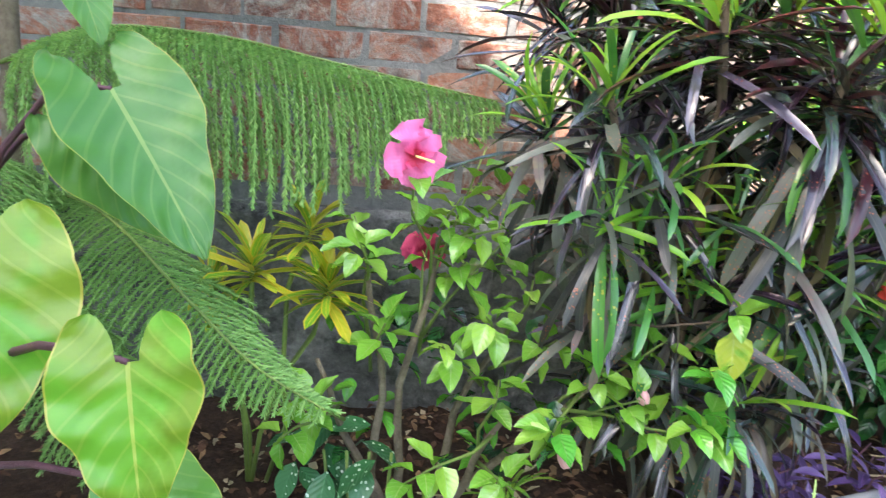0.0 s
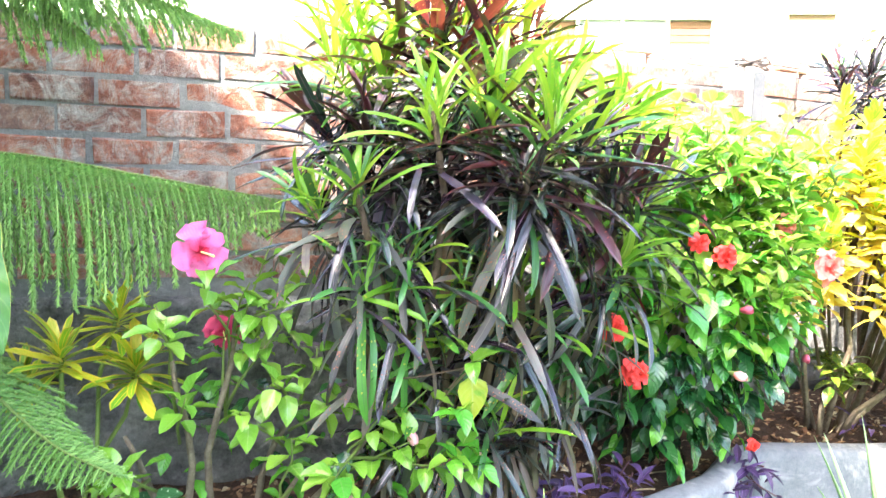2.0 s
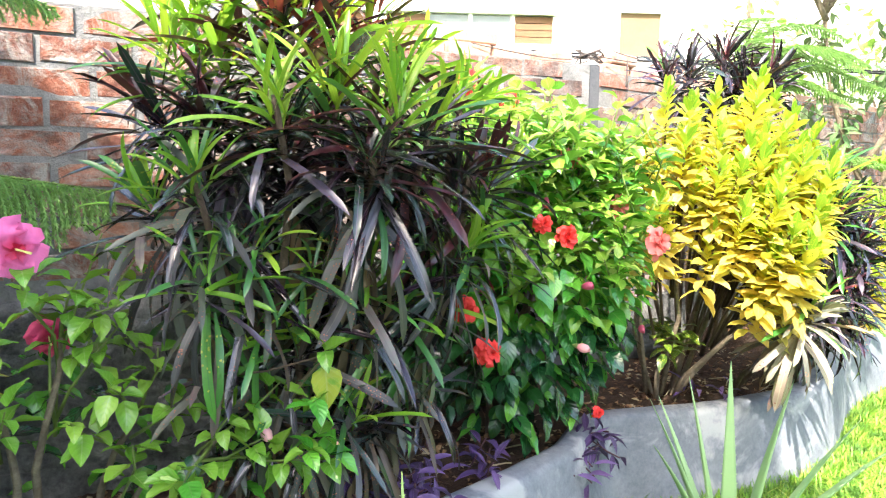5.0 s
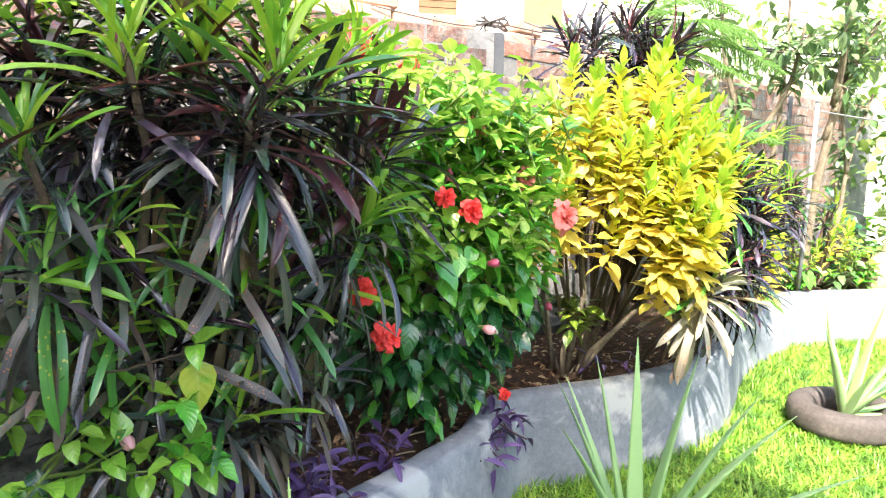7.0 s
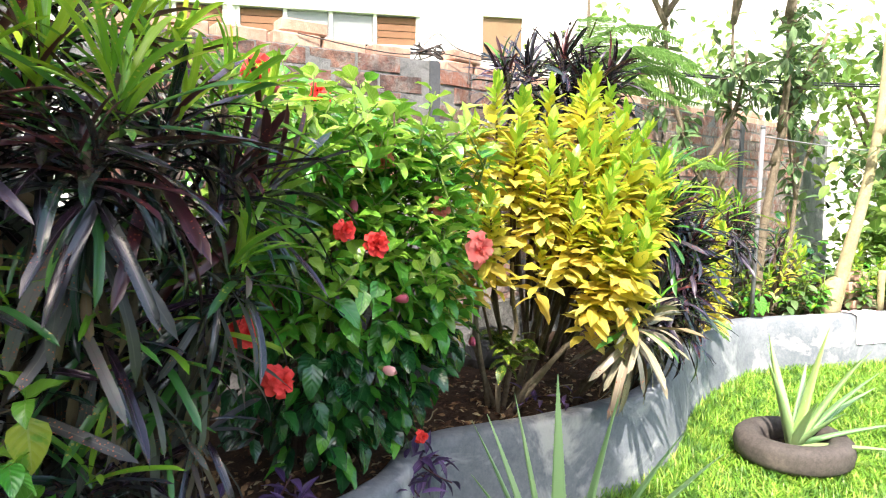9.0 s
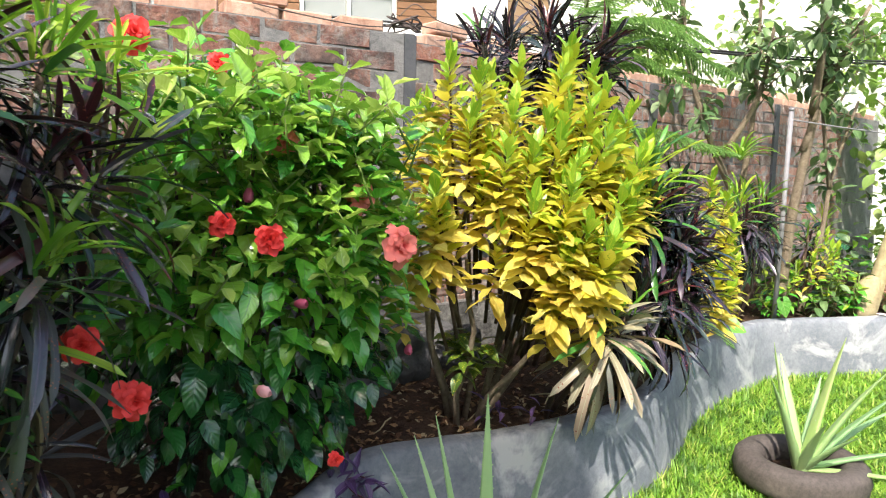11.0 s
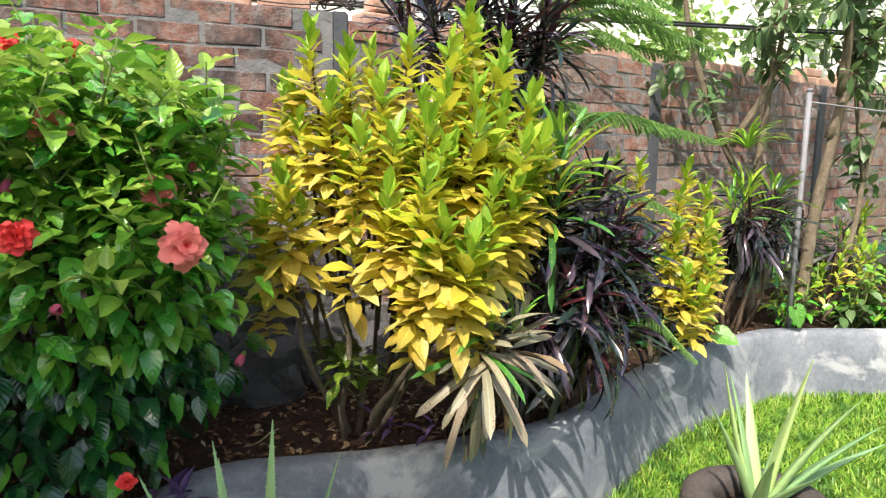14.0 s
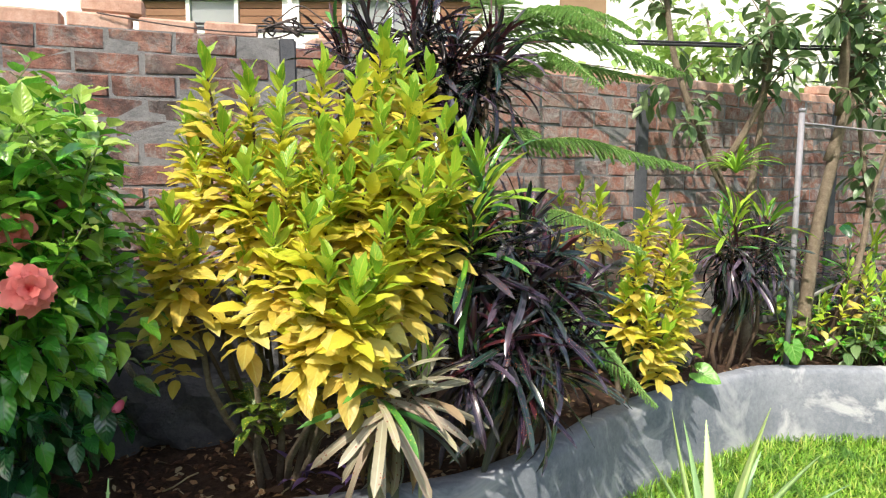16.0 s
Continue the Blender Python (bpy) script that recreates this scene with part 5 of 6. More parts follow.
ends = [(-0.10, 1.29, 1.13), (-0.05, 1.44, 1.0), (0.08, 1.31, 1.03), (0.12, 1.42, 1.12), (-0.2, 1.32, 0.98), (0.02, 1.38, 0.94), (0.16, 1.34, 0.92), (0.22, 1.32, 0.80), (0.30, 1.22, 0.78),
        (0.10, 1.28, 0.72), (-0.02, 1.30, 0.78), (-0.30, 1.28, 0.66), (-0.33, 1.22, 0.60), (0.2, 1.18, 0.66), (-0.14, 1.3, 0.82), (0.05, 1.44, 1.18), (-0.22, 1.4, 1.02), (0.38, 1.22, 0.72),
        (0.46, 1.20, 0.66), (0.14, 1.2, 0.52), (-0.08, 1.24, 0.5), (0.0, 1.36, 1.08), (0.10, 1.36, 1.0), (0.42, 1.24, 0.84), (0.06, 1.26, 0.86)]
for e in ends:
    a, b = min(mains, key=lambda ab: (Vector(ab[1]) - Vector(e)).length)
    j = Vector(a).lerp(Vector(b), U(0.55, 0.98))
    part("twig", tube("twig", bowed(j, e, 4, 0.08), [0.005, 0.004, 0.003, 0.002], STEM_GREEN, 5), h)
    twig_leaves(fol, j, e, 8, ("hib_leaf", "hib_young", "hib_young"), 0.95, 0.5, 8)
    # Extra leaves behind the twig, some in the colour darkened for shade.
    for i in range(3):
        fol.add(random.choice(("hib_shaded", "hib_leaf")), turned(Vector(j) + Vector((U(-0.08, 0.08), U(0.03, 0.12), U(-0.15, 0.05))), U(0, 360), U(-50, 20), U(-20, 20), U(0.6, 0.9)))
fol.add("hib_yellow", turned((0.50, 1.14, 0.90), -80, -80, 10, 1.05))
fol.add("hib_young", turned((0.50, 1.14, 0.93), 10, 30, 10, 1.0))
fol.add("hib_young", turned((0.50, 1.14, 0.93), 160, 60, 10, 1.05))
fol.add("hib_young", turned((0.50, 1.14, 0.93), 260, -20, 10, 0.8))
part("twig", tube("twig", [(0.22, 1.30, 0.85), (0.38, 1.20, 0.88), (0.50, 1.14, 0.92)], [0.003, 0.0025, 0.002], STEM_DARK, 5), h)
for p, d in (((0.53, 1.17, 0.68), 0), ((0.46, 1.14, 0.72), 1), ((0.21, 1.16, 0.66), 2), ((0.47, 1.12, 0.82), 3)):
    for i in range(7):
        fol.add(random.choice(("hib_young", "hib_young", "hib_leaf")), turned(Vector(p) + Vector((U(-0.03, 0.03), 0, U(-0.03, 0.02))), i * 137.5, U(-50, 50), U(-20, 20), U(0.7, 1.0)))
fol.finish(h, "leaf", 300)
flower(h, (-0.10, 1.265, 1.165), (0.45, -1, 0.0), 0.064, PINK, 1, 5, 60, "open pink bloom")
flower(h, (-0.07, 1.46, 0.94), (0.05, -1, -0.2), 0.05, PINK_DEEP, 1, 5, 35, "half-open deep pink bloom")
wilted(h, (0.215, 1.18, 0.64), (0.3, -0.6, -1), 0.05, BUD_PINK, "wilted pale pink bloom")
wilted(h, (0.375, 1.245, 0.745), (0.3, -0.6, -0.8), 0.045, BUD_PINK, "wilted pale pink bloom")
wilted(h, (0.51, 1.21, 0.675), (1, -0.3, 0.1), 0.042, BUD_PINK, "furled peach pink bud")

# red hibiscus
h = thing("hibiscus_bush", (1.40, 1.95, 0.33), "dense red-flowered hibiscus bush with glossy dark leaves", "hibiscus shrub")
fol = Foliage()
core = Vector((1.44, 1.90, 0.99))
for i in range(14):
    e = core + Vector((U(-0.4, 0.42), U(-0.25, 0.3), U(0.2, 0.6)))
    part("stem", tube("stem", bowed((1.40 + U(-0.12, 0.12), 1.95 + U(-0.08, 0.08), 0.31), e, 6, 0.06), [0.012, 0.011, 0.009, 0.007, 0.005, 0.003], STEM_DARK, 6), h)
rad = Vector((0.50, 0.40, 0.64))
made = 0
while made < 1800:
    v = Vector((random.gauss(0, 1), random.gauss(0, 1) - 0.5, random.gauss(0, 1) + 0.15)).normalized()
    r = U(0.6, 1.0) + 0.12 * noise.noise(v * 2.2)
    p = core + Vector((v.x * rad.x, v.y * rad.y, v.z * rad.z)) * r
    if p.y > 2.25 or p.z < 0.42 or (p.x < 1.16 and p.z < 0.78 and p.y < 1.68):
        continue
    p.x += 0.10 * max(0, p.z - 1.0) - 0.06 * max(0, 0.8 - p.z)
    az = math.degrees(math.atan2(v.y, v.x)) + U(-65, 65)
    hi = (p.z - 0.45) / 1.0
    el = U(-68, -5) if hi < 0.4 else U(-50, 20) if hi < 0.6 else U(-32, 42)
    # Kind by height: the shade low in the bush is put into leaf colour.
    kind = random.choice(("hib_shaded", "hib_shaded", "hib_shaded", "hib_shaded", "hib_leaf")) if hi < 0.38 else random.choice(("hib_leaf", "hib_leaf", "hib_young", "hib_young")) if hi < 0.6 else random.choice(("hib_leaf", "hib_young", "hib_young", "hib_young", "hib_fresh"))
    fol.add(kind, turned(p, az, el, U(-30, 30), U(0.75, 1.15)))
    made += 1
for i in range(42):
    a = Vector((U(1.10, 1.72), U(2.12, 2.52), U(1.15, 1.60)))
    e = a + Vector((U(-0.10, 0.10), U(-0.10, 0.04), U(0.10, 0.18)))
    part("twig", tube("twig", [(1.42 + U(-0.1, 0.1), 2.25, 0.32), a.lerp(Vector((1.42, 2.25, 0.5)), 0.35), a, e], [0.009, 0.007, 0.004, 0.002], STEM_GREEN, 5), h)
    twig_leaves(fol, a, e, 9, ("hib_leaf", "hib_leaf", "hib_young"), 1.0, 0.0)
    # Inner leaves below the twig, about half coloured as if shaded.
    for k in range(9):
        fol.add(random.choice(("hib_leaf", "hib_shaded")), turned(a + Vector((U(-0.14, 0.14), U(-0.1, 0.1), U(-0.5, 0.05))), U(0, 360), U(-50, 20), U(-30, 30), U(0.85, 1.15)))
for i in range(130):
    a = core + Vector((U(-0.44, 0.38), U(-0.40, 0.24), U(-0.08, 0.5)))
    e = a + Vector((U(-0.09, 0.10), U(-0.12, 0.03), U(0.08, 0.17)))
    part("twig", tube("twig", [a, a.lerp(e, 0.5), e], [0.004, 0.003, 0.002], STEM_GREEN, 5), h)
    twig_leaves(fol, a, e, 9, ("hib_leaf", "hib_young", "hib_fresh"), 1.05, 0.1)
fol.finish(h, "leaf", 300)
for p, size, mat, lay, lab in (((1.053, 1.40, 0.81), 0.052, RED, 4, "double red bloom"), ((0.957, 1.37, 0.95), 0.045, RED, 4, "double red bloom"),
                               ((1.447, 1.60, 1.380), 0.056, CORAL, 4, "double coral bloom"), ((1.722, 1.47, 1.105), 0.064, CORAL, 4, "double coral bloom"),
                               ((1.11, 1.70, 1.625), 0.055, RED, 4, "double red bloom"), ((1.335, 1.80, 1.59), 0.036, RED, 3, "red bloom"), ((1.456, 2.04, 1.605), 0.04, RED, 3, "red bloom"), ((1.380, 1.50, 1.135), 0.045, RED, 3, "red bloom"), ((1.256, 1.45, 1.18), 0.035, RED, 3, "red bloom"),
                               ((1.665, 1.62, 1.228), 0.05, CORAL, 2, "furled coral bloom"), ((1.57, 1.56, 0.51), 0.026, RED, 3, "small red bloom")):
    flower(h, p, (0.1 + U(-0.2, 0.2), -1, 0.15), size, mat, lay + 1, 8, 60, lab, lay < 3)
for p, mat in (((1.294, 1.31, 0.83), BUD_PINK), ((1.874, 1.71, 0.765), WILT), ((1.233, 1.90, 1.59), WILT), ((1.764, 1.73, 1.285), WILT), ((1.50, 1.55, 1.0), BUD_PINK), ((1.36, 1.60, 1.26), WILT), ((1.44, 1.50, 0.97), WILT)):
    wilted(h, p, (U(-0.4, 0.4), -0.6, U(-1, 0.4)), 0.045, mat, "wilted furled bloom")


# ---- philodendron ----
def heart(L, W, material, wave, bend=0.5):
    """A big heart-shaped leaf with two basal lobes; the stalk joins at the origin, the tip points to +Y."""
    V, F, UV = [], [], []
    rows, cols = 44, 14
    for i in range(rows + 1):
        s = i / rows
        y = -0.30 + 1.30 * s
        if s < 0.23:                                    # two rounded lobes beside the notch
            t = math.sqrt(max(0.0, 1 - (1 - s / 0.23) ** 2))
            inner, half = 0.25 - 0.235 * t ** 1.3, 0.25 + 0.22 * t
        else:
            f = (s - 0.23) / 0.77
            inner, half = 0.0, (0.47 + 0.07 * math.sin(min(1, f * 2.2) * math.pi)) * max(0.02, 1 - f ** 2.1) ** 0.8
        for j in range(cols + 1):
            u = j / cols * 2 - 1
            x = math.copysign(inner + (half - inner) * abs(u), u) if abs(u) > 0.01 else 0.0
            ripple = wave * math.sin(s * 24 + abs(u) * 2.0) * abs(u) ** 1.8 * 0.03 + 0.011 * math.sin((s - abs(u) * 0.2) * 50) * (1 - abs(u)) ** 0.5 * min(1, abs(u) * 5)
            z = 0.20 * abs(u) ** 1.4 * half + ripple - bend * 0.35 * max(0, s - 0.15) ** 2 - 0.15 * max(0, 0.2 - s)
            V.append((x * W * 1.1, y * L if abs(u) > 0.01 or inner == 0 else 0.0, z * L))
    n = cols + 1
    for i in range(rows):
        for j in range(cols):
            if i / rows < 0.22 and j in (cols // 2 - 1, cols // 2):
                continue
            F.append((i * n + j, i * n + j + 1, (i + 1) * n + j + 1, (i + 1) * n + j))
            UV += [(jj / cols, ii / rows) for jj, ii in ((j, i), (j + 1, i), (j + 1, i + 1), (j, i + 1))]
    return mesh_of("leaf", V, F, material, UV)


def facing_pose(p, tip, normal):
    """A pose at p whose Y points along tip and whose Z leans to normal."""
    y = Vector(tip).normalized()
    z = Vector(normal)
    z = (z - y * z.dot(y)).normalized()
    x = y.cross(z)
    return Matrix(((x.x, y.x, z.x, p[0]), (x.y, y.y, z.y, p[1]), (x.z, y.z, z.z, p[2]), (0, 0, 0, 1)))


ph = thing("philodendron", (-1.05, 1.42, 0.33), "philodendron with big glossy heart-shaped leaves on purple stalks", "philodendron")
root = Vector((-1.05, 1.42, 0.32))
for p, tip, nrm, L, W, mat, wv in (((-0.60, 1.13, 1.25), (0.19, -0.10, -0.24), (0.55, -0.80, 0.30), 0.315, 0.20, PHILO, 0.6),
                                   ((-0.665, 0.84, 1.03), (0.02, -0.08, -0.30), (0.6, -0.8, 0.25), 0.27, 0.23, PHILO_YELLOW, 1.0),
                                   ((-0.425, 0.74, 0.945), (0.03, -0.06, -0.22), (0.05, -1, 0.30), 0.20, 0.155, PHILO_YELLOW, 1.2),
                                   ((-0.68, 1.20, 1.17), (0.16, 0.0, -0.18), (0.3, -0.9, 0.2), 0.24, 0.15, PHILO, 0.6),
                                   ((-0.50, 1.0, 0.60), (0.1, -0.06, -0.15), (0.1, -0.7, 0.7), 0.24, 0.17, PHILO, 0.6),
                                   ((-0.70, 1.22, 1.46), (0.06, -0.02, -0.13), (0.6, -0.7, 0.1), 0.15, 0.10, PHILO, 0.4)):
    lf = part("leaf", heart(L, W, mat, wv), ph, "yellowing heart-shaped leaf" if mat is PHILO_YELLOW else "green heart-shaped leaf", facing_pose(p, tip, nrm))
    q = Vector(p)
    mid = Vector((q.x - 0.34, q.y + 0.10, q.z + 0.05))
    way = [root.lerp(mid, s) .lerp(mid.lerp(q, s), s) for s in (0, 0.2, 0.4, 0.6, 0.8, 0.92, 1.0)]
    part("stalk", tube("stalk", way, [0.010, 0.009, 0.008, 0.007, 0.006, 0.005, 0.004], STEM_PURPLE, 7), ph)


# ---- araucaria ----
def frond(name, points, length, side_len, material, hang=0.0, gap=0.014, up=(0, 0, 1), needle=0.0095, taper=True, plan=1.0):
    """A branch with two rows of needle-clad twigs. hang: how far the twigs droop."""
    way = catmull(points, 10)
    V, F = tube_data(way, [0.006 - 0.004 * i / len(way) for i in range(len(way))], 5)
    V, F = [tuple(v) for v in V], list(F)
    MI = [1] * len(F)
    cum = [0.0]
    for a, b in zip(way, way[1:]):
        cum.append(cum[-1] + (b - a).length)
    total = cum[-1]
    count = int(total / gap)
    up = Vector(up)

    def at(s):
        for i in range(len(cum) - 1):
            if cum[i + 1] >= s:
                f = (s - cum[i]) / max(1e-6, cum[i + 1] - cum[i])
                return way[i].lerp(way[i + 1], f), (way[i + 1] - way[i]).normalized()
        return way[-1], (way[-1] - way[-2]).normalized()
    for i in range(count):
        s = (i + 0.5) / count
        if s < 0.06:
            continue
        p, d = at(s * total)
        side = d.cross(up).normalized()
        nrm = side.cross(d)
        reach = side_len * (min(1, s * 6) if taper else 1) * min(1, 0.16 + 2.2 * (1 - s)) * U(0.7, 1.12)
        for sg in (-1, 1):
            out = (side * sg * plan + d * 0.55 + nrm * U(-0.06, 0.12)).normalized()
            k = 7
            sway = Vector((U(-0.05, 0.08), U(-0.05, 0.05), 0)) * (0.3 + hang)
            q = p.copy()
            pts = [q.copy()]
            for j in range(k):
                f = (j + 1) / k
                dirn = (out * (1 - hang * f ** 0.6) + Vector((0, 0, -1)) * hang * f ** 0.6 * 1.15 + sway * f).normalized()
                q = q + dirn * reach / k
                pts.append(q.copy())
            tv, tf = tube_data(pts, 0.0019, 4, len(V))
            V += [tuple(t) for t in tv]
            F += tf
            MI += [0] * len(tf)
            m = max(10, int(reach / 0.0011))
            for j in range(m):
                f = j / m * k
                a = pts[min(k - 1, int(f))].lerp(pts[min(k, int(f) + 1)], f - int(f))
                dd = (pts[min(k, int(f) + 1)] - pts[min(k - 1, int(f))]).normalized()
                r = Vector((U(-1, 1), U(-1, 1), U(-1, 1)))
                r = (r - dd * r.dot(dd)).normalized()
                tipv = (dd * 0.8 + r * 0.75).normalized() * needle * U(0.8, 1.3)
                w = dd.cross(r).normalized() * 0.0021
                b0 = len(V)
                V += [tuple(a - w), tuple(a + w), tuple(a + tipv + w * 0.4), tuple(a + tipv - w * 0.4)]
                F.append((b0, b0 + 1, b0 + 2, b0 + 3))
                MI.append(0)
    return quad_mesh(name, V, F, [material, STEM_GREEN], np.full((len(F) * 4, 2), 0.3), MI)


a1 = thing("araucaria", (-1.15, 1.78, 0.33), "young araucaria with comb-like drooping green fronds", "conifer")
part("trunk", tube("trunk", bowed((-1.15, 1.78, 0.30), (-1.10, 1.76, 2.6), 8, 0.01), [0.03, 0.028, 0.026, 0.024, 0.022, 0.02, 0.018, 0.016], BARK, 8), a1)
for pts, sl, hang in (([(-1.12, 1.74, 1.28), (-0.85, 1.62, 1.37), (-0.55, 1.55, 1.37), (-0.25, 1.51, 1.325), (0.07, 1.49, 1.275)], 0.40, 0.95),
                      ([(-1.12, 1.74, 0.98), (-0.80, 1.50, 0.98), (-0.52, 1.24, 0.87), (-0.36, 1.10, 0.80), (-0.22, 0.99, 0.775)], 0.19, 0.35),
                      ([(-1.10, 1.72, 1.90), (-0.75, 1.58, 1.88), (-0.48, 1.50, 1.82), (-0.26, 1.48, 1.76), (-0.03, 1.50, 1.69)], 0.25, 0.55),
                      ([(-1.10, 1.70, 2.05), (-0.70, 1.52, 2.02), (-0.40, 1.46, 1.90), (-0.16, 1.46, 1.76)], 0.30, 0.45),
                      ([(-1.10, 1.70, 1.95), (-0.75, 1.54, 1.94), (-0.52, 1.48, 1.84), (-0.34, 1.46, 1.70)], 0.24, 0.6),
                      ([(-1.10, 1.70, 1.84), (-0.78, 1.56, 1.84), (-0.52, 1.50, 1.76), (-0.36, 1.48, 1.64)], 0.24, 0.75),
                      ([(-1.10, 1.70, 2.2), (-0.70, 1.40, 2.15), (-0.45, 1.30, 2.0)], 0.24, 0.4),
                      ([(-1.10, 1.72, 2.0), (-0.75, 1.60, 2.02), (-0.50, 1.56, 1.95), (-0.30, 1.52, 1.86)], 0.15, 0.5),
                      ([(-1.14, 1.74, 1.02), (-1.0, 1.45, 1.08), (-0.9, 1.25, 1.0), (-0.82, 1.05, 0.85)], 0.18, 0.5),
                      ([(-1.14, 1.76, 1.35), (-1.3, 1.5, 1.4), (-1.4, 1.3, 1.3)], 0.2, 0.6),
                      ([(-1.12, 1.75, 0.72), (-0.9, 1.5, 0.72), (-0.70, 1.28, 0.60), (-0.55, 1.12, 0.50)], 0.18, 0.4)):
    part("frond", frond("frond", pts, 1, sl, NEEDLE, hang, 0.017 if hang > 0.9 else 0.017, needle=0.013 if hang > 0.9 else 0.0105), a1, "drooping feathery green frond")
a2 = thing("araucaria", (3.32, 2.66, 0.34), "young araucaria with feathery fronds rising before the wall", "conifer")
part("trunk", tube("trunk", bowed((3.32, 2.66, 0.31), (3.31, 2.62, 2.55), 8, 0.01), [0.02, 0.019, 0.018, 0.016, 0.015, 0.013, 0.01, 0.006], BARK, 8), a2)
for pts, sl, hang in (([(3.31, 2.62, 1.78), (3.50, 2.45, 1.84), (3.70, 2.35, 1.80), (3.88, 2.29, 1.765)], 0.13, 0.25),
                      ([(3.31, 2.62, 1.48), (3.55, 2.38, 1.52), (3.80, 2.27, 1.46), (4.02, 2.2, 1.40)], 0.15, 0.45),
                      ([(3.31, 2.62, 1.15), (3.45, 2.35, 1.22), (3.58, 2.16, 1.16), (3.70, 2.04, 1.07)], 0.13, 0.4),
                      ([(3.31, 2.62, 0.80), (3.45, 2.3, 0.82), (3.55, 2.05, 0.68), (3.68, 1.90, 0.50)], 0.12, 0.4),
                      ([(3.31, 2.62, 2.10), (3.45, 2.46, 2.17), (3.60, 2.36, 2.14), (3.72, 2.3, 2.08)], 0.12, 0.2),
                      ([(3.31, 2.62, 2.08), (3.20, 2.44, 2.17), (3.12, 2.36, 2.15)], 0.11, 0.2),
                      ([(3.31, 2.62, 1.80), (3.42, 2.36, 1.86), (3.48, 2.20, 1.78), (3.52, 2.10, 1.70)], 0.12, 0.3),
                      ([(3.31, 2.62, 1.98), (3.48, 2.40, 2.05), (3.62, 2.24, 2.00), (3.70, 2.14, 1.92)], 0.15, 0.3),
                      ([(3.31, 2.62, 1.98), (3.22, 2.42, 2.06), (3.14, 2.28, 2.04)], 0.13, 0.25),
                      ([(3.31, 2.62, 1.96), (3.52, 2.55, 2.03), (3.72, 2.46, 2.00), (3.86, 2.40, 1.94)], 0.15, 0.3),
                      ([(3.31, 2.62, 1.90), (3.50, 2.40, 1.96), (3.72, 2.25, 1.87), (3.94, 2.17, 1.78)], 0.18, 0.3),
                      ([(3.31, 2.62, 2.00), (3.42, 2.36, 2.04), (3.50, 2.18, 1.97), (3.58, 2.06, 1.86)], 0.17, 0.35),
                      ([(3.31, 2.62, 2.35), (3.48, 2.5, 2.42), (3.66, 2.42, 2.40)], 0.10, 0.2),
                      ([(3.31, 2.62, 1.50), (3.30, 2.4, 1.56), (3.28, 2.25, 1.50)], 0.12, 0.3)):
    part("frond", frond("frond", pts, 1, sl, NEEDLE, hang, 0.017), a2, "feathery bright green frond")


# ---- trees over the east bay ----
def tree(name, base, limbs, label, leaves, size=1.0, r=0.03, spread=0.22, material=BARK, kind="tree_leaf", limit=300):
    """limbs: ways from the trunk to the crown, each with leafy twigs in its outer part."""
    t = thing(name, base, label, "tree")
    fol = Foliage()
    for li, way in enumerate(limbs):
        w = catmull(way, 5)
        rr = r if li == 0 else r * 0.75
        part("trunk" if li == 0 else "limb", tube("trunk" if li == 0 else "limb", w, [rr * (1 - 0.62 * i / len(w)) for i in range(len(w))], material, 8), t)
        for i in range(leaves):
            s = U(0.5, 1.0)
            a = w[int(s * (len(w) - 1))]
            e = a + Vector((U(-1, 1), U(-1, 1), U(-0.4, 1))).normalized() * U(0.10, spread)
            part("twig", tube("twig", [a, a.lerp(e, 0.5) + Vector((0, 0, 0.01)), e], [0.005, 0.004, 0.002], material, 5), t)
            twig_leaves(fol, a, e, 8, (kind,), size, 0.25, 25)
    fol.finish(t, "leaf", limit, lambda q: q.y)
    return t


tree("tree", (5.22, 2.72, 0.34), [[(5.22, 2.72, 0.30), (5.26, 2.70, 1.0), (5.34, 2.66, 1.6), (5.44, 2.66, 2.2), (5.50, 2.7, 2.9)],
                                  [(5.30, 2.68, 1.45), (5.40, 2.60, 1.9), (5.62, 2.5, 2.4)], [(5.34, 2.66, 1.7), (5.22, 2.55, 2.1), (5.1, 2.5, 2.5)],
                                  [(5.50, 2.7, 2.8), (5.4, 2.6, 3.1), (5.2, 2.5, 3.4)], [(5.50, 2.7, 2.8), (5.7, 2.7, 3.1), (5.8, 2.7, 3.4)], [(5.1, 2.5, 2.45), (5.0, 2.4, 2.8), (4.85, 2.35, 3.1)]],
     "slender tree with pale bark and leathery oval leaves", 12, 0.95, 0.040, 0.30)
tree("tree", (4.98, 2.86, 0.34), [[(4.98, 2.86, 0.30), (4.93, 2.86, 1.0), (4.72, 2.95, 1.5), (4.52, 3.0, 2.0), (4.42, 3.0, 2.5)],
                                  [(4.92, 2.86, 1.1), (4.98, 2.84, 1.7), (4.98, 2.84, 2.5)], [(4.8, 2.92, 1.4), (4.9, 2.75, 1.8), (4.8, 2.6, 2.2)],
                                  [(4.42, 3.0, 2.45), (4.35, 2.9, 2.8), (4.1, 2.75, 3.1)], [(4.42, 3.0, 2.45), (4.6, 2.8, 2.85), (4.5, 2.6, 3.15)], [(4.98, 2.84, 2.45), (4.9, 2.75, 2.9), (4.75, 2.6, 3.2)],
                                  [(4.98, 2.84, 2.45), (5.1, 2.8, 2.9), (5.15, 2.75, 3.3)], [(4.45, 3.0, 2.4), (4.2, 3.0, 2.7), (3.95, 2.95, 2.95)]],
     "slender forked tree with leathery leaves before the wall", 12, 0.95, 0.030, 0.30)
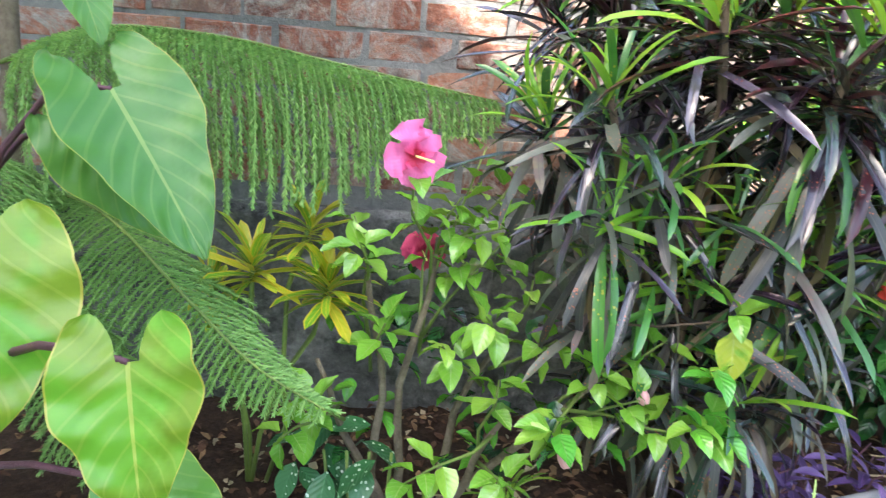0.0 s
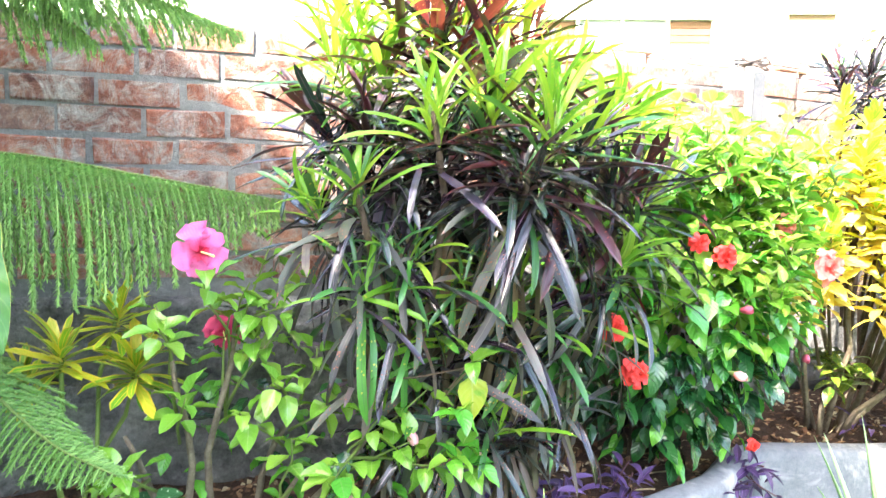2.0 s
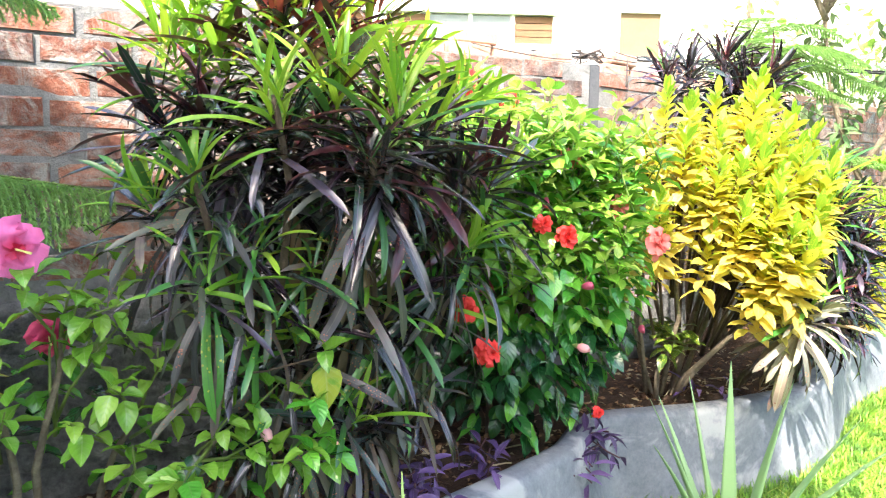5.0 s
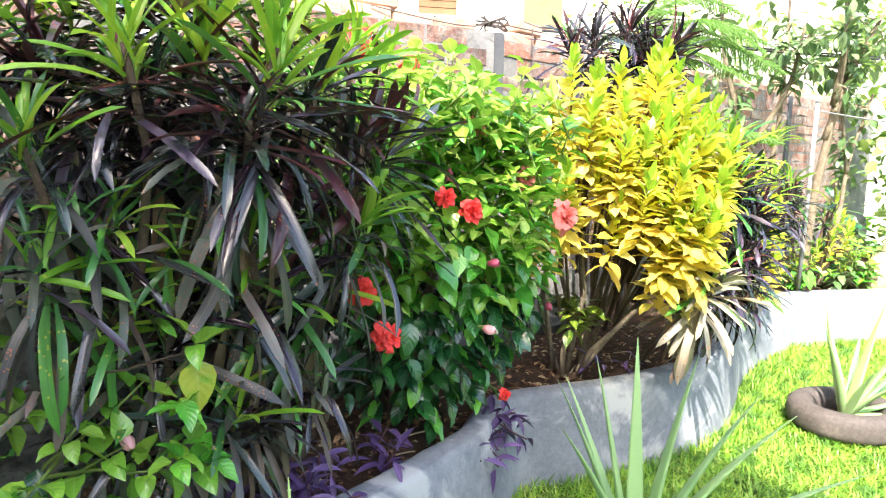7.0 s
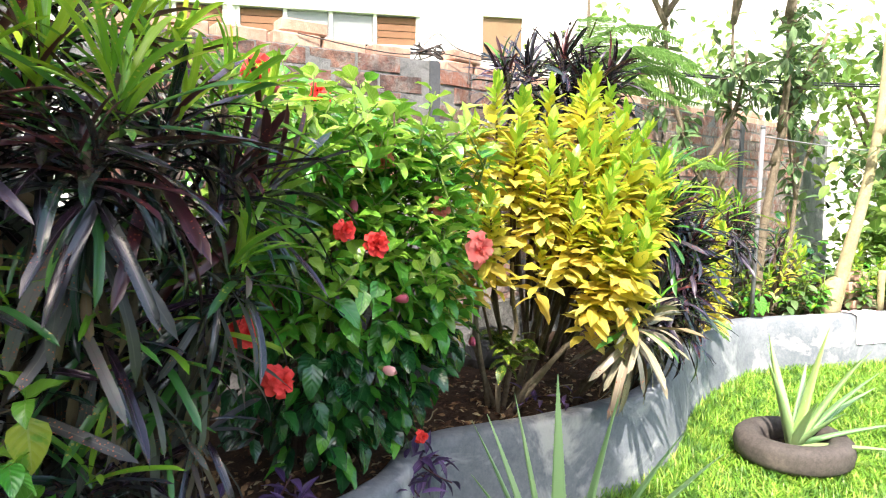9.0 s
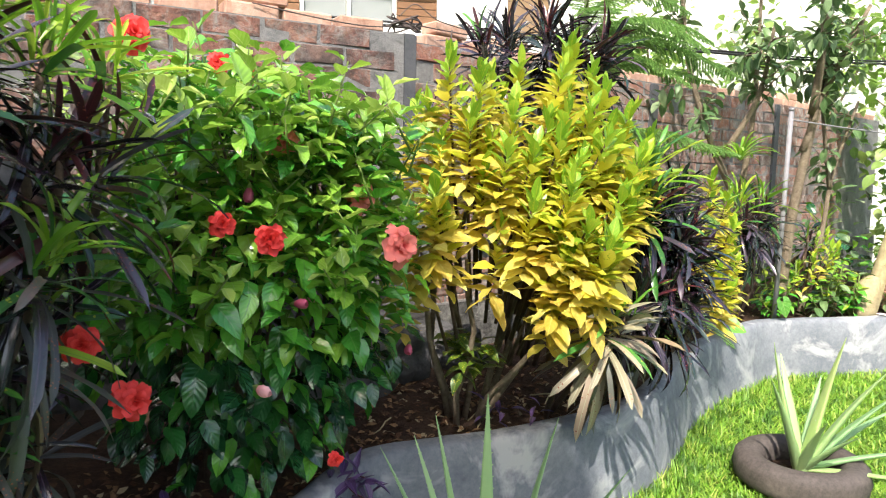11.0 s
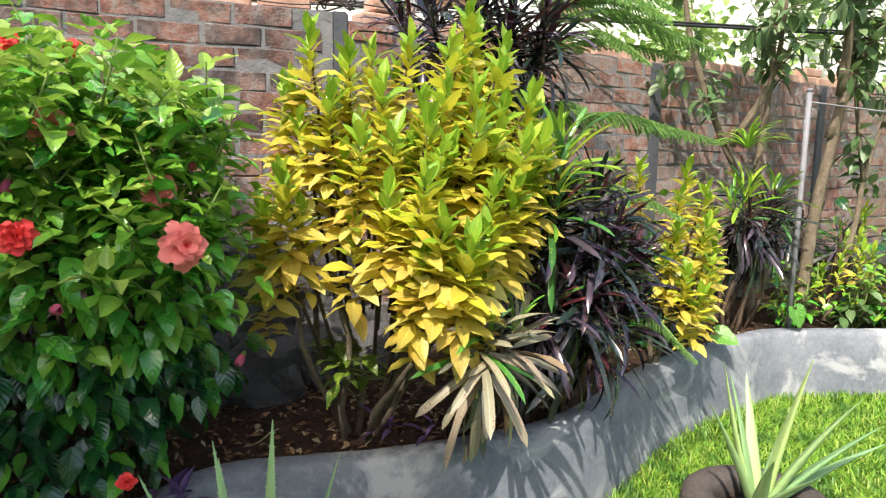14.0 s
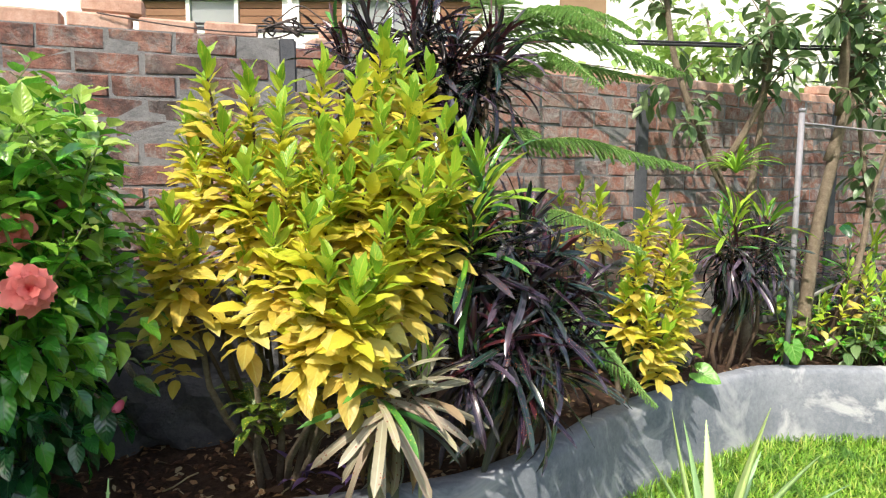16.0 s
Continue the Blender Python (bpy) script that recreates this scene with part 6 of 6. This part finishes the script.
tree("tree", (5.42, 2.70, 0.34), [[(5.42, 2.70, 0.30), (5.55, 2.66, 0.9), (5.62, 2.66, 1.3), (5.75, 2.6, 1.8)], [(5.6, 2.66, 1.2), (5.52, 2.7, 1.7), (5.6, 2.8, 2.1)]],
     "young tree with a thin pale trunk", 8, 1.0, 0.022, 0.24)
tree("tree", (5.88, 2.46, 0.34), [[(5.86, 2.48, 0.30), (5.96, 2.44, 0.75), (6.10, 2.40, 1.25), (6.22, 2.38, 1.85), (6.30, 2.4, 2.5)], [(6.2, 2.38, 1.7), (6.4, 2.3, 2.1), (6.6, 2.3, 2.5)]],
     "leaning tree with smooth yellowish sunlit bark", 7, 1.1, 0.06, 0.3, BARK_PALE)
part("bulge", tube("bulge", [(5.78, 2.50, 0.30), (5.80, 2.49, 0.38), (5.84, 2.48, 0.50), (5.88, 2.46, 0.60)], [0.09, 0.10, 0.085, 0.05], BARK_PALE, 10), bpy.data.objects["tree.003"])
for x, y, z, w, hgt, n in ((7.4, 6.2, 1.2, 1.5, 2.2, 260), (9.6, 5.6, 1.0, 1.8, 2.6, 300), (9.0, 8.6, 2.2, 2.0, 3.2, 340), (1.0, 9.0, 0, 0, 0, 0), (12.0, 4.0, 1.0, 2.2, 3.0, 320), (8.2, 3.0, 0.5, 1.2, 2.4, 420), (7.4, 2.5, 0.1, 0.9, 1.3, 420), (9.8, 2.0, 0.2, 1.6, 2.6, 420), (6.6, 5.2, 1.1, 1.0, 1.9, 300), (-0.4, 10.5, 3.0, 0.01, 0.01, 0)):
    if not n:
        continue
    t = thing("tree", (x, y, 0), "sunlit leafy tree beyond the garden wall", "tree", "trees beyond the wall")
    part("trunk", tube("trunk", bowed((x, y, -0.02), (x + 0.2, y, z + hgt * 0.5), 6, 0.05), [0.09, 0.08, 0.07, 0.06, 0.05, 0.03], BARK, 8), t)
    fol = Foliage()
    for c in range(9):
        q = Vector((x + U(-w, w) * 0.6, y + U(-w, w) * 0.6, z + hgt * U(0.3, 0.9)))
        part("limb", tube("limb", bowed((x + 0.1, y, z + 0.2), q, 5, 0.05), [0.04, 0.03, 0.02, 0.015, 0.01], BARK, 6), t)
        for i in range(n // 4):
            v = Vector((random.gauss(0, 1), random.gauss(0, 1), random.gauss(0, 0.8)))
            fol.add("far_leaf", turned(q + v * w * 0.22, U(0, 360), U(-50, 40), U(-30, 30), U(0.35, 0.65)))
    fol.finish(t, "leaf", 60)

# grey pipe with the low cable
pp = thing("pipe", (5.01, 2.62, 0.33), "upright grey plastic pipe standing in the bed", "pipe")
part("tube", tube("tube", [(5.03, 2.62, 0.28), (5.015, 2.60, 1.0), (4.995, 2.58, 1.70)], 0.015, PVC, 12), pp)
part("rim", tube("rim", [(4.995, 2.58, 1.695), (4.995, 2.58, 1.715)], 0.017, PVC, 12), pp)


def cable(points, r, label, mat=WIRE, name="cable"):
    tagged(new(name, tube(name, catmull(points, 8), r, mat, 6)), label, "cable")


cable([(2.0, 3.4, 2.06), (3.4, 3.05, 2.04), (4.6, 2.86, 2.05), (5.9, 2.7, 2.08), (7.6, 2.4, 2.16)], 0.008, "black cable strung past the trees over the bed")
cable([(2.0, 3.42, 2.085), (3.4, 3.07, 2.062), (4.6, 2.88, 2.068), (5.9, 2.72, 2.10), (7.6, 2.42, 2.18)], 0.006, "thin black cable strung beside the thicker one")
cable([(5.0, 2.575, 1.64), (5.6, 2.5, 1.60), (6.3, 2.45, 1.58), (7.6, 2.3, 1.62)], 0.005, "thin grey cable tied to the pipe", PVC)
coil = [(2.42 + 0.085 * math.cos(a * 0.9) * (0.8 + 0.3 * math.sin(a * 2.3)), 2.86 + 0.05 * math.sin(a * 0.9), 1.955 + 0.02 * math.sin(a * 1.7) + a * 0.0014) for a in range(40)]
cable(coil, 0.004, "tangled coil of rusty barbed wire on the pillar", RUST, "wire_coil")
cable([(2.42, 2.87, 1.97), (2.2, 2.85, 1.95), (1.95, 2.84, 1.96), (1.7, 2.86, 1.99)], 0.003, "rusty wire trailing along the wall top", RUST, "wire")
cable([(2.42, 2.87, 1.99), (2.75, 2.9, 1.98), (3.2, 3.0, 1.985), (4.4, 3.27, 1.97)], 0.003, "rusty wire along the wall top", RUST, "wire")
cable([(2.40, 2.88, 2.02), (2.5, 2.9, 2.09), (2.62, 2.9, 2.03), (2.8, 2.9, 2.0)], 0.003, "loose bent end of rusty wire", RUST, "wire")
cable([(2.68, 2.86, 1.98), (2.66, 2.84, 1.9), (2.64, 2.82, 1.83)], 0.004, "short iron peg bent over the wall", RUST, "wire")


# ---- aloes and the tyre ----
def aloe_leaf(L, W, bend, material=ALOE):
    V, F, UV = [], [], []
    seg, m = 12, 8
    y = z = 0.0
    for i in range(seg + 1):
        s = i / seg
        a = -bend * s ** 1.3
        if i:
            y += math.cos(a) * L / seg
            z += math.sin(a) * L / seg
        w = W * (1 - s ** 1.6) + 0.0012
        t = w * 0.42
        for k in range(m):
            q = k / m * 2 * math.pi
            x, h = w * math.cos(q), t * math.sin(q) + (0.35 * w * math.cos(q) ** 2)
            V.append((x, y - h * math.sin(a), z + h * math.cos(a)))
    for i in range(seg):
        for k in range(m):
            F.append((i * m + k, i * m + (k + 1) % m, (i + 1) * m + (k + 1) % m, (i + 1) * m + k))
            UV += [(kk / m, ii / seg) for kk, ii in ((k, i), (k + 1, i), (k + 1, i + 1), (k, i + 1))]
    # teeth along both edges
    for i in range(1, seg * 2):
        s = i / (seg * 2)
        j = int(s * seg)
        for k in (0, m // 2):
            p = Vector(V[j * m + k]).lerp(Vector(V[(j + 1) * m + k]), s * seg - j)
            o = Vector((1 if k == 0 else -1, 0.3, 0)) * 0.004
            b = len(V)
            V += [p + Vector((0, -0.002, 0)), p + Vector((0, 0.002, 0)), p + o + Vector((0, 0.0004, 0)), p + o]
            F.append((b, b + 1, b + 2, b + 3))
            UV += [(0.5, s)] * 4
    return mesh_of("leaf", V, F, material, UV)


def aloe(base, rows, label, grow=1.0):
    a = thing("aloe", base, label, "aloe plant", "aloes on the lawn")
    for az, el, L, W, bend in rows:
        part("leaf", aloe_leaf(L * grow, W * grow, bend), a, m=turned(Vector(base) + Vector((0.02 * math.cos(radians(az)), 0.02 * math.sin(radians(az)), 0)), az, el, U(-8, 8)))
    return a


TY = Vector((3.63, 1.50, 0.0))
aloe(TY + Vector((0, 0, 0.07)), [(150, 74, 0.46, 0.021, -0.1), (185, 64, 0.42, 0.022, 0.15), (-30, 80, 0.48, 0.030, 0.1), (-60, 66, 0.46, 0.030, 0.2), (-40, 52, 0.42, 0.026, 0.2),
                               (-20, 36, 0.42, 0.022, 0.25), (-50, 24, 0.42, 0.022, 0.2), (60, 66, 0.40, 0.024, 0.1), (100, 78, 0.40, 0.02, 0.1), (230, 58, 0.30, 0.022, 0.2),
                               (-100, 50, 0.28, 0.022, 0.2), (-70, 12, 0.40, 0.02, 0.1), (20, 56, 0.36, 0.02, 0.2)],
     "sunlit yellow-green aloe planted in the old tyre", 1.22)
aloe((1.84, 1.20, 0.0), [(180, 66, 0.60, 0.024, 0.25), (150, 72, 0.64, 0.024, 0.15), (120, 80, 0.66, 0.024, 0.05), (60, 84, 0.70, 0.030, 0.0), (-20, 80, 0.68, 0.028, 0.1), (-45, 68, 0.66, 0.028, 0.2),
                         (-30, 56, 0.66, 0.026, 0.3), (-50, 40, 0.70, 0.026, 0.2), (-70, 28, 0.62, 0.024, 0.2), (200, 50, 0.52, 0.024, 0.3), (100, 66, 0.60, 0.022, 0.1), (240, 60, 0.5, 0.024, 0.2), (-100, 45, 0.4, 0.024, 0.2)],
     "shaded blue-green aloe standing in the lawn", 1.05)
aloe((0.66, 0.98, 0.0), [(95, 85, 0.66, 0.020, 0.0), (170, 66, 0.66, 0.020, 0.05), (150, 70, 0.63, 0.018, 0.05), (20, 64, 0.60, 0.020, 0.1), (5, 50, 0.58, 0.022, 0.15), (-80, 50, 0.40, 0.022, 0.2), (230, 40, 0.42, 0.022, 0.2),
                         (-40, 34, 0.46, 0.022, 0.2)],
     "yellow-green aloe growing in the lawn before the planter")
V, F, seg, m = [], [], 64, 22
prof = []
for k in range(m):
    q = k / m * 2 * math.pi
    c, s = math.cos(q), math.sin(q)
    x = 0.205 + 0.062 * math.copysign(abs(c) ** 0.75, c)
    z = 0.068 + 0.066 * math.copysign(abs(s) ** 0.8, s)
    if c > 0.55 and k % 2:
        x -= 0.005
    prof.append((x, z))
for i in range(seg):
    a = i / seg * 2 * math.pi
    V += [(x * math.cos(a), x * math.sin(a), z) for x, z in prof]
F = [(i * m + k, ((i + 1) % seg) * m + k, ((i + 1) % seg) * m + (k + 1) % m, i * m + (k + 1) % m) for i in range(seg) for k in range(m)]
ty = thing("tyre", TY, "old worn tyre laid flat on the lawn", "tyre")
part("casing", mesh_of("casing", V, F, RUBBER), ty, m=Matrix.Translation(TY))
n = 24
V = [(0, 0, 0.05)] + [(0.17 * math.cos(i / n * 6.283), 0.17 * math.sin(i / n * 6.283), 0.045) for i in range(n)]
part("earth", mesh_of("earth", V, [(0, 1 + i, 1 + (i + 1) % n) for i in range(n)], SOIL), ty, "earth fill", m=Matrix.Translation(TY))

# ---- low plants ----
t = thing("purple_heart", (1.2, 1.52, 0.33), "purple trailing tradescantia spilling over the planter edge", "tradescantia")
fol = Foliage()
for i in range(28):
    x = U(0.62, 1.16) if i < 18 else U(1.46, 1.74)
    y = front_at(x) + (U(0.06, 0.20) if i < 18 else U(0.0, 0.12))
    a = Vector((x, y, RIM - 0.02))
    e = a + Vector((U(-0.05, 0.08), U(-0.09, 0.02), U(0.06, 0.17)))
    if i >= 18:
        e = a + Vector((U(-0.02, 0.14), U(-0.15, -0.04), U(-0.14, 0.08)))
    part("stem", tube("stem", bowed(a, e, 4, 0.1), 0.0028, STEM_PURPLE, 5), t)
    twig_leaves(fol, a, e, 6, ("purple",), 0.8, 0.1)
fol.finish(t)
t = thing("purple_heart", (2.42, 2.0, 0.34), "small purple tradescantia under the croton", "tradescantia")
fol = Foliage()
for i in range(3):
    a = Vector((2.42 + U(-0.12, 0.12), 1.96 + U(-0.08, 0.08), 0.34))
    twig_leaves(fol, a, a + Vector((U(-0.05, 0.05), -0.05, 0.08)), 4, ("purple",), 0.7, 0.1)
fol.finish(t)
t = thing("dieffenbachia", (-0.22, 1.38, 0.33), "low plant with white-spotted dark green leaves", "foliage plant")
fol = Foliage()
for i in range(15):
    fol.add("spotted", turned((-0.24 + U(-0.1, 0.1), 1.37 + U(-0.05, 0.08), 0.40 + U(0, 0.16)), U(160, 380), U(-60, 20), U(-20, 20), U(0.7, 1.0)))
for i in range(4):
    part("stem", tube("stem", [(-0.24 + 0.04 * i, 1.38, 0.31), (-0.26 + 0.05 * i, 1.36, 0.5)], 0.004, STEM_GREEN, 5), t)
fol.finish(t)
for p, s, tip in (((4.96, 2.52, 0.49), 0.105, (0.05, -0.1, -0.3)), ((4.28, 2.40, 0.44), 0.11, (0.2, -0.3, -0.1))):
    t = thing("taro", (p[0], p[1] + 0.08, soil_z(p[0], p[1] + 0.08)), "single green taro leaf at the planter rim", "taro plant")
    part("leaf", heart(s, s * 0.9, TARO, 0.4), t, m=facing_pose(p, tip, (-0.3, -0.8, 0.6)))
    part("stalk", tube("stalk", [(p[0], p[1] + 0.08, 0.32), (p[0], p[1] + 0.05, 0.46), p], 0.004, STEM_GREEN, 5), t)
for base, n, s, label in (((0.16, 1.42, 0.33), 16, 0.7, "tuft of narrow grass leaves in the bed"), ((4.72, 2.72, 1.38), 40, 0.9, "tuft of strap leaves growing on the tree fork")):
    t = thing("grass_tuft", base, label, "grass tuft")
    fol = Foliage()
    for i in range(n):
        fol.add("grass_leaf", turned(base, U(0, 360), U(35, 88), U(-20, 20), s * U(0.6, 1.1)))
    fol.finish(t)
# green filler growth along the foot of the wall, as far as it is seen
t = thing("undergrowth", (4.3, 2.75, 0.33), "mixed green undergrowth along the foot of the wall", "undergrowth", kind="stuff")
fol = Foliage()
for i in range(800):
    x = random.choice((U(3.9, 4.5), U(5.1, 7.4)))
    y = U(front_at(x) + 0.2, back_at(x) - 0.1)
    z = soil_z(x, y) + abs(random.gauss(0, 0.28)) + 0.02
    fol.add(random.choice(("hib_leaf", "hib_shaded", "tree_leaf", "hib_young")), turned((x, y, min(z, 1.1)), U(0, 360), U(-40, 60), U(-30, 30), U(0.7, 1.2)))
fol.finish(t, "leaf", 0)

for i in range(5):
    x = 5.15 + 0.28 * i + U(-0.05, 0.05)
    y = front_at(x) + U(0.16, 0.26)
    t = thing("shrub", (x, y, soil_z(x, y)), "low leafy green shrub behind the planter rim", "shrub", "low shrubs at the rim")
    fol = Foliage()
    for j in range(9):
        e = Vector((x + U(-0.16, 0.16), y + U(-0.08, 0.14), soil_z(x, y) + U(0.14, 0.42)))
        a = Vector((x + U(-0.03, 0.03), y, soil_z(x, y) - 0.01))
        part("stem", tube("stem", bowed(a, e, 4, 0.08), 0.004, STEM_GREEN, 5), t)
        twig_leaves(fol, a, e, 9, ("hib_leaf", "tree_leaf", "hib_young") if i % 2 else ("hib_shaded", "hib_leaf", "cro_top"), 0.9, 0.3, 10)
    fol.finish(t, "leaf", 90)
st = thing("brick_stack", (6.03, 2.34, 0.36), "small stack of pale bricks on the planter rim", "bricks")
loose = bevel_box("brick", (0.20, 0.10, 0.065), COPING, 0.006, 1)
for i in range(4):
    part("brick", loose, st, m=pose(6.03 + U(-0.015, 0.015) + 0.02 * i, 2.36 + 0.03 * i, 0.40 + 0.067 * i, 0, 0, -20 + U(-8, 8)))
for x, y, hgt in ((6.16, 2.27, 0.30), (6.24, 2.24, 0.34), (6.34, 2.2, 0.28)):
    ob = tagged(new("wooden_post", tube("wooden_post", bowed((x, y, 0.33), (x + U(-0.01, 0.01), y, 0.36 + hgt), 4, 0.01), 0.026, BARK_PALE, 9)), "short pale sunlit wooden post at the planter rim", "post", "posts at the rim")
# ---- rocks, litter, cloth ----
for i, (x, y, z, s) in enumerate(((2.02, 2.55, 0.42, 0.22), (2.30, 2.66, 0.46, 0.20), (1.75, 2.62, 0.45, 0.24), (2.6, 2.7, 0.42, 0.2), (4.42, 2.86, 0.45, 0.16), (4.30, 2.78, 0.40, 0.14), (1.5, 2.7, 0.45, 0.22))):
    bm = bmesh.new()
    bmesh.ops.create_icosphere(bm, subdivisions=3, radius=s)
    for v in bm.verts:
        q = v.co.normalized()
        v.co = q * s * (1 + 0.45 * noise.noise(q * 1.7 + Vector((i * 3.1, 0, 0))) + 0.12 * noise.noise(q * 6 + Vector((i, 2, 0))))
        v.co.z *= 0.8
        v.co.y *= 0.7
    me = bpy.data.meshes.new("rock")
    bm.to_mesh(me)
    bm.free()
    me.materials.append(ROCK)
    ob = tagged(new("rock", me), "rough dark grey rock at the foot of the wall", "rock", "rocks in the bed")
    ob.matrix_world = pose(x, y, z - 0.02, 0, 0, i * 47)
V, F, MI = [], [], []
for i in range(3000):
    x = U(-1.2, 7.0) if i > 1700 else U(-0.6, 3.2)
    y = U(front_at(x) + 0.08, min(back_at(x), front_at(x) + 0.75))
    L, W = U(0.015, 0.045), U(0.004, 0.012)
    m = turned((x, y, soil_z(x, y) + 0.006), U(0, 360), U(-8, 22), U(-30, 30))
    b = len(V)
    V += [m @ Vector(q) for q in ((-W * 0.3, 0, 0), (W * 0.3, 0, 0.002), (W, L * 0.5, 0.004), (W * 0.2, L, 0), (-W * 0.2, L, 0), (-W, L * 0.5, 0.006))]
    F += [(b, b + 1, b + 2, b + 5), (b + 5, b + 2, b + 3, b + 4)]
    k3 = random.choice((0, 1, 1, 1, 0, 1, 2))
    MI += [k3, k3]
tagged(new("leaf_litter", mesh_of("leaf_litter", V, F, LITTER, mat_index=MI)), "dry brown fallen leaves scattered on the earth", "leaf litter", kind="stuff")
for i in range(18):
    x = U(-0.5, 2.8)
    y = front_at(x) + U(0.1, 0.4)
    a = U(0, 6.28)
    L = U(0.08, 0.2)
    p = Vector((x, y, soil_z(x, y) + 0.012))
    tagged(new("dry_stick", tube("dry_stick", bowed(p, p + Vector((math.cos(a) * L, math.sin(a) * L * 0.5, 0.015)), 5, 0.06), 0.003, BARK_PALE, 5)), "thin dry stick lying on the earth", "stick", "sticks on the earth")
V, F, UV, n = [], [], [], 14
for i in range(n + 1):
    for j in range(n + 1):
        u, v = i / n, j / n
        q = Vector((5.74 + 0.26 * u, front_at(5.74 + 0.26 * u), 0))
        if v < 0.4:
            V.append((q.x, q.y + 0.09 - 0.10 * v / 0.4, 0.372 + 0.006 * math.sin(u * 17)))
        else:
            V.append((q.x + 0.01 * math.sin(v * 5), q.y - 0.030 - 0.03 * (v - 0.4) - 0.008 * math.sin(u * 14), 0.366 - 0.22 * (v - 0.4) / 0.6))
for i in range(n):
    for j in range(n):
        F.append((i * (n + 1) + j, (i + 1) * (n + 1) + j, (i + 1) * (n + 1) + j + 1, i * (n + 1) + j + 1))
        UV += [(a / n, b / n) for a, b in ((i, j), (i + 1, j), (i + 1, j + 1), (i, j + 1))]
tagged(new("cloth", mesh_of("cloth", V, F, CLOTH, UV)), "white cloth with pink stripes hung over the planter rim", "cloth")

# ---- grass ----
rng = np.random.default_rng(4)
n = 150000
gx, gy = rng.uniform(1.2, 7.0, n), rng.uniform(-0.6, 2.6, n)
edge = np.interp(gx, [p[0] for p in FRONT], [p[1] for p in FRONT])
keep = gy < edge - 0.05
gx, gy = gx[keep], gy[keep]
n = len(gx)
ang, hgt, wid, ln = rng.uniform(0, 6.283, n), rng.uniform(0.012, 0.045, n), rng.uniform(0.0014, 0.0044, n), rng.uniform(0.012, 0.07, n)
hgt *= np.where(edge[keep] - gy < 0.16, 1.5, 1.0)
cx, cy = np.cos(ang), np.sin(ang)
V = np.zeros((n, 6, 3))
for i, (f, w) in enumerate(((0, 1.0), (0.55, 0.85), (1.0, 0.15))):
    for sgn, j in ((-1, 0), (1, 1)):
        V[:, i * 2 + j, 0] = gx + cx * ln * f ** 1.8 - sgn * cy * wid * w
        V[:, i * 2 + j, 1] = gy + cy * ln * f ** 1.8 + sgn * cx * wid * w
        V[:, i * 2 + j, 2] = -0.014 + hgt * f
idx = (np.arange(n) * 6)[:, None, None] + np.array([[0, 1, 3, 2], [2, 3, 5, 4]])[None]
tagged(new("grass", quad_mesh("grass", V.reshape(-1, 3), idx.reshape(-1, 4), [GRASS], np.tile(np.array([0.3, 0.3]), (n * 8, 1)))), "short bright green lawn grass", "grass", kind="stuff")

# ---- bricks of the walls ----
def brick_shapes(material, count=12):
    out = []
    for _ in range(count):
        L, H, c = LEN - 0.010 + U(-0.014, 0.004), HIGH - 0.009 + U(-0.007, 0.003), U(0.002, 0.005)
        bm = bmesh.new()
        back = [bm.verts.new((sx * L / 2, 0.03, sz * H / 2)) for sx, sz in ((-1, -1), (1, -1), (1, 1), (-1, 1))]
        mid = [bm.verts.new((sx * L / 2 + U(-0.002, 0.002), c, sz * H / 2 + U(-0.002, 0.002))) for sx, sz in ((-1, -1), (1, -1), (1, 1), (-1, 1))]
        top = [bm.verts.new((sx * (L / 2 - c) + U(-0.003, 0.003), U(-0.003, 0.003), sz * (H / 2 - c) + U(-0.003, 0.003))) for sx, sz in ((-1, -1), (1, -1), (1, 1), (-1, 1))]
        bm.faces.new(top)
        for ring0, ring1 in ((back, mid), (mid, top)):
            for i in range(4):
                bm.faces.new((ring0[i], ring0[(i + 1) % 4], ring1[(i + 1) % 4], ring1[i]))
        bmesh.ops.recalc_face_normals(bm, faces=bm.faces)
        me = bpy.data.meshes.new("brick")
        bm.to_mesh(me)
        bm.free()
        me.materials.append(material)
        out.append(me)
    return out


for wall, L, z0, top, material in WALLS:
    shapes = brick_shapes(material)
    rows = int((top - z0) / HIGH)
    for r in range(rows):
        z = top - HIGH * (r + 0.5)
        x = -U(0.0, 0.03) + (LEN / 2 if r % 2 else 0)
        while x + LEN * 0.9 < L:
            if x > -0.05 and not (wall is wall_a and x < 1.2) and not (wall is wall_c and x > 5.6):
                ob = new("brick", random.choice(shapes))
                ob.parent = wall
                ob.matrix_basis = pose(x + LEN / 2 + U(-0.004, 0.004), U(-0.002, 0.005), z + U(-0.004, 0.004), U(-2, 2), U(-1.2, 1.2), U(-1.5, 1.5))
            x += LEN + U(-0.003, 0.006)
